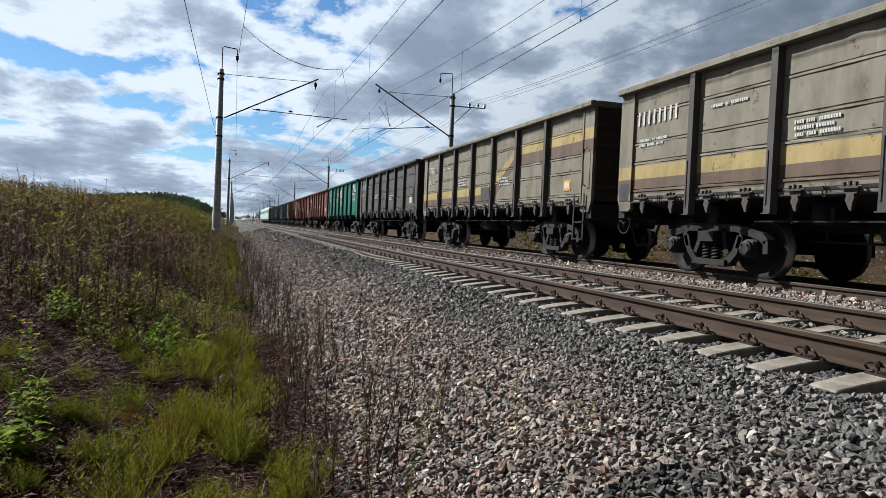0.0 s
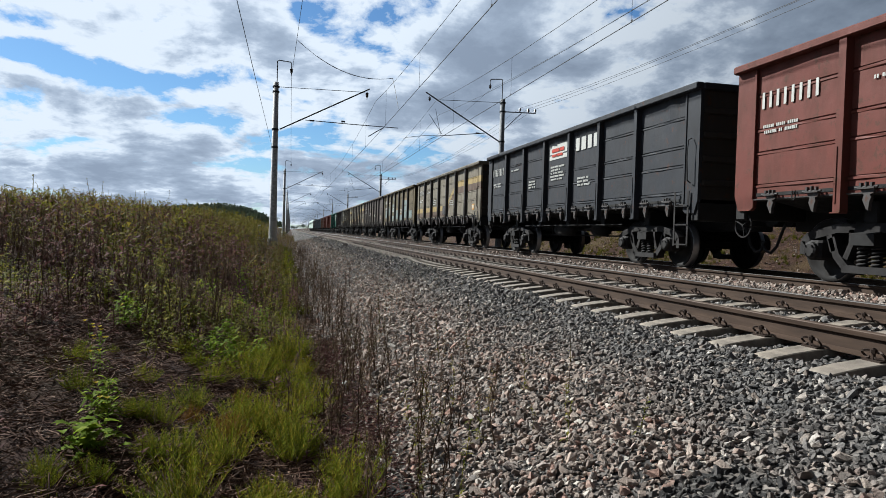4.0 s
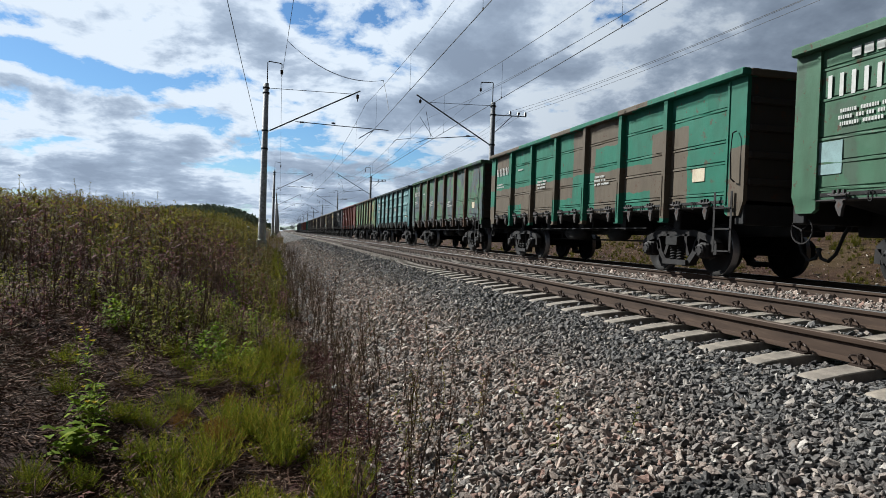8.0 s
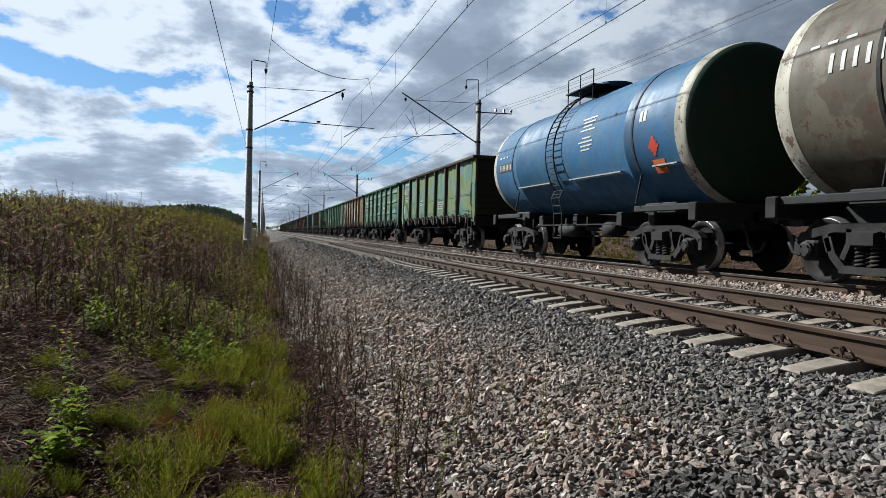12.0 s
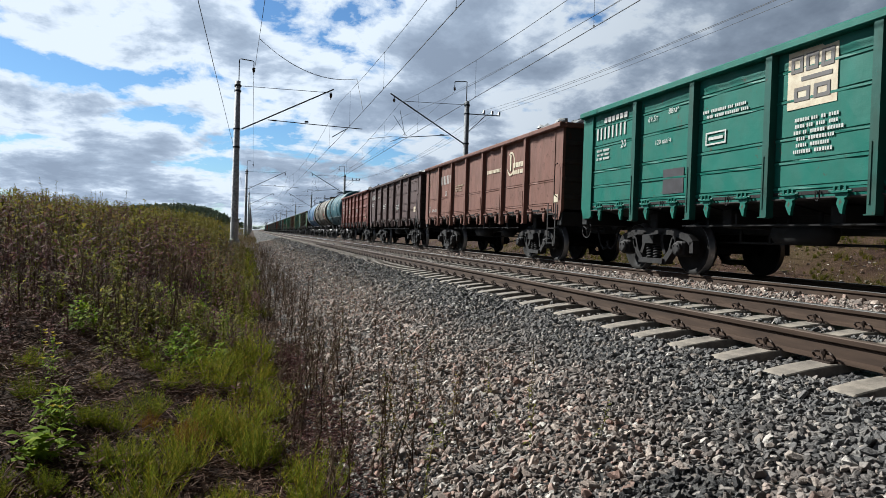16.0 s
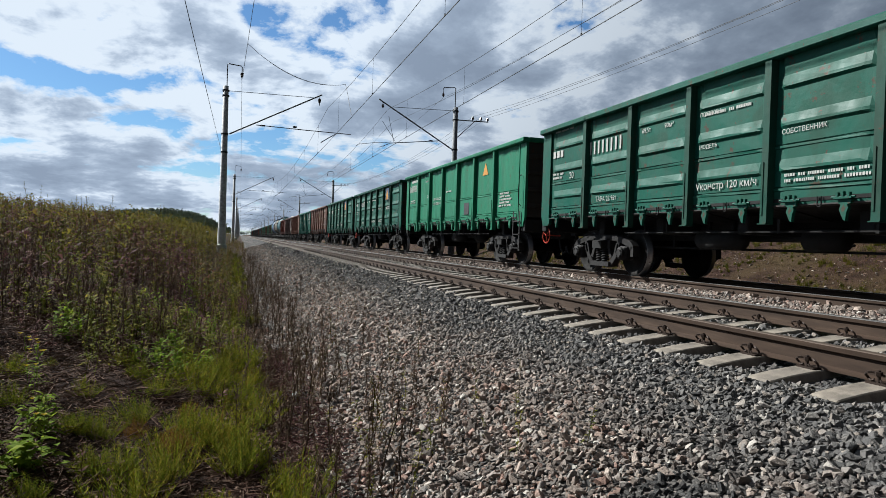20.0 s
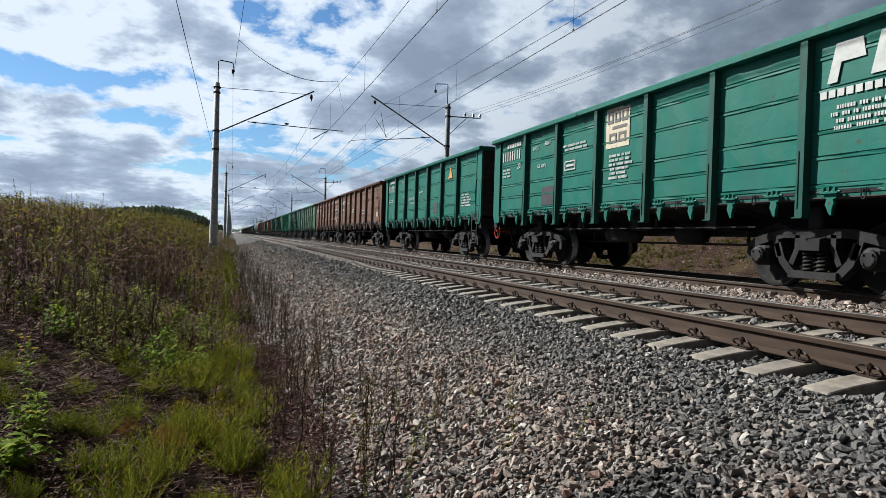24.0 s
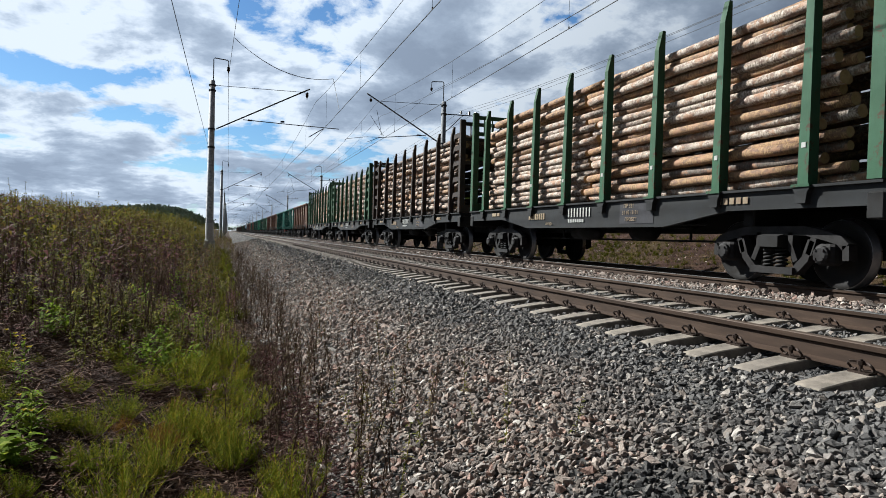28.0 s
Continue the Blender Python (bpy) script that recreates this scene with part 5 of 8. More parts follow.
def timber_wagon(spec, seed):
    t = thing("timber_wagon", spec["label"], "freight wagon", (TRACK_X, 0, 0), "wagons of the train")
    half = (TIMBER - 1.0) / 2
    green = spec["paint"]
    rng = random.Random(seed)
    def sill(side):
        x = side * 1.36
        b = Build()
        b.prism([(-half, 1.10), (-half, 1.40), (half, 1.40), (half, 1.10), (half - 2.6, 1.10), (half - 4.2, 0.86), (-half + 4.2, 0.86), (-half + 2.6, 1.10)], x - 0.05, x + 0.05)
        b.box((x + side * 0.03, 0, 1.39), (0.16, 2 * half, 0.035))
        return b.mesh("side_sill")
    for side in (-1, 1):
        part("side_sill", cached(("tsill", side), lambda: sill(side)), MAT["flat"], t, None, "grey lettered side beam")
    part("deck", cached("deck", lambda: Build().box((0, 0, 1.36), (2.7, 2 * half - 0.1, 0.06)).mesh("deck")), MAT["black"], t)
    underframe(t, half)
    for y in (-5.05, 5.05):
        bogie(t, y)
    spots = [5.88 - 1.68 * k for k in range(8)]
    ladder = spec.get("ladder", True)
    def stanchion(side):
        b = Build()
        b.rings([[(side * 1.30, -w, z), (side * (1.30 + d), -w, z), (side * (1.30 + d), w, z), (side * 1.30, w, z)] for z, w, d in ((1.42, 0.085, 0.17), (1.9, 0.085, 0.17), (4.1, 0.06, 0.14), (4.45, 0.055, 0.06))])
        b.box((side * 1.42, 0, 1.40), (0.20, 0.30, 0.04))
        return b.mesh("stanchion")
    for side in (-1, 1):
        for y in spots:
            part("stanchion", cached(("stan", side), lambda: stanchion(side)), green, t, (0, y, 0))
            if side < 0:
                pocket = part("stake_pocket", cached("pocket", lambda: Build().prism([(-0.16, 1.40), (0.16, 1.40), (0.10, 1.30), (0.08, 1.16), (-0.08, 1.16), (-0.10, 1.30)], -1.50, -1.40).mesh("stake_pocket")), MAT["flat"], t, (0, y, 0))
                part("number_plate", cached("plate", lambda: Build().box((-1.476, 0, 1.95), (0.006, 0.07, 0.07)).mesh("number_plate")), MAT["letters"], t, (0, y, 0))
    def upright(side):
        b = Build()
        b.rings([[(side * 1.28, -w, z), (side * 1.46, -w, z), (side * 1.46, w, z), (side * 1.28, w, z)] for z, w in ((1.42, 0.10), (3.9, 0.09), (4.55, 0.05))])
        return b.mesh("upright")
    def gusset(side):
        b = Build()
        b.prism([(-0.40, -0.02), (-0.34, 0.10), (0.34, 0.10), (0.40, -0.02), (0.40, -0.15), (0.33, -0.06), (-0.33, -0.06), (-0.40, -0.15)], side * 1.32, side * 1.40)
        return b.mesh("gusset")
    for s in (1, -1):
        head = part("bulkhead", cached("bulk", lambda: Build().box((0, 0, 1.55), (2.6, 0.10, 0.25), 0, 0.01).mesh("bulkhead")), green, t, (0, s * (half - 0.12), 0), "steel end frame")
        for side in (-1, 1):
            part("upright", cached(("upright", side), lambda: upright(side)), green, head)
            if ladder:
                for z in (2.02, 2.55, 3.10, 3.62, 4.05):
                    part("gusset", cached(("gusset", side), lambda: gusset(side)), green, head, (0, -s * 0.43, z))
        for z in (2.3, 3.1, 3.9, 4.42):
            part("crossbar", cached("crossbar", lambda: Build().box((0, 0, 0), (2.6, 0.08, 0.12), 0, 0.01).mesh("crossbar")), green, head, (0, 0, z))
        for k in range(9):
            part("bar", cached("bulkbar", lambda: Build().box((0, 0, 0), (0.035, 0.035, 0.5)).mesh("bar")), green, head, (-1.08 + 0.27 * k, 0, 4.16))
    # two stacks of logs end to end, side layers and top as they lie
    for row in range(19):
        z = 1.53 + row * 0.1435
        cols = 14 if row % 2 else 13
        if row == 18:
            cols = 11
        for c in range(cols):
            if 1 < c < cols - 1 and row < 17:
                continue
            x = (c - (cols - 1) / 2) * 0.182 + rng.uniform(-0.03, 0.03)
            if abs(x) > 1.18:
                x = math.copysign(1.18, x)
            join = rng.uniform(-0.45, 0.45)
            for s in (1, -1):
                part("log", LOGS[rng.randrange(16)], (MAT["bark"], MAT["cut"]), t, (x, join + s * 3.0, z + rng.uniform(-0.022, 0.022)), "", (rng.uniform(-0.3, 0.3), rng.uniform(0, 360), rng.choice((0, 180)) + rng.uniform(-0.4, 0.4)))
    spec["marks"](t)
    return t


MAT["ledge"] = mat_plain("pale_ledge", (0.22, 0.22, 0.21), 0.7, 0.1, 0.5)
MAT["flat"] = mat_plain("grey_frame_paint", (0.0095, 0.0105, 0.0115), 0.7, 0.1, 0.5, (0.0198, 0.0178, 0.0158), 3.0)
LOGS = [log_mesh(k) for k in range(16)]


def locomotive(y_mid):
    """Three-unit electric locomotive far ahead of the wagons."""
    pale, dark, glass = MAT["loco"], MAT["black"], MAT["locoglass"]
    units = []
    for k in range(3):
        t = thing("locomotive_unit", "pale green and white electric locomotive unit", "locomotive", (TRACK_X, 0, 0), "units of the locomotive")
        b = Build()
        b.rings([[(-1.5, y, 1.2), (1.5, y, 1.2), (1.5, y, 3.5), (1.25, y, 3.95), (-1.25, y, 3.95), (-1.5, y, 3.5)] for y in (-8.0, 8.0)])
        part("body", b.mesh("body"), pale, t)
        part("roof_rack", Build().box((0, 0, 4.1), (1.6, 12, 0.25), 0, 0.05).mesh("roof_rack"), dark, t)
        for y in (-6.2, -3.8, -1.4, 1.0, 3.4, 5.8):
            part("window", Build().box((-1.505, y, 2.85), (0.02, 1.3, 0.6)).mesh("window"), glass, t)
        b = Build()
        for s in (-1, 1):
            b.tube([(s * 0.5, 3.0, 4.2), (s * 0.5, 4.6, 4.9), (s * 0.3, 3.2, 6.2)], 0.04, 5)
        b.tube([(-0.9, 3.2, 6.22), (0.9, 3.2, 6.22)], 0.04, 5)
        part("pantograph", b.mesh("pantograph"), dark, t)
        part("skirt", Build().box((0, 0, 1.0), (2.9, 15.6, 0.5)).mesh("skirt"), dark, t)
        for y in (-4.6, 4.6):
            bogie(t, y, False)
        units.append(t)
    return units


MAT["loco"] = mat_paint("loco_paint", (0.297, 0.363, 0.3168), rust=0.0, dirt=0.2)
MAT["locoglass"] = mat_plain("loco_window", (0.0198, 0.0231, 0.0264), 0.15, 0, 0.1)


# ---- the wagons in their order, front to rear ----
PAINT = {
    "beige": mat_paint("beige_striped", (0.1380, 0.1214, 0.0920), stripe=True, rust=0.15, dirt=0.45, seed=1),
    "greybrown": mat_paint("grey_brown", (0.0607, 0.0497, 0.0432), rust=0.15, dirt=0.35, seed=2),
    "darkgrey": mat_paint("dark_grey", (0.0500, 0.0454, 0.0443), rust=0.15, dirt=0.35, seed=3),
    "patched": mat_paint("beige_patched", (0.0850, 0.0660, 0.0350), rust=0.3, dirt=0.4, seed=4),
    "black": mat_paint("blue_black", (0.0199, 0.0216, 0.0261), rust=0.1, dirt=0.2, seed=5),
    "red": mat_paint("dull_red", (0.0954, 0.0255, 0.0181), rust=0.3, dirt=0.4, seed=6),
    "brick": mat_paint("brick_brown", (0.1290, 0.0619, 0.0464), rust=0.2, dirt=0.35, seed=7),
    "maroon": mat_paint("dark_maroon", (0.0619, 0.0396, 0.0370), rust=0.2, dirt=0.35, seed=8),
    "rustred": mat_paint("rusty_red", (0.0963, 0.0396, 0.0258), (0.1192, 0.0795, 0.0675), 0.1, None, (0.6, 0.5), rust=0.5, dirt=0.45, soft=True, seed=9),
    "brown": mat_paint("warm_brown", (0.0963, 0.0456, 0.0267), (0.1032, 0.0568, 0.0413), 0.35, None, rust=0.3, dirt=0.4, soft=True, seed=10),
    "mossy": mat_paint("yellow_green", (0.0890, 0.1336, 0.0556), (0.0556, 0.1223, 0.0779), 0.4, (0.1668, 0.1223, 0.0556), rust=0.5, dirt=0.35, soft=True, seed=11),
    "sky": mat_paint("pale_blue", (0.0777, 0.1554, 0.1554), (0.0548, 0.1188, 0.1233), 0.3, None, rust=0.2, dirt=0.3, soft=True, seed=12),
    "fadedgreen": mat_paint("faded_green", (0.0396, 0.0903, 0.0516), (0.0499, 0.0671, 0.0705), 0.5, (0.0516, 0.1015, 0.0533), rust=0.35, dirt=0.4, soft=True, seed=13),
    "quilt": mat_paint("green_brown_quilt", (0.0120, 0.0954, 0.0596), (0.0755, 0.0596, 0.0415), 0.42, None, (1.25, 0.58), rust=0.15, dirt=0.3, seed=14),
    "green": mat_paint("mid_green", (0.0362, 0.0876, 0.0500), (0.0398, 0.0709, 0.0459), 0.3, None, rust=0.2, dirt=0.3, soft=True, seed=15),
    "ochre": mat_paint("rusty_ochre", (0.094, 0.065, 0.025), (0.082, 0.092, 0.030), 0.16, (0.105, 0.050, 0.018), (0.75, 0.42), rust=0.50, dirt=0.45, seed=16),
    "mint": mat_paint("worn_mint", (0.0518, 0.1072, 0.0629), (0.0370, 0.0961, 0.0851), 0.5, (0.0777, 0.1072, 0.0555), rust=0.2, dirt=0.35, soft=True, seed=17),
    "lime": mat_paint("lime_and_blue", (0.0874, 0.1232, 0.0517), (0.0556, 0.1271, 0.1033), 0.45, (0.0954, 0.1311, 0.1192), rust=0.12, dirt=0.25, soft=True, seed=18),
    "jade": mat_paint("jade_green", (0.0060, 0.0894, 0.0654), rust=0.02, dirt=0.18, rough=0.42, seed=19),
    "bottle": mat_paint("bottle_green", (0.0036, 0.0618, 0.0410), (0.0043, 0.0514, 0.0320), 0.2, None, rust=0.22, dirt=0.25, rough=0.45, soft=True, seed=20),
    "bright": mat_paint("bright_green", (0.0112, 0.1204, 0.0636), rust=0.03, dirt=0.2, rough=0.45, seed=21),
    "palegreen": mat_paint("chalky_green", (0.0437, 0.1033, 0.0636), (0.0716, 0.1192, 0.0874), 0.45, (0.0159, 0.0716, 0.0397), rust=0.35, dirt=0.3, soft=True, seed=22),
    "bluegrey": mat_paint("blue_grey", (0.0476, 0.0596, 0.0716), rust=0.15, seed=23),
    "tankblue": mat_paint("tank_blue", (0.0258, 0.0826, 0.1634), (0.0344, 0.0903, 0.1548), 0.3, None, rust=0.12, dirt=0.3, rough=0.38, soft=True, seed=24),
    "tankbrown": mat_paint("tank_brown", (0.066, 0.058, 0.043), (0.052, 0.042, 0.030), 0.4, (0.082, 0.072, 0.054), rust=0.38, dirt=0.4, rough=0.5, soft=True, seed=25),
    "tankend": mat_paint("tank_end_green", (0.0069, 0.0258, 0.0155), rust=0.1, dirt=0.6, seed=32),
    "tankteal": mat_paint("tank_teal", (0.0159, 0.0675, 0.0834), rust=0.2, dirt=0.35, rough=0.4, seed=26),
    "tankring": mat_paint("tank_ring_white", (0.30, 0.285, 0.235), rust=0.4, dirt=0.5, seed=27),
    "stake": mat_paint("stake_green", (0.0284, 0.0738, 0.0397), rust=0.2, dirt=0.35, seed=28),
    "stakebrown": mat_paint("stake_brown", (0.0349, 0.0265, 0.0223), rust=0.3, dirt=0.4, seed=29),
    "grimepost": mat_paint("grimy_post", (0.0539, 0.0465, 0.0352), rust=0.45, dirt=0.5, seed=30),
    "rustpost": mat_paint("rusty_post", (0.0731, 0.0430, 0.0267), (0.0430, 0.0292, 0.0224), 0.4, None, rust=0.6, dirt=0.5, soft=True, seed=33),
    "tealpost": mat_paint("grimy_teal_post", (0.0312, 0.0482, 0.0482), rust=0.4, dirt=0.5, seed=31),
    # dark brown that carries the shade of the unlit wagon ends
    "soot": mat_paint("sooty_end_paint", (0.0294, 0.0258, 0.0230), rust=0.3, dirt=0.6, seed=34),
    # darker copies of the side paints: post shade put into the colour, plus grime
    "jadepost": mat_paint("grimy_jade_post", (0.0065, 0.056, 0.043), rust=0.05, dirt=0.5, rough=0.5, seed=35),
    "bottlepost": mat_paint("grimy_bottle_post", (0.0060, 0.044, 0.029), rust=0.15, dirt=0.5, rough=0.5, seed=36),
    "tin": mat_plain("grey_scrap", (0.1703, 0.1760, 0.1816), 0.6, 0.2, 0.6),
    "scrap": mat_plain("dark_scrap", (0.0397, 0.0341, 0.0312), 0.8, 0.2, 0.5),
}


def common(t, seed, mat="letters", number=0.26):
    """The marks that most of these wagons wear."""
    a, b = bay_edges(6)
    digits(t, b - 0.12, 2.98, number, 8, mat)
    small_print(t, b - 0.15, 2.45, 2, 0.8, mat, seed=seed)
    a, b = bay_edges(5)
    small_print(t, b - 0.35, 2.8, 1, 0.7, mat, seed=seed + 1)
    a, b = bay_edges(4)
    small_print(t, b - 0.3, 2.3, 3, 0.7, mat, seed=seed + 2)
    a, b = bay_edges(2)
    small_print(t, b - 0.4, 2.15, 3, 0.7, mat, seed=seed + 3)


def marks_beige(t):
    common(t, 11)
    a, b = bay_edges(3)
    block(t, (a + b) / 2 - 0.25, 1.72, 0.75, 0.42, "greypatch")
    a, b = bay_edges(0)
    block(t, (a + b) / 2 - 0.2, 1.72, 0.34, 0.24, "orange")
    block(t, (a + b) / 2 - 0.2, 1.72, 0.24, 0.15, "cream", lift=0.014)
    block(t, HALF - 0.24, 1.45, 0.34, 0.34, "greypatch", lift=0.037)


def marks_plain(t):
    common(t, 21)
    a, b = bay_edges(0)
    block(t, (a + b) / 2 - 0.2, 1.80, 0.36, 0.26, "cream")


def marks_black(t):
    common(t, 31)
    a, b = bay_edges(3)
    block(t, (a + b) / 2, 3.0, 1.3, 0.42, "letters")
    bars(t, [(0, 0.10, [0.5, 0.3], 0.06), (0.16, 0.07, [0.3, 0.4], 0.05)], (a + b) / 2 + 0.45, 3.1, "redpaint", x=-SIDE - 0.008)
    small_print(t, b - 0.3, 2.6, 5, 0.9, seed=33)
    a, b = bay_edges(2)
    bars(t, [(0, 0.34, [0.22, 0.26, 0.22, 0.24], 0.12)], b - 0.3, 3.2)


def marks_graffiti(t):
    a, b = bay_edges(1)
    lift = 0.016
    for y in (b - 0.35, b - 1.0):
        # two angular letter-like scrawls, stroke by stroke
        for dy, dz, ey, ez in ((0.0, -0.35, 0.0, 0.35), (-0.08, 0.0, -0.42, 0.36), (-0.10, -0.02, -0.44, -0.36)):
            q = Build().prism([(y + dy, 2.85 + dz), (y + ey, 2.85 + ez), (y + ey - 0.11, 2.85 + ez), (y + dy - 0.11, 2.85 + dz)], -SIDE - lift - 0.004, -SIDE - lift)
            part("painted_scrawl", q.mesh("painted_scrawl"), MAT["fadedcream"], t)
            lift += 0.005
    small_print(t, bay_edges(6)[1] - 0.2, 2.9, 2, 0.9, seed=41)


def marks_green(t):
    common(t, 51)
    a, b = bay_edges(0)
    block(t, (a + b) / 2 - 0.1, 1.85, 0.36, 0.24, "cream")


def marks_large(t):
    a, b = bay_edges(6)
    bars(t, [(0, 0.13, [0.14, 0.14, 0.12, 0.10, 0.14, 0.12], 0.05)], b - 0.5, 3.3)
    digits(t, b - 0.12, 3.0, 0.32, 8)
    small_print(t, b - 0.3, 2.5, 3, 0.8, seed=61)
    block(t, b - 0.2, 1.85, 0.40, 0.46, "palepatch")
    a, b = bay_edges(4)
    small_print(t, b - 0.3, 2.2, 3, 0.8, seed=63)
    a, b = bay_edges(2)
    small_print(t, b - 0.3, 2.0, 4, 0.9, seed=64)


def marks_ochre(t):
    digits(t, bay_edges(6)[1] - 0.10, 3.15, 0.24, 8)
    small_print(t, bay_edges(6)[1] - 0.2, 2.75, 3, 0.7, seed=70)
    for i, z in ((4, 2.5), (3, 2.55), (3, 2.15), (2, 2.4), (1, 2.45)):
        a, b = bay_edges(i)
        y = (a + b) / 2 + (0.3 if z > 2.3 else -0.25)
        q = Build()
        for dz, w in ((0.26, 0.34), (0.0, 0.30), (-0.26, 0.34)):
            q.box((-SIDE - 0.020, y, z + dz), (0.006, w, 0.09))
        q.box((-SIDE - 0.020, y + 0.16, z), (0.006, 0.09, 0.60))
        part("painted_block", q.mesh("painted_block"), MAT["cream"], t)
    for i, dy, z, w, h, mat in ((6, 0.55, 2.78, 0.95, 1.0, "chalkpatch"), (6, 0.30, 1.62, 0.5, 0.22, "icepatch"), (6, 0.95, 1.95, 0.45, 0.2, "icepatch"), (5, 0.85, 2.98, 1.35, 0.72, "chalkpatch"), (5, 0.75, 2.20, 0.3, 0.34, "icepatch"),
                                (5, 0.95, 1.62, 0.6, 0.22, "icepatch"), (4, 0.5, 1.75, 0.7, 0.36, "orangepatch"), (4, 1.2, 2.9, 0.6, 0.6, "chalkpatch"), (3, 0.6, 2.3, 0.8, 0.7, "orangepatch"), (2, 0.9, 2.9, 0.8, 0.5, "chalkpatch"), (1, 0.7, 2.0, 0.7, 0.5, "orangepatch")):
        ragged(t, bay_edges(i)[1] - dy, z, w, h, mat, int(z * 100) + i, 0.0075 if mat != "chalkpatch" else (0.016 if i == 6 else 0.030))
    block(t, bay_edges(3)[1] - 0.35, 2.95, 0.3, 0.34, "palepatch", lift=0.016)
    block(t, bay_edges(2)[1] - 0.6, 1.75, 0.7, 0.38, "palepatch", lift=0.016)
    block(t, bay_edges(5)[1] - 0.4, 1.80, 0.35, 0.36, "greypatch", lift=0.016)
    small_print(t, bay_edges(2)[1] - 0.7, 3.0, 6, 0.8, seed=72)


MAT["chalkpatch"] = mat_plain("grey_green_patch", (0.080, 0.096, 0.072), 0.75, 0, 0.7, (0.085, 0.055, 0.025), 4.0)
MAT["icepatch"] = mat_plain("pale_blue_patch", (0.120, 0.155, 0.158), 0.75, 0, 0.6, (0.085, 0.075, 0.050), 5.0)
MAT["orangepatch"] = mat_plain("orange_patch", (0.120, 0.060, 0.020), 0.8, 0, 0.8, (0.075, 0.050, 0.022), 5.0)
MAT["sandpatch"] = mat_plain("sandy_orange_patch", (0.130, 0.082, 0.036), 0.8, 0, 0.7, (0.10, 0.075, 0.04), 4.0)


def marks_patched(t):
    # pale blue rectangles rolled over the lower sheets, sandy borders above some of them
    for i, dy, z, w, h, mat in ((6, 0.75, 1.95, 1.15, 0.62, "icepatch"), (5, 0.35, 2.15, 0.55, 0.62, "icepatch"), (5, 1.2, 1.45, 0.7, 0.16, "icepatch"), (4, 0.85, 2.32, 1.2, 0.58, "icepatch"), (4, 0.8, 1.55, 1.35, 0.40, "icepatch"), (4, 0.95, 2.98, 0.6, 0.28, "icepatch"),
                                (3, 0.75, 2.20, 1.35, 0.12, "sandpatch"), (3, 0.85, 1.78, 1.45, 0.72, "icepatch"), (2, 0.85, 1.86, 1.5, 0.16, "sandpatch"), (2, 0.85, 1.58, 1.45, 0.42, "icepatch"), (1, 0.85, 2.78, 1.45, 0.14, "sandpatch"), (1, 0.85, 2.12, 1.4, 1.18, "icepatch"), (0, 0.7, 1.75, 1.0, 0.5, "icepatch")):
        ragged(t, bay_edges(i)[1] - dy, z, w, h, mat, int(z * 100) + i)
    common(t, 33)


def marks_ringed(t):
    small_print(t, bay_edges(4)[1] - 0.3, 2.5, 3, 0.8, "fadedcream", seed=82)
    a, b = bay_edges(1)
    ring_logo(t, b - 0.55, 2.8, 0.36)
    bars(t, [(0, 0.14, [0.16] * 5, 0.04), (0.22, 0.12, [0.14] * 6, 0.035)], b - 0.75, 2.8, "cream")
    a, b = bay_edges(2)
    bars(t, [(0, 0.11, [0.09] * 10, 0.035)], b - 0.3, 2.75, "cream")
    block(t, -HALF + 0.30, 1.62, 0.24, 0.20, "cream", lift=0.04)


def marks_lender(t):
    marks_ringed(t)
    digits(t, bay_edges(6)[1] - 0.12, 2.85, 0.28, 8)
    small_print(t, bay_edges(6)[1] - 0.15, 2.4, 2, 0.8, seed=86)


def marks_brick(t):
    marks_ringed(t)
    a, b = bay_edges(5)
    digits(t, b - 0.12, 2.98, 0.34, 8)
    written(t, "20", b - 0.75, 2.18, 0.26)
    a, b = bay_edges(6)
    part("emblem", Build().tube([(-SIDE - 0.012, b - 0.1 + 0.15 * math.cos(q), 2.86 + 0.15 * math.sin(q)) for q in (2 * math.pi * k / 20 for k in range(21))], 0.012, 4).mesh("emblem"), MAT["fadedcream"], t)
    written(t, "ТАРА 23.00 т", b - 0.55, 1.58, 0.15)
    tagged(part("emblem", frame_block(Build(), b - 0.2, 1.70, 0.22, 0.24, 0.02, -SIDE - 0.018).mesh("emblem"), MAT["letters"], t), kind="stuff")


def marks_crest(t):
    # a pale worn crest with lines of print, on a ribbed side
    small_print(t, bay_edges(6)[1] - 0.2, 3.05, 2, 0.8, seed=83)
    small_print(t, bay_edges(4)[1] - 0.3, 2.5, 2, 0.7, seed=84)
    a, b = bay_edges(2)
    for r, shift in ((0.34, 0.25), (0.34, -1.75)):
        q = Build()
        for i in range(20):
            p, s = math.radians(70 + i * 11), math.radians(70 + (i + 1) * 11)
            q.prism([(b - 0.9 + shift + r * f * math.cos(v) * 0.85, 2.72 + r * f * math.sin(v)) for v, f in ((p, 1.0), (s, 1.0), (s, 0.86), (p, 0.86))], -SIDE - 0.068, -SIDE - 0.062)
        part("emblem", q.mesh("emblem"), MAT["fadedcream"], t)
    bars(t, [(0, 0.10, [0.16, 0.12, 0.18], 0.05), (0.16, 0.08, [0.2, 0.22, 0.14], 0.05), (0.30, 0.08, [0.3, 0.2], 0.05), (0.46, 0.10, [0.14] * 4, 0.04)], b - 0.75, 3.08, "fadedcream", x=-SIDE - 0.05)


MAT["fadedcream"] = mat_plain("faded_cream_paint", (0.24, 0.19, 0.125), 0.7, 0, 0.7, (0.11, 0.05, 0.03), 9.0)


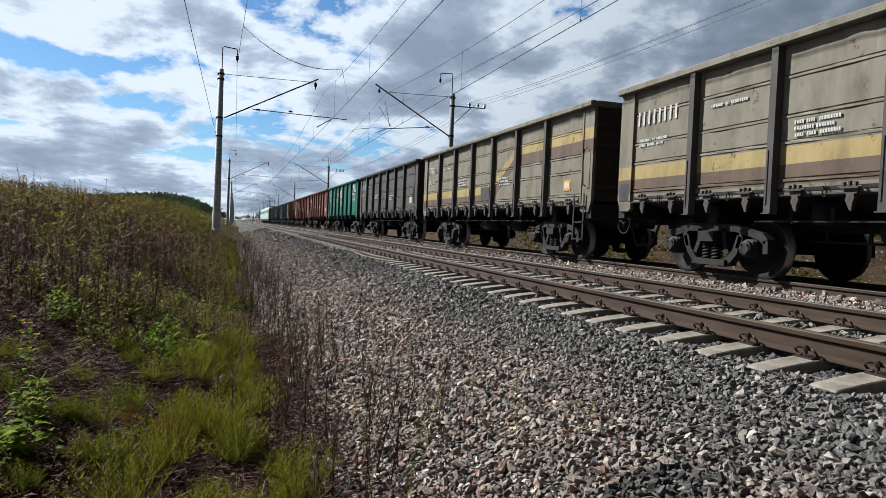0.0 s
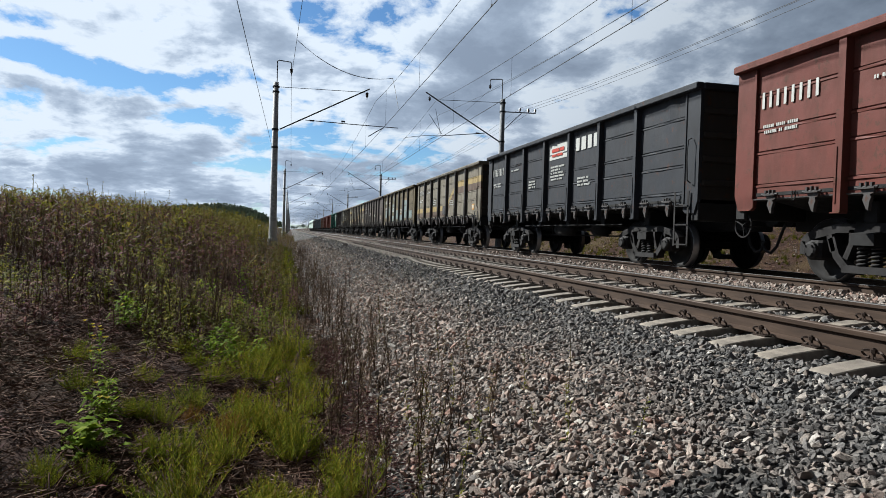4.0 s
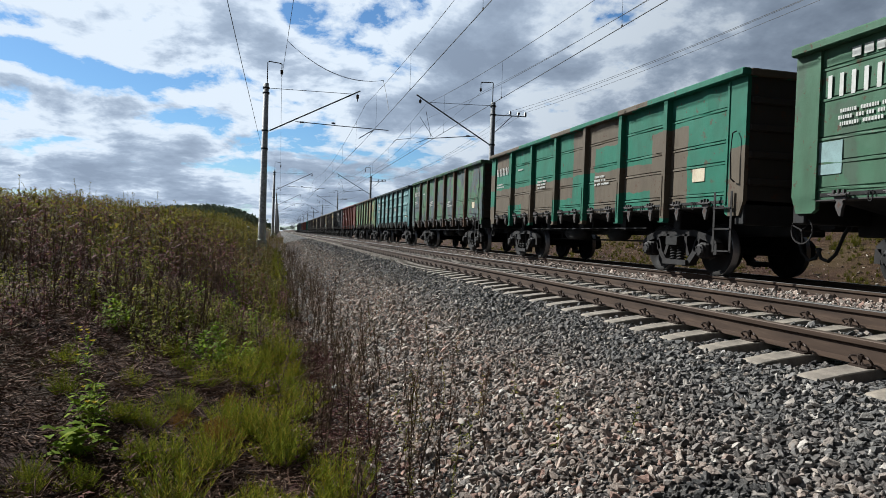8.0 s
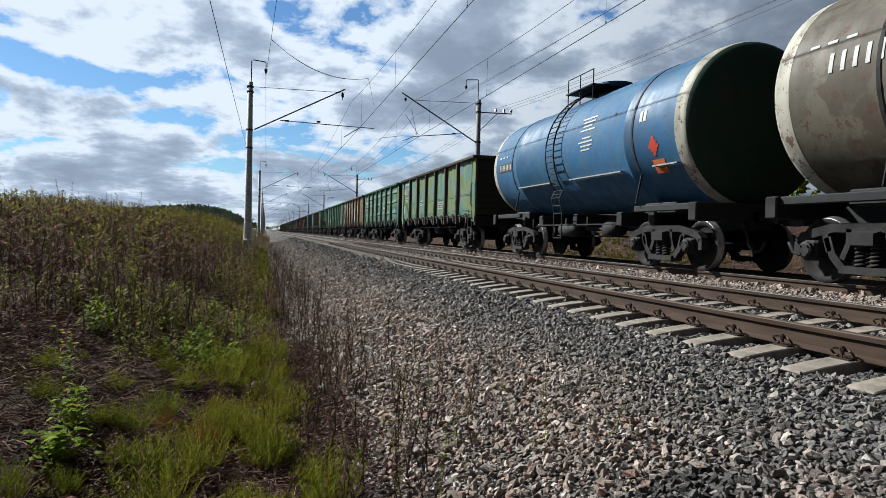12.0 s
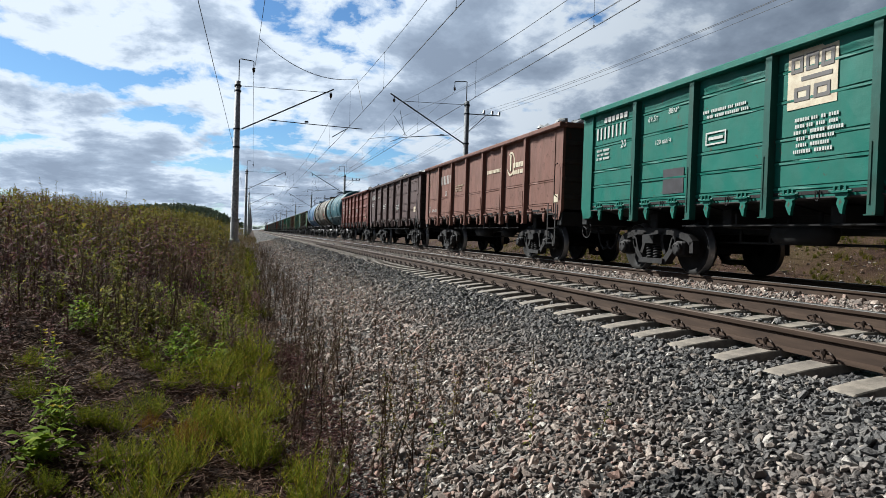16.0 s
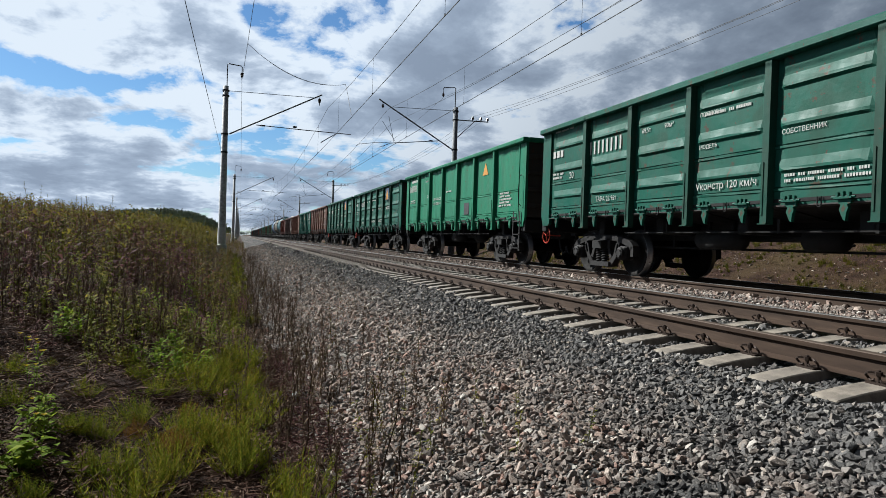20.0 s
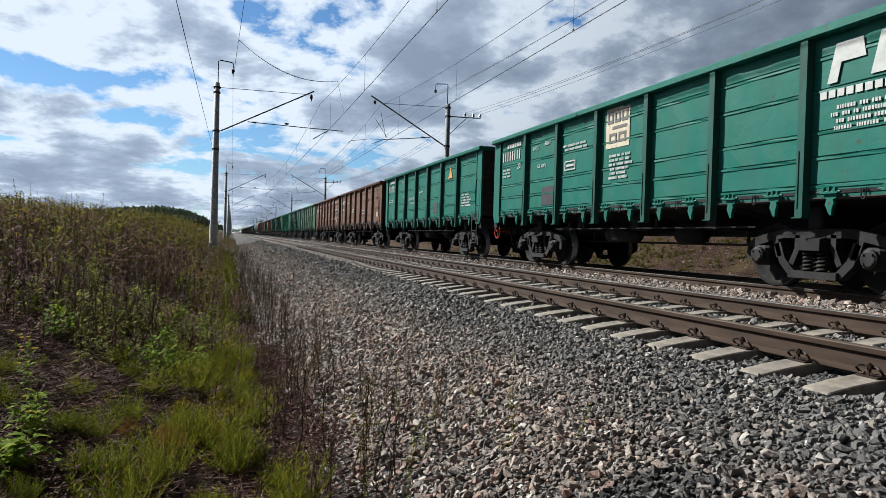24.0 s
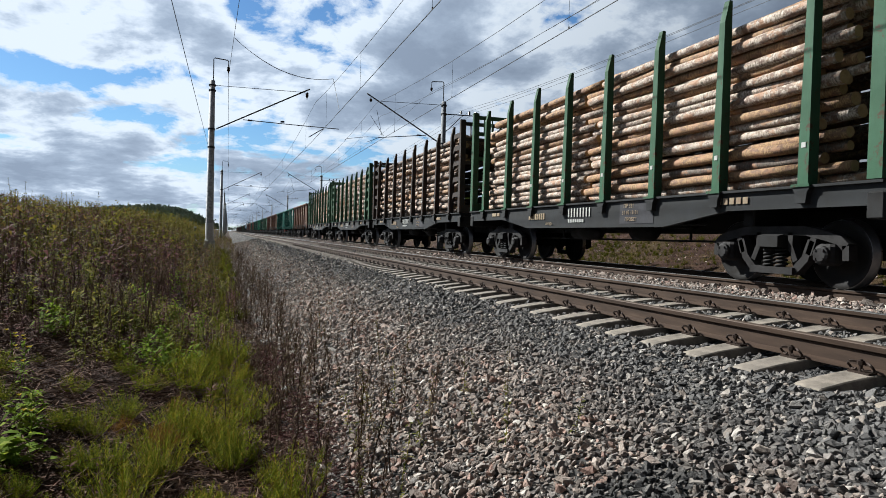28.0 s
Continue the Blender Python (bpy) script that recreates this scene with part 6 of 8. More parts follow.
def marks_jade(t):
    a, b = bay_edges(6)
    bars(t, [(0, 0.11, [0.12] * 6, 0.04)], b - 0.45, 3.28)
    digits(t, b - 0.15, 3.08, 0.26, 8)
    written(t, "20", b - 1.15, 2.55, 0.22)
    small_print(t, b - 0.15, 2.6, 3, 0.5, seed=90)
    a, b = bay_edges(5)
    written(t, "69.5т", b - 0.35, 2.92, 0.15)
    written(t, "88м³", b - 1.0, 2.98, 0.15)
    written(t, "120 км/ч", b - 0.6, 2.45, 0.13)
    block(t, b - 1.2, 1.72, 0.62, 0.46, "greypatch")
    a, b = bay_edges(4)
    small_print(t, b - 0.2, 2.85, 2, 1.2, seed=91)
    tagged(part("emblem", frame_block(Build(), b - 0.55, 2.36, 0.5, 0.22, 0.028, -SIDE - 0.018).box((-SIDE - 0.018, b - 0.55, 2.36), (0.006, 0.36, 0.05)).mesh("emblem"), MAT["letters"], t), kind="stuff")
    a, b = bay_edges(3)
    block(t, b - 0.70, 2.95, 0.85, 0.82, "cream")
    x = -SIDE - 0.016
    for dy, z, w, h in ((-0.26, 3.17, 0.21, 0.24), (0.0, 3.17, 0.21, 0.24), (0.26, 3.17, 0.21, 0.24), (-0.16, 2.74, 0.27, 0.20), (0.18, 2.74, 0.27, 0.20)):
        tagged(part("emblem", frame_block(Build(), b - 0.70 - dy, z, w, h, 0.055, x).mesh("emblem"), MAT["slate"], t), kind="stuff")
    part("paint_stripe", Build().box((x, b - 0.78, 2.95), (0.006, 0.52, 0.06)).mesh("paint_stripe"), MAT["slate"], t)
    small_print(t, b - 0.4, 2.4, 6, 0.8, seed=92)
    a, b = bay_edges(0)
    q = Build()
    y, z = b - 0.30, 3.0
    q.prism([(y, z - 0.25), (y - 0.12, z + 0.25), (y - 0.50, z + 0.25), (y - 0.55, z), (y - 0.2, z), (y - 0.15, z - 0.25)], -SIDE - 0.020, -SIDE - 0.014)
    q.prism([(y - 0.62, z - 0.25), (y - 0.74, z + 0.25), (y - 0.90, z + 0.25), (y - 0.82, z - 0.1), (y - 1.15, z - 0.1), (y - 1.12, z - 0.25)], -SIDE - 0.020, -SIDE - 0.014)
    part("emblem", q.mesh("emblem"), MAT["letters"], t)
    bars(t, [(0, 0.10, [0.10] * 9, 0.03)], b - 0.2, 2.66)
    small_print(t, b - 0.35, 2.45, 4, 1.0, seed=93)


MAT["slate"] = mat_plain("slate_paint", (0.085, 0.08, 0.08), 0.7, 0, 0.4, (0.14, 0.12, 0.09), 9.0)
MAT["bluepatch"] = mat_plain("blue_patch", (0.020, 0.045, 0.095), 0.6, 0, 0.4, (0.01, 0.04, 0.03), 6.0)


def marks_bottle(t):
    a, b = bay_edges(6)
    bars(t, [(0, 0.16, [0.13, 0.13, 0.13], 0.06)], b - 0.1, 3.04)
    written(t, "20", b - 0.95, 2.18, 0.22)
    small_print(t, b - 0.1, 2.5, 2, 0.5, seed=100)
    small_print(t, b - 0.1, 3.40, 1, 1.2, seed=101)
    a, b = bay_edges(5)
    digits(t, b - 0.10, 3.08, 0.28, 8)
    written(t, "ТАРА 23.95т", b - 0.4, 1.57, 0.15)
    a, b = bay_edges(4)
    written(t, "69.5т", b - 0.3, 2.83, 0.13)
    written(t, "90м³", b - 1.0, 2.87, 0.13)
    a, b = bay_edges(3)
    small_print(t, b - 0.15, 2.88, 1, 1.4, seed=103)
    written(t, "ПОСТРОЕН", b - 0.2, 2.93, 0.09)
    written(t, "МОДЕЛЬ", b - 0.2, 2.32, 0.1)
    written(t, "Vконстр 120 км/ч", b - 0.15, 1.80, 0.17)
    a, b = bay_edges(2)
    written(t, "СОБСТВЕННИК", b - 0.2, 2.32, 0.1)
    small_print(t, b - 0.1, 1.98, 2, 1.5, seed=104, h=0.042)
    a, b = bay_edges(1)
    mid = (a + b) / 2
    block(t, mid, 3.0, 0.80, 0.62, "bluepatch", lift=0.060)
    q = Build().prism([(mid + 0.34, 2.72), (mid, 3.28), (mid - 0.34, 2.72), (mid - 0.12, 2.72), (mid, 2.95), (mid + 0.12, 2.72)], -SIDE - 0.070, -SIDE - 0.064)
    part("emblem", q.mesh("emblem"), MAT["orange"], t)
    small_print(t, b - 0.3, 2.5, 2, 1.2, seed=105)


def marks_bright(t):
    a, b = bay_edges(6)
    bars(t, [(0, 0.11, [0.12] * 6, 0.04)], b - 0.45, 3.28)
    digits(t, b - 0.15, 3.05, 0.28, 8)
    small_print(t, b - 0.2, 2.4, 2, 0.8, seed=110)
    a, b = bay_edges(1)
    q = Build().prism([((a + b) / 2 + 0.24, 2.75), ((a + b) / 2, 3.15), ((a + b) / 2 - 0.24, 2.75)], -SIDE - 0.022, -SIDE - 0.016)
    part("emblem", q.mesh("emblem"), MAT["orange"], t)
    a, b = bay_edges(2)
    block(t, (a + b) / 2, 1.75, 0.5, 0.4, "greypatch")
    a, b = bay_edges(0)
    small_print(t, b - 0.3, 2.1, 5, 0.9, seed=111)
    a, b = bay_edges(5)
    written(t, "120 КМ/Ч", b - 0.95, 3.05, 0.10)
    written(t, "20", b - 1.25, 2.38, 0.20)
    a, b = bay_edges(4)
    written(t, "СРОЧНЫЙ ВОЗВРАТ", b - 0.4, 2.22, 0.13)
    written(t, "СТ. ЧЕРЕХА ОКТ", b - 0.45, 2.04, 0.13)
    a, b = bay_edges(3)
    small_print(t, b - 0.3, 2.5, 1, 0.7, seed=112)


MAT["palepatch"] = mat_plain("pale_patch", (0.1584, 0.2376, 0.2376), 0.7, 0, 0.4, (0.066, 0.066, 0.0528), 5.0)


def marks_tank(number, band, hazard):
    def draw(t, curved):
        if band:
            curved(4.0, 2.72, 1.15, 0.27, "darkletters")
        for k in range(8):
            curved(4.45 - k * 0.128 if band else 4.15 - k * 0.19, 2.72 if band else 3.0, 0.05 if band else 0.065, 0.17 if band else 0.27, "letters", "painted_digit")
        for k in range(9):
            if k != 4:
                curved(-1.35 - (k % 2) * 0.04, 3.42 - k * 0.095, 0.72 - 0.14 * (k % 3), 0.035, "letters")
        for k in range(2):
            curved(-3.72 - k * 0.14, 3.05, 0.10, 0.22, "letters")
        for k in range(3):
            curved(4.5 - k * 0.3, 3.05 if band else 3.3, 0.16, 0.045, "letters")
        if hazard:
            for k, w in enumerate((0.10, 0.22, 0.34, 0.22, 0.10)):
                curved(-4.15, 2.26 + k * 0.075, w, 0.075, "redpaint", "hazard_plate")
            curved(-4.2, 2.02, 0.40, 0.26, "hazard", "hazard_plate")
    return draw


MAT["hazard"] = mat_plain("hazard_orange", (0.42, 0.10, 0.03), 0.6, 0, 0.3)


def marks_timber(t):
    x = -1.36 - 0.05
    bars(t, [(0, 0.15, [0.08] * 8, 0.035)], 2.7, 1.22, mat="fadedcream", x=x)
    bars(t, [(0, 0.20, [0.045] * 8, 0.085), (0.25, 0.07, [0.05] * 9, 0.03)], 0.62, 1.30, mat="letters", x=x)
    bars(t, [(0, 0.10, [0.10] * 5, 0.04)], -4.2, 1.30, mat="fadedcream", x=x)
    bars(t, [(0, 0.09, [0.3, 0.2], 0.05)], 5.2, 1.30, mat="fadedcream", x=x)
    part("paint_patch", Build().box((x - 0.004, -2.0, 1.15), (0.006, 1.1, 0.44)).mesh("paint_patch"), MAT["greypatch"], t)
    written(t, "ПР 321", -1.6, 1.24, 0.11, mat="fadedcream", x=x)
    written(t, "31 05 18-21", -1.55, 1.11, 0.11, mat="fadedcream", x=x)
    written(t, "ПРОБЕГ", -1.65, 0.98, 0.10, mat="fadedcream", x=x)
    written(t, "АРЕНДА", 1.75, 0.93, 0.09, mat="fadedcream", x=x)


STYLE = {"jade": "five", "maroon": "five", "brown": "five", "green": "five", "brick": "two", "bright": "two", "lime": "two", "fadedgreen": "two", "ochre": "two", "mossy": "two"}


def G(paint, label, marks=marks_plain, **more):
    more["style"] = "ribs" if more.pop("ribs", False) else STYLE.get(paint, "four")
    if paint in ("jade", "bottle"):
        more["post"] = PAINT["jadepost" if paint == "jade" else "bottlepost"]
    if paint == "fadedgreen":
        more["post"] = PAINT["rustpost"]
    if paint in ("beige", "patched", "greybrown"):
        more["post"] = PAINT["darkgrey"]
    if paint not in ("jade", "bottle", "bright", "palegreen", "brick", "maroon"):
        more["hinge"] = PAINT["darkgrey"]
    if paint in ("lime", "mossy"):
        more["trim"] = PAINT["grimepost"]
    if paint == "ochre":
        more["trim"] = PAINT["rustpost"]
    if paint == "sky":
        more["trim"] = PAINT["tealpost"]
    return dict(kind="gondola", paint=PAINT[paint], label=label, marks=marks, **more)


RED_WHEEL = dict(wheel=MAT["redpaint"])
ORDER = {
    -10: G("darkgrey", "dark grey open freight wagon"), -9: G("bluegrey", "blue-grey open freight wagon"), -8: G("bluegrey", "blue-grey open freight wagon"),
    -7: G("bluegrey", "blue-grey open freight wagon"), -6: G("brown", "brown open freight wagon"), -5: G("red", "dull red open freight wagon"),
    -4: G("red", "dull red open freight wagon"), -3: G("jade", "clean green open freight wagon", marks_jade), -2: G("darkgrey", "dark grey open freight wagon with small markings"),
    -1: G("beige", "dusty beige open wagon with yellow and brown stripes", marks_beige), 0: G("beige", "dusty beige open wagon with yellow and brown stripes", marks_beige),
    1: G("greybrown", "plain grey-brown open freight wagon"), 2: G("patched", "olive-beige open wagon with pale blue paint patches", marks_patched),
    3: G("beige", "dusty beige open wagon with yellow and brown stripes", marks_beige), 4: G("black", "blue-black open wagon with white lettering", marks_black),
    5: G("red", "dull red open freight wagon"), 6: G("mossy", "rusty yellow-green open wagon with scrawled paint", marks_graffiti),
    7: G("sky", "pale blue open wagon with pressed ribs", marks_plain, ribs=True), 8: G("fadedgreen", "faded dull green open wagon", marks_green),
    9: G("quilt", "open wagon in patches of green and brown", marks_green), 10: G("green", "green open wagon with large white number", marks_large),
    11: G("ochre", "very rusty ochre wagon with cream letters", marks_ochre), 12: G("mint", "worn light green wagon with pressed ribs", marks_green, ribs=True),
    13: G("lime", "yellow-green wagon with blotches of blue-green", marks_large),
    14: dict(kind="tank", paint=PAINT["tankblue"], ring=PAINT["tankring"], end=PAINT["tankend"], label="blue tank wagon with white end rims", marks=marks_tank(1, True, True), frame=MAT["flat"]),
    15: dict(kind="tank", paint=PAINT["tankbrown"], ring=PAINT["tankring"], label="brown rusty tank wagon with peeling paint", marks=marks_tank(2, False, True), frame=MAT["flat"]),
    16: dict(kind="tank", paint=PAINT["tankteal"], ring=PAINT["tankteal"], label="dusty teal tank wagon", marks=marks_tank(3, False, False), frame=MAT["flat"]),
    17: G("red", "dull red open wagon with pressed ribs", marks_plain, ribs=True), 18: G("maroon", "dark maroon open wagon loaded with scrap", marks_plain),
    19: G("brick", "brick-brown open wagon with a cream ring emblem", marks_brick), 20: G("jade", "clean green open wagon with a cream emblem panel", marks_jade),
    21: G("rustred", "rusty red-brown ribbed wagon with a faded crest", marks_crest, ribs=True), 22: G("bottle", "dark green ribbed wagon with an orange emblem", marks_bottle, ribs=True, **RED_WHEEL),
    23: G("bottle", "dark green ribbed wagon with an orange emblem", marks_bottle, ribs=True, **RED_WHEEL), 24: G("bright", "bright green open wagon with an orange triangle", marks_bright),
    25: G("bottle", "dark green ribbed wagon with an orange emblem", marks_bottle, ribs=True, **RED_WHEEL), 26: G("palegreen", "chalky pale green ribbed wagon", marks_large, ribs=True),
    27: G("rustred", "rusty red-brown ribbed wagon", marks_plain, ribs=True), 28: G("brown", "warm brown open freight wagon", marks_plain),
    29: G("jade", "clean green open freight wagon", marks_bright), 30: G("jade", "clean green open wagon with a cream emblem panel", marks_jade, **RED_WHEEL),
    31: G("brown", "warm brown open wagon with a cream ring emblem", marks_lender),
    32: dict(kind="timber", paint=PAINT["stake"], label="flat wagon stacked with logs between green stakes", marks=marks_timber), 33: dict(kind="timber", paint=PAINT["stake"], label="flat wagon stacked with logs between green stakes", marks=marks_timber),
    34: dict(kind="timber", paint=PAINT["stakebrown"], label="flat wagon stacked with logs between brown stakes", marks=marks_timber), 35: dict(kind="timber", ladder=False, paint=PAINT["stake"], label="flat wagon stacked with logs between green stakes", marks=marks_timber),
}


def slot_front(k):
    """How far behind the front of wagon 0 the front of wagon k lies."""
    tanks, logs = min(max(k - 14, 0), 3), max(k - 32, 0)
    return PITCH * k + (TANK - PITCH) * tanks + (TIMBER - PITCH) * logs


TRAIN = []
# wagons that hang back from their even places
SLACK = {14: 0.62, 15: 0.62, 16: 0.45, 17: 0.15, 32: 0.18, 33: 0.18, 34: 0.18, 35: 0.18}


def make_train():
    for k, spec in ORDER.items():
        if spec["kind"] == "gondola":
            t, half = gondola(spec, k >= -2), HALF
        elif spec["kind"] == "tank":
            t, half = tank_wagon(spec), (TANK - 1.06) / 2
        else:
            t, half = timber_wagon(spec, k), (TIMBER - 1.0) / 2
        if k == 17:
            heap(t, -6.2, -4.4, 6, 0.40, PAINT["scrap"], 12)
        if k == 18:
            heap(t, -5, 6.3, 5, 0.26, PAINT["tin"], 30)
            heap(t, -6.4, -5.4, 8, 0.42, MAT["white"], 7)
            heap(t, -2.0, -0.4, 12, 0.34, MAT["white"], 6)
        if k == 19:
            heap(t, -6.4, -2.5, 8, 0.34, PAINT["tin"], 18)
            heap(t, -2.5, 4.0, 9, 0.20, PAINT["scrap"], 16)
        if k == 21:
            heap(t, -5.8, -2.5, 3, 0.36, PAINT["tin"], 18)
        TRAIN.append((t, slot_front(k) + half + SLACK.get(k, 0.0)))
    for n, u in enumerate(locomotive(0)):
        TRAIN.append((u, slot_front(-10) - 1.0 - 8.3 - 16.8 * n))


make_train()


# ---- plants ----
RNG = np.random.default_rng(7)


def blade(rng, h, w, lean):
    a = rng.uniform(0, 2 * math.pi)
    d = np.array([math.cos(a), math.sin(a), 0.0])
    s = np.array([-d[1], d[0], 0.0]) * w / 2
    k = lean * h
    p0, p1, p2 = np.zeros(3), d * k * 0.35 + [0, 0, h * 0.6], d * k + [0, 0, h * (1 - 0.25 * abs(lean))]
    return np.array([p0 - s, p0 + s, p1 - s * 0.75, p1 + s * 0.75, p2]), np.array([[0, 1, 3], [0, 3, 2], [2, 3, 4]])


def gather(pieces):
    V, T, k = [], [], 0
    for v, t in pieces:
        V.append(v)
        T.append(t + k)
        k += len(v)
    return np.concatenate(V), np.concatenate(T)


def tuft(rng, n, h, spread, w=0.005):
    out = []
    for _ in range(n):
        v, t = blade(rng, h * rng.uniform(0.45, 1.0), w * rng.uniform(0.7, 1.3), rng.uniform(0.05, 0.75))
        r, a = spread * math.sqrt(rng.uniform(0, 1)), rng.uniform(0, 2 * math.pi)
        out.append((v + [r * math.cos(a), r * math.sin(a), 0], t))
    return gather(out)


def rod(p, q, r0, r1):
    p, q = np.array(p, float), np.array(q, float)
    d = (q - p) / max(1e-6, np.linalg.norm(q - p))
    s = np.cross(d, [0.3, 0.9, 0.1])
    s /= np.linalg.norm(s)
    u = np.cross(d, s)
    ring = lambda c, r: [c + r * (math.cos(a) * s + math.sin(a) * u) for a in (0, 2.094, 4.189)]
    return np.array(ring(p, r0) + ring(q, r1)), np.array([[0, 1, 4], [0, 4, 3], [1, 2, 5], [1, 5, 4], [2, 0, 3], [2, 3, 5]])


def leaf(at, way, length, width, droop):
    at, way = np.array(at, float), np.array(way, float)
    side = np.cross(way, [0, 0, 1])
    side /= max(1e-6, np.linalg.norm(side))
    mid = at + way * length * 0.5 + [0, 0, length * 0.06]
    tip = at + way * length - np.array([0, 0, length * droop])
    return np.array([at, mid + side * width / 2, mid - side * width / 2, tip]), np.array([[0, 1, 2], [1, 3, 2]])


def weed(rng, h, leaves, size, stalk=0.004):
    out, x, y = [], 0.0, 0.0
    pts = [(0, 0, 0)]
    for i in range(1, 4):
        x, y = x + rng.uniform(-0.05, 0.05) * h, y + rng.uniform(-0.05, 0.05) * h
        pts.append((x, y, h * i / 3))
    for p, q in zip(pts, pts[1:]):
        out.append(rod(p, q, stalk, stalk * 0.7))
    for i in range(leaves):
        u = rng.uniform(0.08, 1.0)
        j = min(2, int(u * 3))
        p = np.array(pts[j]) + (np.array(pts[j + 1]) - np.array(pts[j])) * (u * 3 - j)
        a = rng.uniform(0, 2 * math.pi)
        way = np.array([math.cos(a), math.sin(a), rng.uniform(-0.1, 0.7)])
        out.append(leaf(p, way / np.linalg.norm(way), size * rng.uniform(0.5, 1.2) * (1.15 - 0.5 * u), size * rng.uniform(0.16, 0.32), rng.uniform(-0.1, 0.5)))
    return gather(out)


def stalk(rng, h, twigs=15):
    """A dead weed: a crooked stem with side twigs and curled scraps of leaf."""
    out = []
    h *= rng.uniform(0.6, 1.15)
    pts = [np.zeros(3)]
    for k in range(1, 4):
        pts.append(pts[-1] + np.array([rng.uniform(-0.06, 0.06) * h, rng.uniform(-0.06, 0.06) * h, h / 3]))
    for k in range(3):
        out.append(rod(pts[k], pts[k + 1], 0.0056 - 0.0013 * k, 0.0045 - 0.0013 * k))
    for _ in range(twigs):
        u = rng.uniform(0.12, 0.99) * 3
        k = int(u)
        a = rng.uniform(0, 2 * math.pi)
        p = pts[k] + (pts[k + 1] - pts[k]) * (u - k)
        q = p + np.array([math.cos(a) * 0.5, math.sin(a) * 0.5, 0.85]) * h * rng.uniform(0.05, 0.16)
        out.append(rod(p, q, 0.0022, 0.0014))
        for _ in range(3):
            d = rng.uniform(-1, 1, 3)
            out.append(leaf(q - (q - p) * rng.uniform(0, 1.0), d / np.linalg.norm(d), rng.uniform(0.02, 0.05), rng.uniform(0.007, 0.014), 0.3))
    return gather(out)


def plant(name, label, kinds, places, mat, lo, hi, category="plants"):
    n = len(places)
    V, T = scatter(kinds, places, RNG.uniform(lo, hi, n), RNG.uniform(0, 6.283, n), RNG.normal(0, 0.08, (n, 2)), RNG)
    return soup(name, V, T, mat, None, label, category)


def spread(n, x0, x1, y0, y1, keep=None):
    x, y = RNG.uniform(x0, x1, n), RNG.uniform(y0, y1, n)
    if keep is not None:
        ok = keep(x, y)
        x, y = x[ok], y[ok]
    return np.stack([x, y, ground_z(x, y) - 0.01], 1)


def clumps(centres, n, radius):
    out = []
    for cx, cy, k in centres:
        m = int(n * k)
        r, a = radius * math.sqrt(k) * np.sqrt(RNG.uniform(0, 1, m)), RNG.uniform(0, 6.283, m)
        out.append(np.stack([cx + r * np.cos(a), cy + r * np.sin(a)], 1))
    p = np.concatenate(out)
    return np.stack([p[:, 0], p[:, 1], ground_z(p[:, 0], p[:, 1]) - 0.01], 1)


def edge(x, y):
    """Left of the foot of the stone bed, with a ragged border."""
    return x < -3.52 + 0.12 * np.sin(y * 2.1) + 0.08 * np.sin(y * 5.3)


def horsetail(rng, stems, h, radius):
    """A soft domed clump of upright stems with whorls of fine needles."""
    out = []
    lean = rng.uniform(-0.25, 0.25, 2)
    for _ in range(stems):
        q = math.sqrt(rng.uniform(0, 1))
        r, a = radius * q, rng.uniform(0, 6.283)
        foot = np.array([r * math.cos(a), r * math.sin(a), 0.0])
        k = h * rng.uniform(0.7, 1.0) * (1.0 - 0.6 * q * q)
        top = foot + np.array([lean[0] * k + foot[0] * 1.7, lean[1] * k + foot[1] * 1.7, k])
        out.append(rod(foot, top, 0.0018, 0.0009))
        for u in np.arange(0.10, 0.98, 0.10):
            p = foot + (top - foot) * u
            for _ in range(5):
                b = rng.uniform(0, 6.283)
                s = 0.066 * (1.15 - 0.7 * u) * rng.uniform(0.7, 1.3)
                q2 = p + np.array([math.cos(b) * 0.68, math.sin(b) * 0.68, 0.72]) * s
                w = np.array([-math.sin(b), math.cos(b), 0.0]) * 0.0012
                out.append((np.array([p - w, p + w, q2]), np.array([[0, 1, 2]])))
    return gather(out)


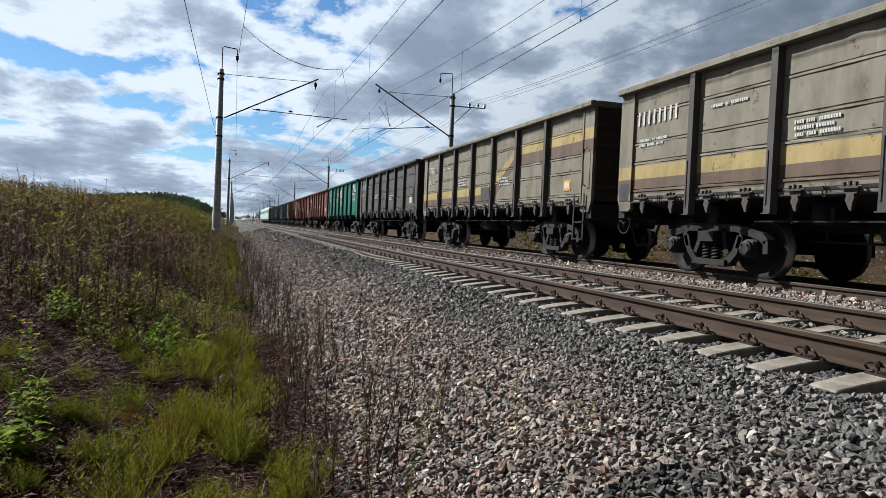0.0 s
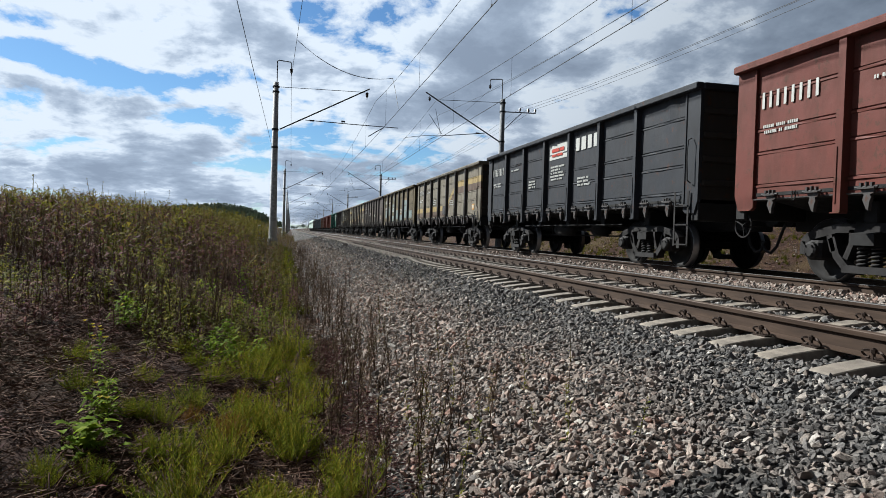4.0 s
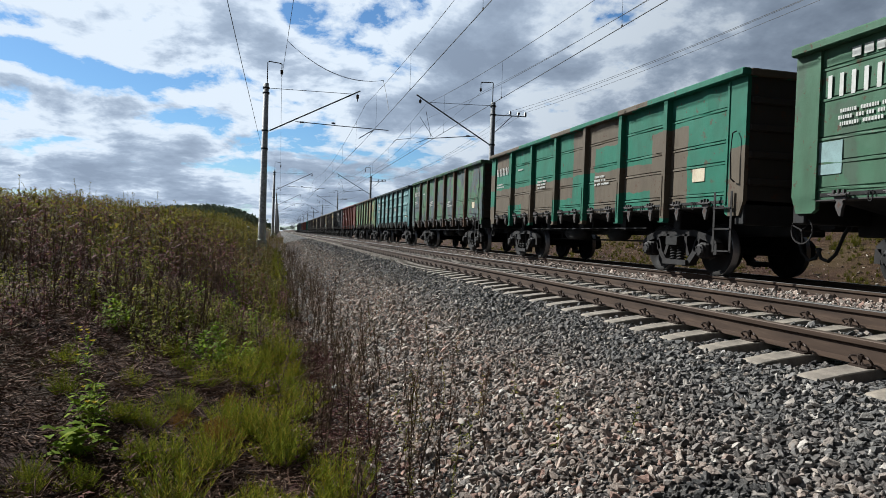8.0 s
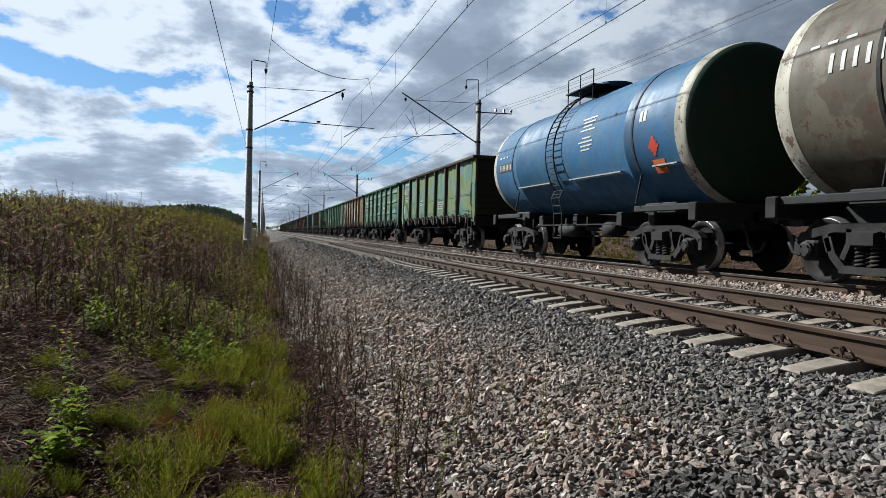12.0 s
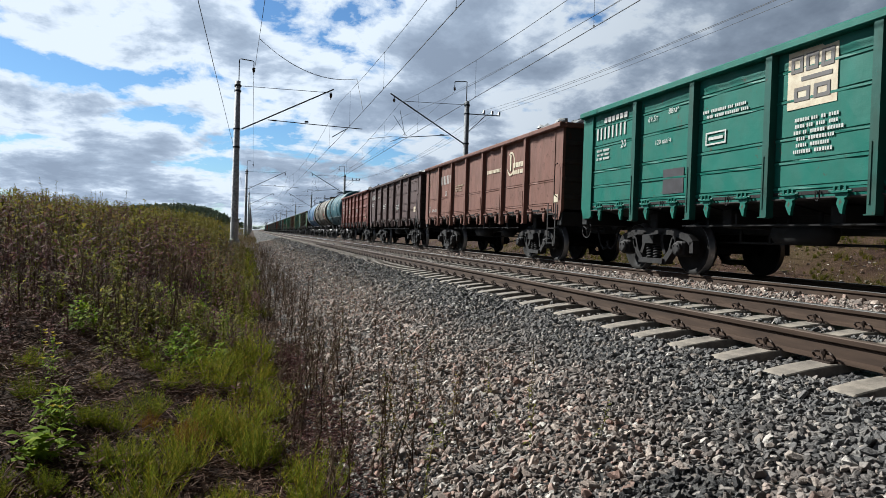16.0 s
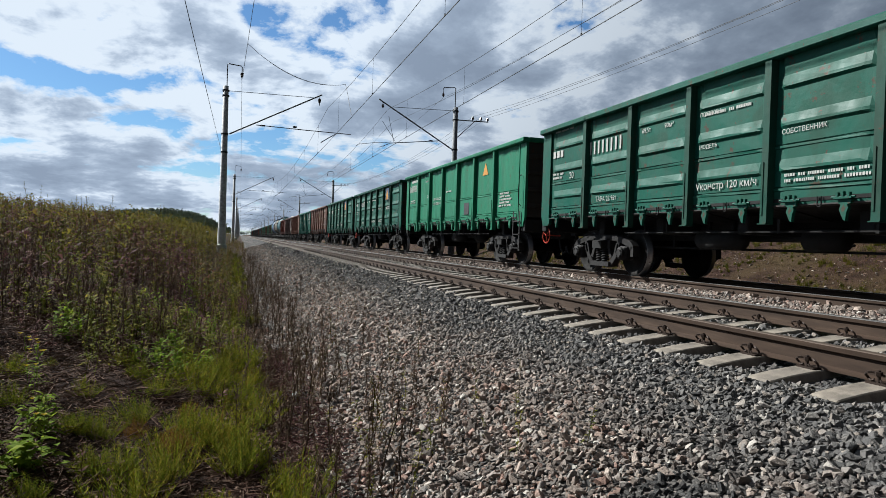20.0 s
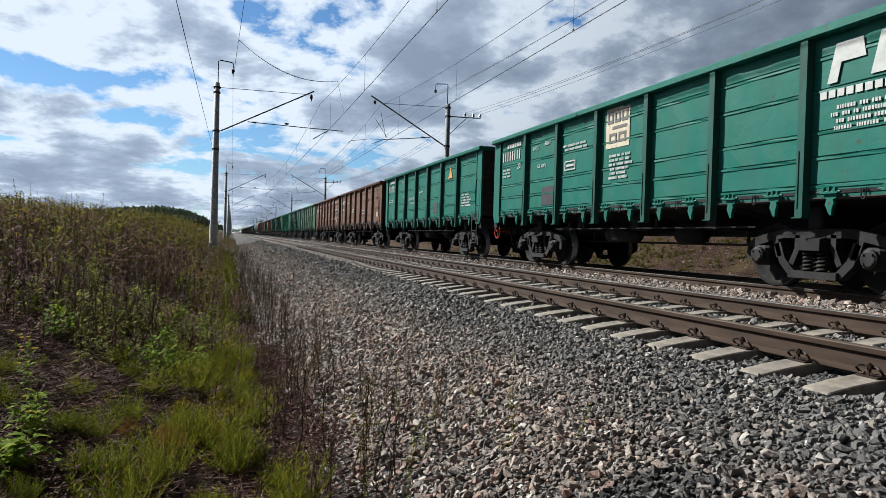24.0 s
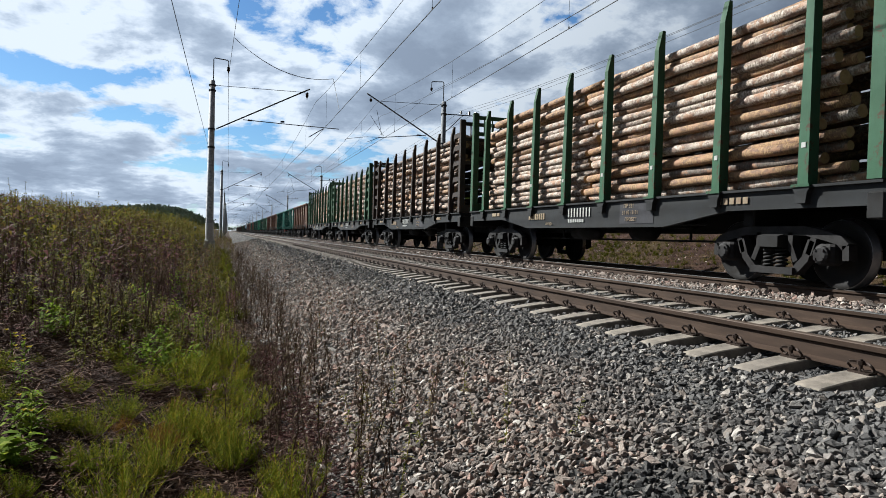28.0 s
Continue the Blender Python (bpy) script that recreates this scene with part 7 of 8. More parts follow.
def greenery():
    r = np.random.default_rng(3)
    tufts = [tuft(r, 70, 0.22, 0.055) for _ in range(6)]
    low = [tuft(r, 16, 0.11, 0.06, 0.004) for _ in range(6)]
    tails = [horsetail(r, 44, 0.32, 0.085) for _ in range(9)]
    weeds = [weed(r, 0.42, 22, 0.10) for _ in range(8)]
    talls = [weed(r, 0.72, 34, 0.14, 0.003) for _ in range(6)]
    mids = [weed(r, 0.72, 16, 0.18, 0.004) for _ in range(7)]
    sparse = [weed(r, 0.42, 9, 0.13) for _ in range(7)]
    bushy = [weed(r, 0.85, 16, 0.17, 0.006) for _ in range(5)]
    spires = [weed(r, 1.25, 46, 0.12, 0.006) for _ in range(5)]
    stalks = [stalk(r, 0.62) for _ in range(8)]
    # horsetail clumps on the shoulder of the bank, dark soil showing between them
    spots = [(-4.58, 7.19, 0.9), (-4.0, 7.2, 1.2), (-4.55, 5.55, 1.0), (-4.13, 5.8, 1.3), (-4.28, 4.7, 1.2), (-3.98, 4.95, 1.3), (-4.5, 3.87, 0.6), (-4.2, 3.87, 1.3), (-3.9, 4.2, 1.2), (-3.58, 4.2, 0.35), (-3.76, 6.3, 0.8), (-4.75, 5.0, 0.5),
             (-4.9, 4.5, 0.35), (-4.5, 4.95, 0.6), (-3.78, 7.7, 1.0), (-3.97, 9.0, 1.0), (-4.3, 6.4, 1.2), (-4.05, 6.5, 1.0), (-3.85, 5.6, 0.9), (-4.35, 3.4, 0.6), (-4.1, 3.4, 1.2), (-3.75, 3.6, 0.5), (-4.6, 3.3, 0.3), (-4.15, 8.2, 0.9), (-4.35, 7.8, 0.6),
             (-3.72, 3.9, 0.8), (-3.78, 4.6, 0.8), (-3.72, 5.2, 0.7), (-3.68, 3.4, 0.9), (-3.72, 5.9, 0.6), (-3.72, 6.8, 0.6), (-3.95, 3.1, 1.1), (-3.6, 2.9, 0.8), (-3.5, 3.75, 0.6),
             (-3.9, 10.0, 0.8), (-3.85, 11.2, 0.8), (-4.0, 12.5, 0.9), (-3.8, 14.0, 0.9), (-3.85, 16.0, 0.9), (-3.9, 18.5, 1.0), (-3.95, 21.0, 1.0), (-4.0, 24.0, 1.1), (-3.95, 27.0, 1.1), (-4.05, 31.0, 1.2), (-4.1, 35.0, 1.2)]
    plant("horsetail", "rusty orange horsetail among the green clumps", tails, clumps([(-4.37, 4.42, 0.5), (-4.62, 4.6, 0.3), (-4.3, 5.2, 0.25)], 4, 0.12), MAT["rusty"], 0.4, 0.9, "horsetail")
    plant("horsetail", "olive-green feathery horsetail clumps on dark soil", tails, clumps(spots, 1.9, 0.19), MAT["horsetail"], 0.45, 1.30, "horsetail")
    few = [(-5.02, 5.22, 0.55), (-4.78, 4.4, 0.6), (-4.9, 4.34, 0.6), (-5.21, 4.54, 0.55), (-4.7, 3.89, 0.6), (-4.82, 3.45, 0.6), (-4.72, 5.96, 0.6), (-5.3, 5.9, 0.55), (-5.5, 5.2, 0.55), (-4.95, 6.5, 0.6), (-5.05, 3.3, 0.6)]
    plant("horsetail", "small olive horsetail on bare soil", tails, clumps(few, 3.4, 0.12), MAT["horsetail"], 0.3, 0.75, "horsetail")
    plant("grass", "yellow-green grass tufts along the foot of the stones", tufts, spread(330, -4.7, -3.6, 11.0, 46, lambda x, y: x < -3.62 - 0.006 * y + 0.1 * np.sin(y * 1.7)), MAT["grass"], 0.5, 1.4, "grass")
    plant("grass", "thin low grass over dark soil", low, spread(800, -9, -3.5, -5.0, 12, lambda x, y: edge(x, y) & (wave(x, y, 1.3) > 0.1)), MAT["grass"], 0.4, 1.0, "grass")
    # withered and green weeds in patches, near; the top of the bank is a yellow-green meadow
    patch = lambda x, y, s, c: wave(x * 0.9 + s, y * 0.8, 1.0) + RNG.uniform(-0.7, 0.7, len(x)) > c
    bank = lambda x, y: edge(x, y) & (x < -4.3 - 0.04 * y)
    brown = lambda x, y: edge(x, y) & patch(x, y, 0.0, -0.2) & ((y > 8.0) | (x < -5.9) | (RNG.uniform(0, 1, len(x)) < np.where(y > 6.0, 0.3, 0.06)))
    green = lambda x, y: edge(x, y) & patch(x, y, 3.1, 0.05) & (y > 6.3 + 1.2 * np.sin(x * 3))
    plant("weeds", "withered reddish-brown weeds on the bank", weeds, spread(5200, -10, -3.8, -5.0, 16, brown), MAT["brownweed"], 0.35, 1.0, "weeds")
    plant("weeds", "low green leafy weeds on the bank", weeds, spread(3000, -9.5, -3.9, 5.5, 19, green), MAT["lush"], 0.4, 1.05, "weeds")
    plant("weeds", "dense knee-high brown and green weeds along the bank", mids, spread(3300, -17, -4.2, 11.5, 36, edge), MAT["weed"], 0.5, 1.0, "weeds")
    plant("weeds", "withered knee-high weeds along the bank", mids, spread(3600, -15, -4.2, 8.5, 30, lambda x, y: bank(x, y) & patch(x, y, 1.0, 0.0)), MAT["brownweed"], 0.6, 1.15, "weeds")
    plant("weeds", "yellow-green tall weeds on the bank top", mids, spread(7600, -30, -5.2, 12, 64, lambda x, y: x < -4.4 - 0.09 * np.maximum(30 - y, 0)), MAT["meadow"], 0.8, 1.4, "weeds")
    plant("weeds", "tall seeding weeds standing out of the meadow", spires, spread(420, -40, -7, 18, 80), MAT["meadow"], 0.7, 1.25, "weeds")
    plant("weeds", "yellow-green meadow of tall weeds", bushy, spread(4600, -90, -4.6, 36, 170), MAT["meadow"], 0.8, 1.6, "weeds")
    plant("weeds", "weeds beyond the tracks", bushy, spread(3000, 9.6, 30, 2, 130, lambda x, y: wave(x, y, 0.6) > -0.5), MAT["meadow"], 0.35, 0.8, "weeds")
    plant("weeds", "low withered weeds on the slope beyond the tracks", sparse, spread(3600, 8.8, 13.5, 3, 42), MAT["weed"], 0.2, 0.6, "weeds")
    plant("grass", "grass on the far side of the tracks", low, spread(4200, 8.9, 14, 3, 50, lambda x, y: wave(x, y, 0.9) + 0.5 * wave(x, y, 2.3) > 0.15), MAT["grass"], 0.9, 2.2, "grass")
    plant("grass", "patchy olive grass on the slope beyond the tracks", tufts, spread(1700, 8.9, 13, 3, 36, lambda x, y: wave(x + 1, y, 0.8) > -0.35), MAT["grass"], 0.4, 1.1, "grass")
    plant("weeds", "low weeds at the edge of the stones", mids, spread(420, -5.2, -3.45, 36, 110), MAT["weed"], 0.5, 1.0, "weeds")
    # brown dead stalks at the foot of the stones
    line = np.concatenate([np.stack([-3.40 + RNG.normal(0, 0.26, m), RNG.uniform(a, b, m)], 1) for m, a, b in ((40, 2.6, 6.0), (75, 6.0, 11.0), (130, 11, 20), (140, 20, 42))])
    line = np.concatenate([line, [[-2.98, 4.6], [-2.9, 5.4], [-2.75, 6.6], [-3.0, 3.7], [-2.6, 5.0], [-2.95, 4.9], [-3.05, 5.9], [-2.85, 7.4], [-3.1, 4.2], [-2.8, 4.3]]])
    z = np.where(line[:, 0] > -3.5, bed_z(line[:, 0], line[:, 1]), ground_z(line[:, 0], line[:, 1]))
    plant("dry_stalks", "brown dead weed stalks at the foot of the stones", stalks, np.stack([line[:, 0], line[:, 1], z - 0.01], 1), MAT["dry"], 0.55, 1.15, "weeds")
    plant("dry_stalks", "dark brown dead weed stalks on the bank", stalks, spread(900, -10, -4.6, 6.5, 17, lambda x, y: (x < -4.5 - 0.03 * y) & (wave(x + 2, y, 0.7) > -0.2)), MAT["dry"], 0.7, 1.3, "weeds")
    plant("weeds", "small yellow-green shoots among the stones", [weed(r, 0.26, 18, 0.045, 0.002) for _ in range(4)], np.array([[x, y, float(bed_z(x, y))] for x, y in ((-3.2, 3.6), (-3.15, 4.0), (-3.3, 3.3), (-3.1, 4.5), (-3.25, 5.0), (-3.05, 3.3), (-2.55, 4.4), (-2.1, 4.1), (-2.35, 3.5), (-2.0, 3.3), (-2.75, 3.9), (-2.9, 4.4), (-2.5, 5.6), (-2.2, 4.6), (-2.85, 5.1), (-2.7, 4.8), (-2.95, 3.6), (-2.4, 3.9))]), MAT["lush"], 0.7, 1.3, "weeds")
    stems = [weed(r, 0.55, 34, 0.055, 0.0035) for _ in range(5)]
    spots = [(-2.29, 10.03), (-2.8, 8.14), (-2.41, 6.41), (-3.03, 4.21), (-2.65, 4.29), (-1.96, 4.37), (-2.17, 6.42), (-2.75, 8.3), (-2.86, 7.9), (-2.95, 4.35), (-3.1, 4.05), (-2.5, 6.2), (-3.05, 5.2), (-3.0, 6.9), (-2.35, 10.3)]
    plant("weeds", "thin olive weeds growing through the stones", stems, np.array([[x, y, float(bed_z(x, y)) - 0.02] for x, y in spots]), MAT["weed"], 0.5, 1.0, "weeds")
    # dead litter lying on the soil
    straw = []
    for _ in range(8):
        straw.append(gather([tuple((lambda v, t: (v + [*r.uniform(-0.1, 0.1, 2), 0.012], t))(*rod((0, 0, 0), (*r.uniform(-0.09, 0.09, 2), r.uniform(0, 0.035)), 0.0026, 0.0016))) for _ in range(7)] + [leaf((*r.uniform(-0.1, 0.1, 2), 0.015), np.array([*r.uniform(-1, 1, 2), 0.1]) * 0.7, 0.035, 0.009, 0.1) for _ in range(9)]))
    plant("litter", "dead straw and broken stalks on the soil", straw, spread(4300, -8.0, -3.55, -4.0, 11, edge), MAT["litter"], 0.6, 1.6, "litter")
    plant("litter", "dead straw and leaves on the bare part of the bank", straw, spread(2000, -6.4, -3.6, 2.8, 8.5, edge), MAT["litter"], 0.6, 1.6, "litter")
    x, y = RNG.normal(-3.42, 0.14, 700), RNG.uniform(2.6, 9.0, 700)
    z = np.maximum(bed_z(x, y), ground_z(x, y)) + 0.01
    plant("litter", "dead leaves and broken stalks at the edge of the stones", straw, np.stack([x, y, z], 1), MAT["brownweed"], 0.6, 1.4, "litter")
    plant("litter", "dead straw on the slope beyond the tracks", straw, spread(700, 8.6, 12.5, 4, 30), MAT["litter"], 1.0, 2.2, "litter")


def leafy_things():
    r = np.random.default_rng(11)
    for x, y, h, n in ((-5.42, 9.08, 0.6, 60), (-5.48, 6.96, 0.4, 44), (-6.05, 9.84, 0.85, 70), (-5.13, 9.94, 0.5, 44), (-5.75, 9.5, 0.7, 60), (-5.35, 8.9, 0.55, 60), (-4.75, 9.0, 0.45, 50), (-4.35, 8.8, 0.35, 40), (-4.55, 6.2, 0.32, 40), (-5.6, 9.6, 0.6, 55), (-5.0, 4.25, 0.28, 34), (-5.25, 8.0, 0.5, 60), (-5.05, 7.6, 0.4, 48), (-4.9, 8.4, 0.42, 48), (-5.7, 8.7, 0.55, 55), (-4.55, 7.4, 0.3, 36), (-6.3, 10.5, 0.6, 55), (-4.6, 10.0, 0.4, 45), (-5.5, 7.4, 0.45, 50), (-6.0, 8.0, 0.5, 50), (-5.15, 9.7, 0.5, 50), (-6.6, 9.2, 0.55, 50), (-5.9, 11.4, 0.55, 50), (-5.2, 11.6, 0.5, 50), (-4.85, 12.6, 0.5, 45), (-6.9, 11.9, 0.6, 50), (-6.2, 13.2, 0.6, 50), (-5.4, 14.2, 0.55, 50), (-4.35, 6.75, 0.3, 36), (-4.75, 6.7, 0.32, 40), (-7.6, 10.8, 0.6, 50)):
        v, t = gather([tuple((lambda v, t: (v + [*r.uniform(-0.12, 0.12, 2), 0], t))(*weed(r, h * r.uniform(0.6, 1.0), n // 2, 0.13, 0.003))) for _ in range(5)])
        soup("leafy_plant", v + [x, y, float(ground_z(x, y)) - 0.02], t, MAT["lush" if n > 45 else "fresh"], None, "bright green leafy plant on the bank", "plant", "")
    for x, y in ((-5.01, 3.70), (-4.94, 3.66), (-4.96, 3.80), (-4.90, 3.74)):
        out = []
        for _ in range(16):
            a = r.uniform(0, 6.283)
            way = np.array([math.cos(a), math.sin(a), r.uniform(0.1, 0.8)])
            way /= np.linalg.norm(way)
            side = np.cross(way, [0, 0, 1])
            side /= np.linalg.norm(side)
            base = np.array([*r.uniform(-0.08, 0.08, 2), r.uniform(0.0, 0.16)])
            size, k = r.uniform(0.06, 0.11), r.uniform(0.30, 0.42)
            out.append(rod(base - way * size * 0.5 - [0, 0, 0.03], base, 0.002, 0.0015))
            # a lobed blade, folded along its rib
            rim = [(0.0, 0.02), (0.12, 0.75), (0.25, 0.55), (0.40, 1.0), (0.52, 0.65), (0.66, 0.72), (0.78, 0.38), (1.0, 0.0)]
            mid = [base + way * size * u - np.array([0, 0, size * 0.35 * u * u]) for u, _ in rim]
            for s in (-1, 1):
                v = mid + [m + side * s * k * size * w + np.array([0, 0, 0.10 * size * w]) for m, (_, w) in zip(mid, rim)]
                n = len(rim)
                out.append((np.array(v), np.array([t for q in range(n - 1) for t in ((q, q + 1, n + q + 1), (q, n + q + 1, n + q))])))
        v, t = gather(out)
        soup("broadleaf_plant", v + [x, y, float(ground_z(x, y))], t, MAT["fresh"], None, "broad-leaved bright green plant on dark soil", "plant", "")
    for x, y, h in ((-5.29, 5.2, 0.30), (-5.25, 5.05, 0.26), (-5.32, 5.1, 0.34), (-5.22, 4.85, 0.20), (-5.04, 4.28, 0.16), (-4.95, 3.99, 0.20)):
        z = float(ground_z(x, y))
        t = thing("yellow_flower", "thin weed with yellow flower heads", "flower", (x, y, z))
        v, tr = weed(r, h, 14, 0.08, 0.0025)
        ob = soup("stem", v, tr, MAT["fresh"], t)
        ob["kind"] = ""
        for k in range(r.integers(2, 5)):
            b = Build()
            cx, cy, cz = r.uniform(-0.05, 0.05), r.uniform(-0.05, 0.05), h * r.uniform(0.9, 1.08)
            for j in range(9):
                a = 2 * math.pi * j / 9
                b.add([(cx, cy, cz), (cx + 0.013 * math.cos(a - 0.3), cy + 0.013 * math.sin(a - 0.3), cz + 0.008), (cx + 0.018 * math.cos(a), cy + 0.018 * math.sin(a), cz + 0.012), (cx + 0.013 * math.cos(a + 0.3), cy + 0.013 * math.sin(a + 0.3), cz + 0.008)], [(0, 1, 2, 3)])
            part("flower_head", b.mesh("flower_head"), MAT["flower"], t)


def far_tree(r, h):
    out = [rod((0, 0, 0), (0, 0, h * 0.85), 0.16, 0.05)]
    for _ in range(34):
        u = r.uniform(0.22, 1.0)
        w = h * 0.26 * (1.05 - u) ** 0.7 + 0.4
        a = r.uniform(0, 6.283)
        c = np.array([w * math.cos(a) * r.uniform(0.2, 1), w * math.sin(a) * r.uniform(0.2, 1), h * u])
        q = r.normal(0, 0.078 * h, (4, 3)) * [1, 1, 0.8]
        out.append((c + q, np.array([[0, 1, 2], [0, 2, 3], [0, 3, 1], [1, 3, 2]])))
    return gather(out)


def woods():
    r = np.random.default_rng(5)
    kinds = [far_tree(r, 11.0) for _ in range(8)]
    def strip(n, x0, x1, y0, y1, keep=None):
        p = spread(n, x0, x1, y0, y1, keep)
        return p
    soft = lambda x, y: hill(x, y) + RNG.uniform(-1.5, 1.5, len(x)) > 2.2
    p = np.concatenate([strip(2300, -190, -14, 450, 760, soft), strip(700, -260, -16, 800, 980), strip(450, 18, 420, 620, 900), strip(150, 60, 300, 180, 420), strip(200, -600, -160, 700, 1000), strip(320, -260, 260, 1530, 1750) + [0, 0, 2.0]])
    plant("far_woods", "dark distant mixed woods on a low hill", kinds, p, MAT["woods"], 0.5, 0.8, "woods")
    # bushes behind the train on the far side
    small = [far_tree(r, 2.6) for _ in range(5)]
    plant("bushes", "green bushes beyond the tracks", small, spread(90, 17, 60, 4, 120), MAT["fresh"], 0.5, 1.1, "bush")


def trackside_bits():
    x, y = -5.82, 41.5
    t = thing("marker_post", "short dark marker post on a whitewashed footing", "post", (x, y, float(ground_z(x, y))))
    part("shaft", Build().box((0, 0, 0.40), (0.12, 0.12, 0.75), 0, 0.02).mesh("shaft"), MAT["steel"], t)
    part("footing", Build().box((0, 0, 0.03), (0.5, 0.4, 0.16), 0, 0.03).mesh("footing"), MAT["white"], t, None, "whitewashed footing")
    part("cap", Build().box((0, 0, 0.82), (0.14, 0.14, 0.08), 0, 0.02).mesh("cap"), MAT["white"], t, None, "whitewashed cap")
    b = Build().lathe([(-0.10, 0.0), (-0.10, 0.028), (0.05, 0.03), (0.09, 0.012), (0.13, 0.012), (0.13, 0.0)], "y", 10)
    v = thing("plastic_bottle", "crushed pale plastic bottle on the stones", "bottle", (-3.41, 6.19, -0.90))
    part("flask", b.mesh("flask", True), MAT["ledge"], v)


greenery()
leafy_things()
woods()
trackside_bits()


# ---- loose stones, last ----
def stone_kinds(n, seed, points=11):
    rng = np.random.default_rng(seed)
    kinds = []
    for _ in range(n):
        bm = bmesh.new()
        size = np.array([rng.uniform(1.0, 1.55), rng.uniform(0.75, 1.05), rng.uniform(0.45, 0.85)])
        for p in rng.uniform(-1, 1, (points, 3)):
            p = p / max(0.75, np.linalg.norm(p)) * rng.uniform(0.85, 1.1)
            bm.verts.new(p * size)
        got = bmesh.ops.convex_hull(bm, input=bm.verts)
        loose = [v for v in bm.verts if not v.link_faces]
        bmesh.ops.delete(bm, geom=loose, context="VERTS")
        bmesh.ops.triangulate(bm, faces=bm.faces)
        bm.verts.index_update()
        v = np.array([q.co[:] for q in bm.verts])
        t = np.array([[q.index for q in f.verts] for f in bm.faces])
        bm.free()
        a, b = rng.uniform(-1.1, 1.1), rng.uniform(-1.0, 1.0)
        rx = np.array([[1, 0, 0], [0, math.cos(a), -math.sin(a)], [0, math.sin(a), math.cos(a)]])
        ry = np.array([[math.cos(b), 0, math.sin(b)], [0, 1, 0], [-math.sin(b), 0, math.cos(b)]])
        kinds.append((v @ rx @ ry, t))
    return kinds


def in_track(x, y):
    hit = np.zeros(len(x), bool)
    for a, b in ((0.0, 1.595), (4.1, 5.695)):
        mid = (a + b) / 2
        off = np.abs((y - PHASE + STEP / 2) % STEP - STEP / 2)
        if mid < 3:
            hit |= (np.abs(x - mid) < 1.40) & (off < 0.155)
        hit |= (np.abs(x - a) < 0.10) | (np.abs(x - b) < 0.10)
    return hit


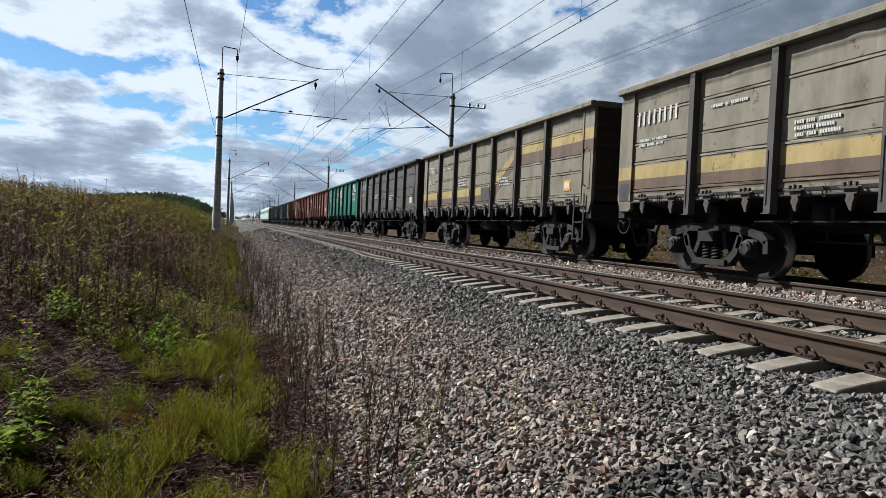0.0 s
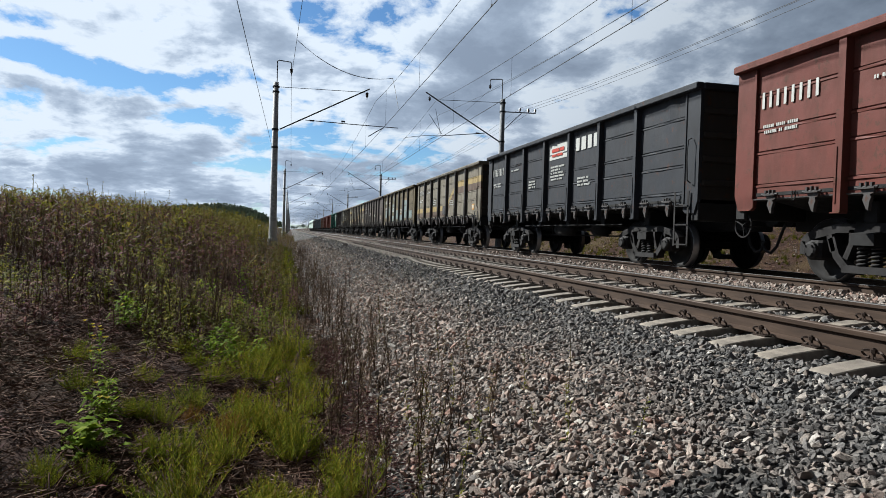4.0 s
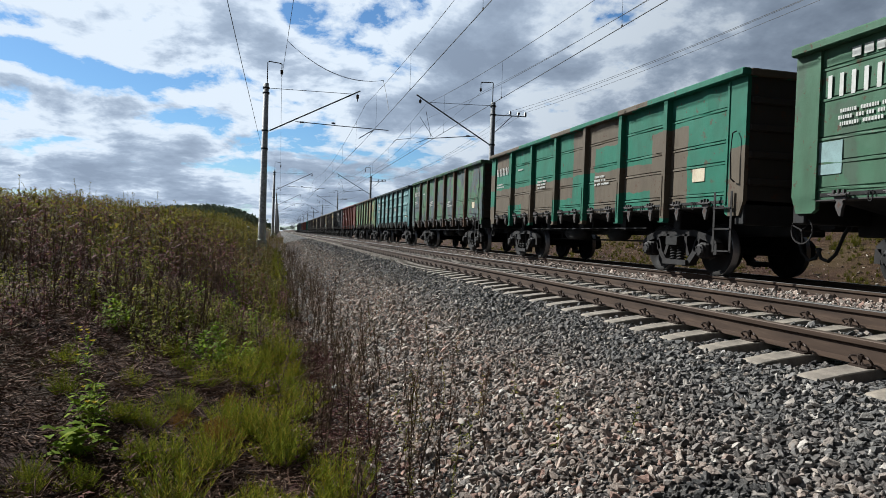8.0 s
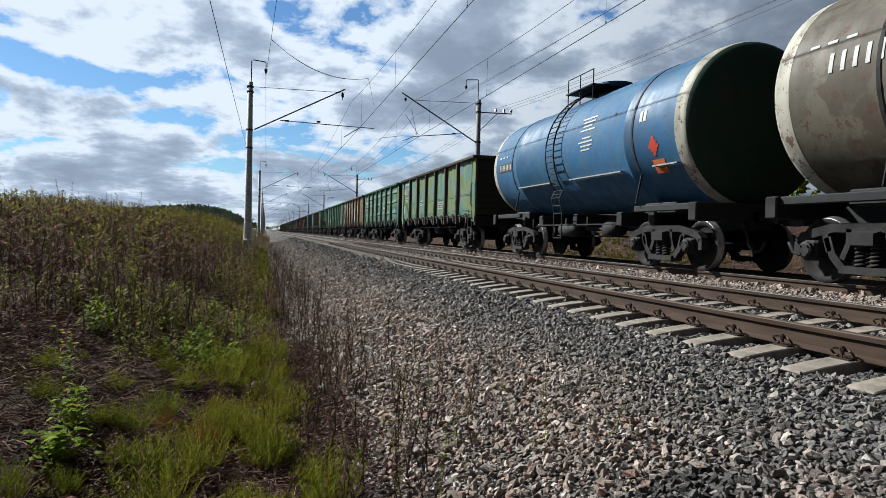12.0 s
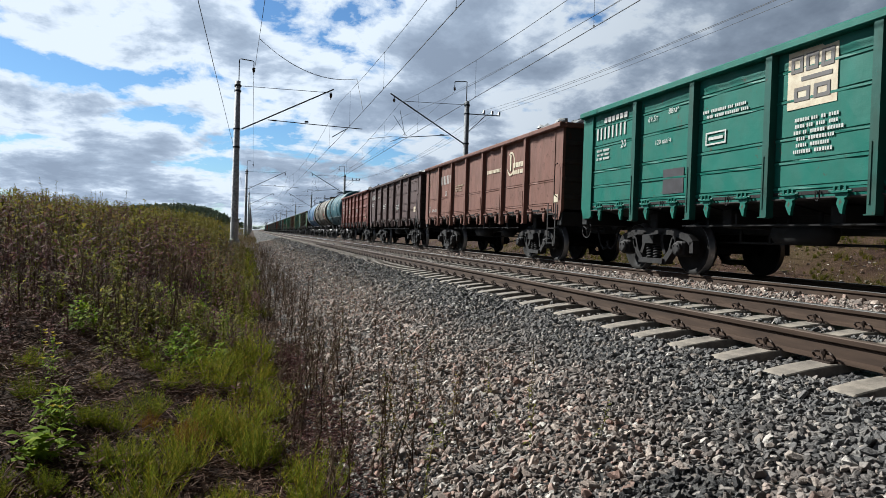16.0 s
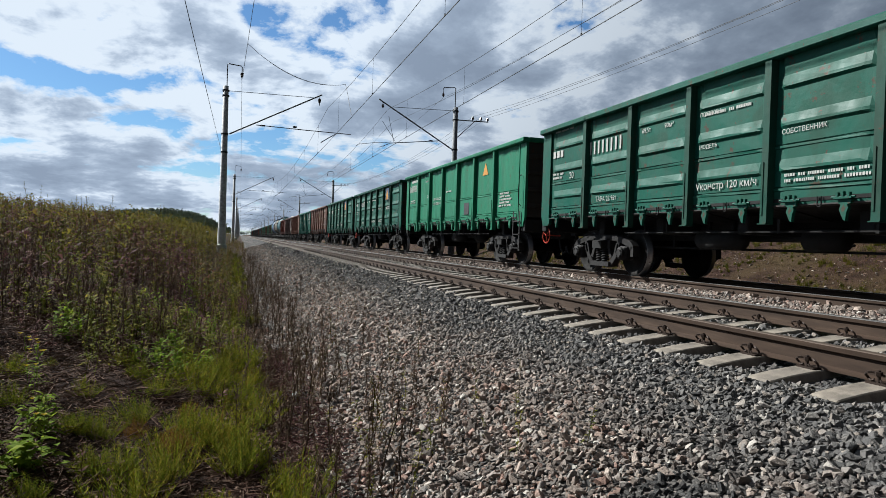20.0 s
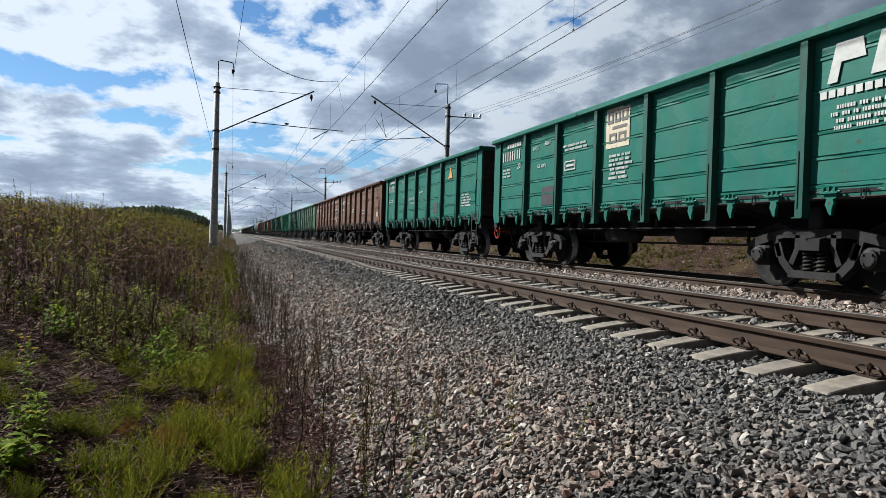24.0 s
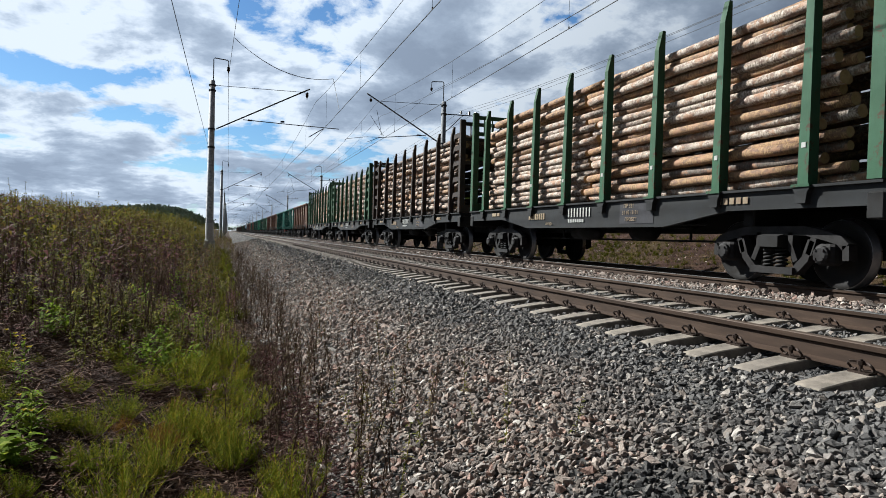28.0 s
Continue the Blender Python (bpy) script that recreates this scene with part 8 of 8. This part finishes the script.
def stones():
    rng = np.random.default_rng(21)
    kinds = stone_kinds(28, 4, 15)
    zones = [(-3.75, -0.45, 0.9, 7.0, 0.031, 0.0195), (-3.75, -0.45, 7.0, 16.0, 0.041, 0.0230), (-3.8, -0.5, 16.0, 36.0, 0.070, 0.029), (-3.8, -0.55, 36.0, 80.0, 0.17, 0.050),
             (-0.45, 2.2, 1.0, 20.0, 0.046, 0.0225), (-0.55, 2.2, 20.0, 50.0, 0.11, 0.036), (2.2, 4.0, 2.5, 30.0, 0.045, 0.022), (2.2, 3.55, 30.0, 60.0, 0.13, 0.045), (3.55, 7.2, 4.0, 34.0, 0.10, 0.045), (7.2, 9.2, 5.0, 40.0, 0.11, 0.05), (-3.75, -0.55, -6.0, 0.9, 0.055, 0.033), (-0.55, 3.55, -6.0, 1.0, 0.075, 0.036), (2.2, 3.55, 1.0, 2.5, 0.06, 0.03), (3.55, 7.2, -6.0, 4.0, 0.10, 0.045), (9.2, 12.0, 5.0, 32.0, 0.26, 0.035)]
    P, S = [], []
    singles = []
    for x0, x1, y0, y1, step, r in zones:
        gx, gy = np.meshgrid(np.arange(x0, x1, step), np.arange(y0, y1, step))
        x, y = gx.ravel() + rng.uniform(-0.6, 0.6, gx.size) * step, gy.ravel() + rng.uniform(-0.6, 0.6, gx.size) * step
        ok = ~in_track(x, y) & ((x > -3.42 + 0.15 * np.sin(2.3 * y)) | (rng.uniform(0, 1, len(x)) < 0.22))
        x, y = x[ok], y[ok]
        size = r * np.clip(rng.lognormal(0, 0.30, len(x)), 0.5, 2.0)
        z = np.maximum(bed_z(x, y), np.where((x < -3.3) | (x > 8.8), ground_z(x, y), -9)) + rng.uniform(-0.35, 0.55, len(x)) * size
        P.append(np.stack([x, y, z], 1))
        S.append(size)
    P, S = np.concatenate(P), np.concatenate(S)
    near = (P[:, 0] > -2.55) & (P[:, 0] < -1.75) & (P[:, 1] > 2.35) & (P[:, 1] < 2.85)
    first = np.nonzero(near)[0][:300]
    rest = np.ones(len(P), bool)
    rest[first] = False
    close = rest & (P[:, 1] > 0.9) & (P[:, 1] < 13.0)
    far = rest & ~close
    plain = stone_kinds(14, 9, 6)
    V, T = scatter(kinds, P[close], S[close], rng.uniform(0, 6.283, close.sum()), None, rng)
    V2, T2 = scatter(plain, P[far], S[far] * 1.12, rng.uniform(0, 6.283, far.sum()), None, rng)
    soup("stones", np.concatenate([V, V2]), np.concatenate([T, T2 + len(V)]), MAT["stones"], ballast)
    meshes = []
    for v, t in kinds:
        me = bpy.data.meshes.new("stone")
        me.from_pydata(v.tolist(), [], t.tolist())
        meshes.append(me)
    for i in first:
        ob = part("stone", meshes[rng.integers(0, len(meshes))], MAT["stone"], ballast)
        ob.matrix_basis = Matrix.LocRotScale(P[i], Euler((0, 0, rng.uniform(0, 6.28))), Vector((1, 1, 1)) * S[i])


stones()


# ---- what moves ----
# seconds, and where the front of wagon 0 then stands along the line
RUN = [(t, 12.214 + 17.242 * t + 0.034 * t * t + k) for t, k in (
    (0, -0.55), (1, -0.45), (2, -0.32), (3, 0.30), (4, 0.35), (5, 0.35), (6, 0.33), (7, 0.33), (8, 0.48), (9, 0.40), (10, 0.30), (11, 0.25), (12, 0.28), (13, 0.30), (14, 0.22), (14.5, 0.10),
    (15, 0.37), (16, 0.36), (17, 0.25), (18, 0.36), (19, 0.22), (20, 0.27), (21, 0.20), (22, 0.25), (23, 0.35), (24, 0.38), (25, 0.30), (26, 0.28), (27, 0.30), (28, 0.28))]


def motions():
    for t, back in TRAIN:
        walk(t, [(s, pose(TRACK_X, y - back, 0)) for s, y in RUN])
    # all wheels roll alike: two leading wheelsets are keyed frame by frame, the rest share their keys
    ts = [i / FPS for i in range(28 * FPS + 1)]
    ys = np.interp(ts, [r[0] for r in RUN], [r[1] for r in RUN])
    for s in (-1, 1):
        lead, *rest = WHEELS[s]
        walk(lead, [(t, pose(0, s * 0.925, 0.478, -math.degrees(y / 0.478) % 360)) for t, y in zip(ts, ys)])
        for w in rest:
            w.rotation_mode = "QUATERNION"
            a = w.animation_data_create()
            a.action = lead.animation_data.action
            a.action_slot = lead.animation_data.action_slot


motions()
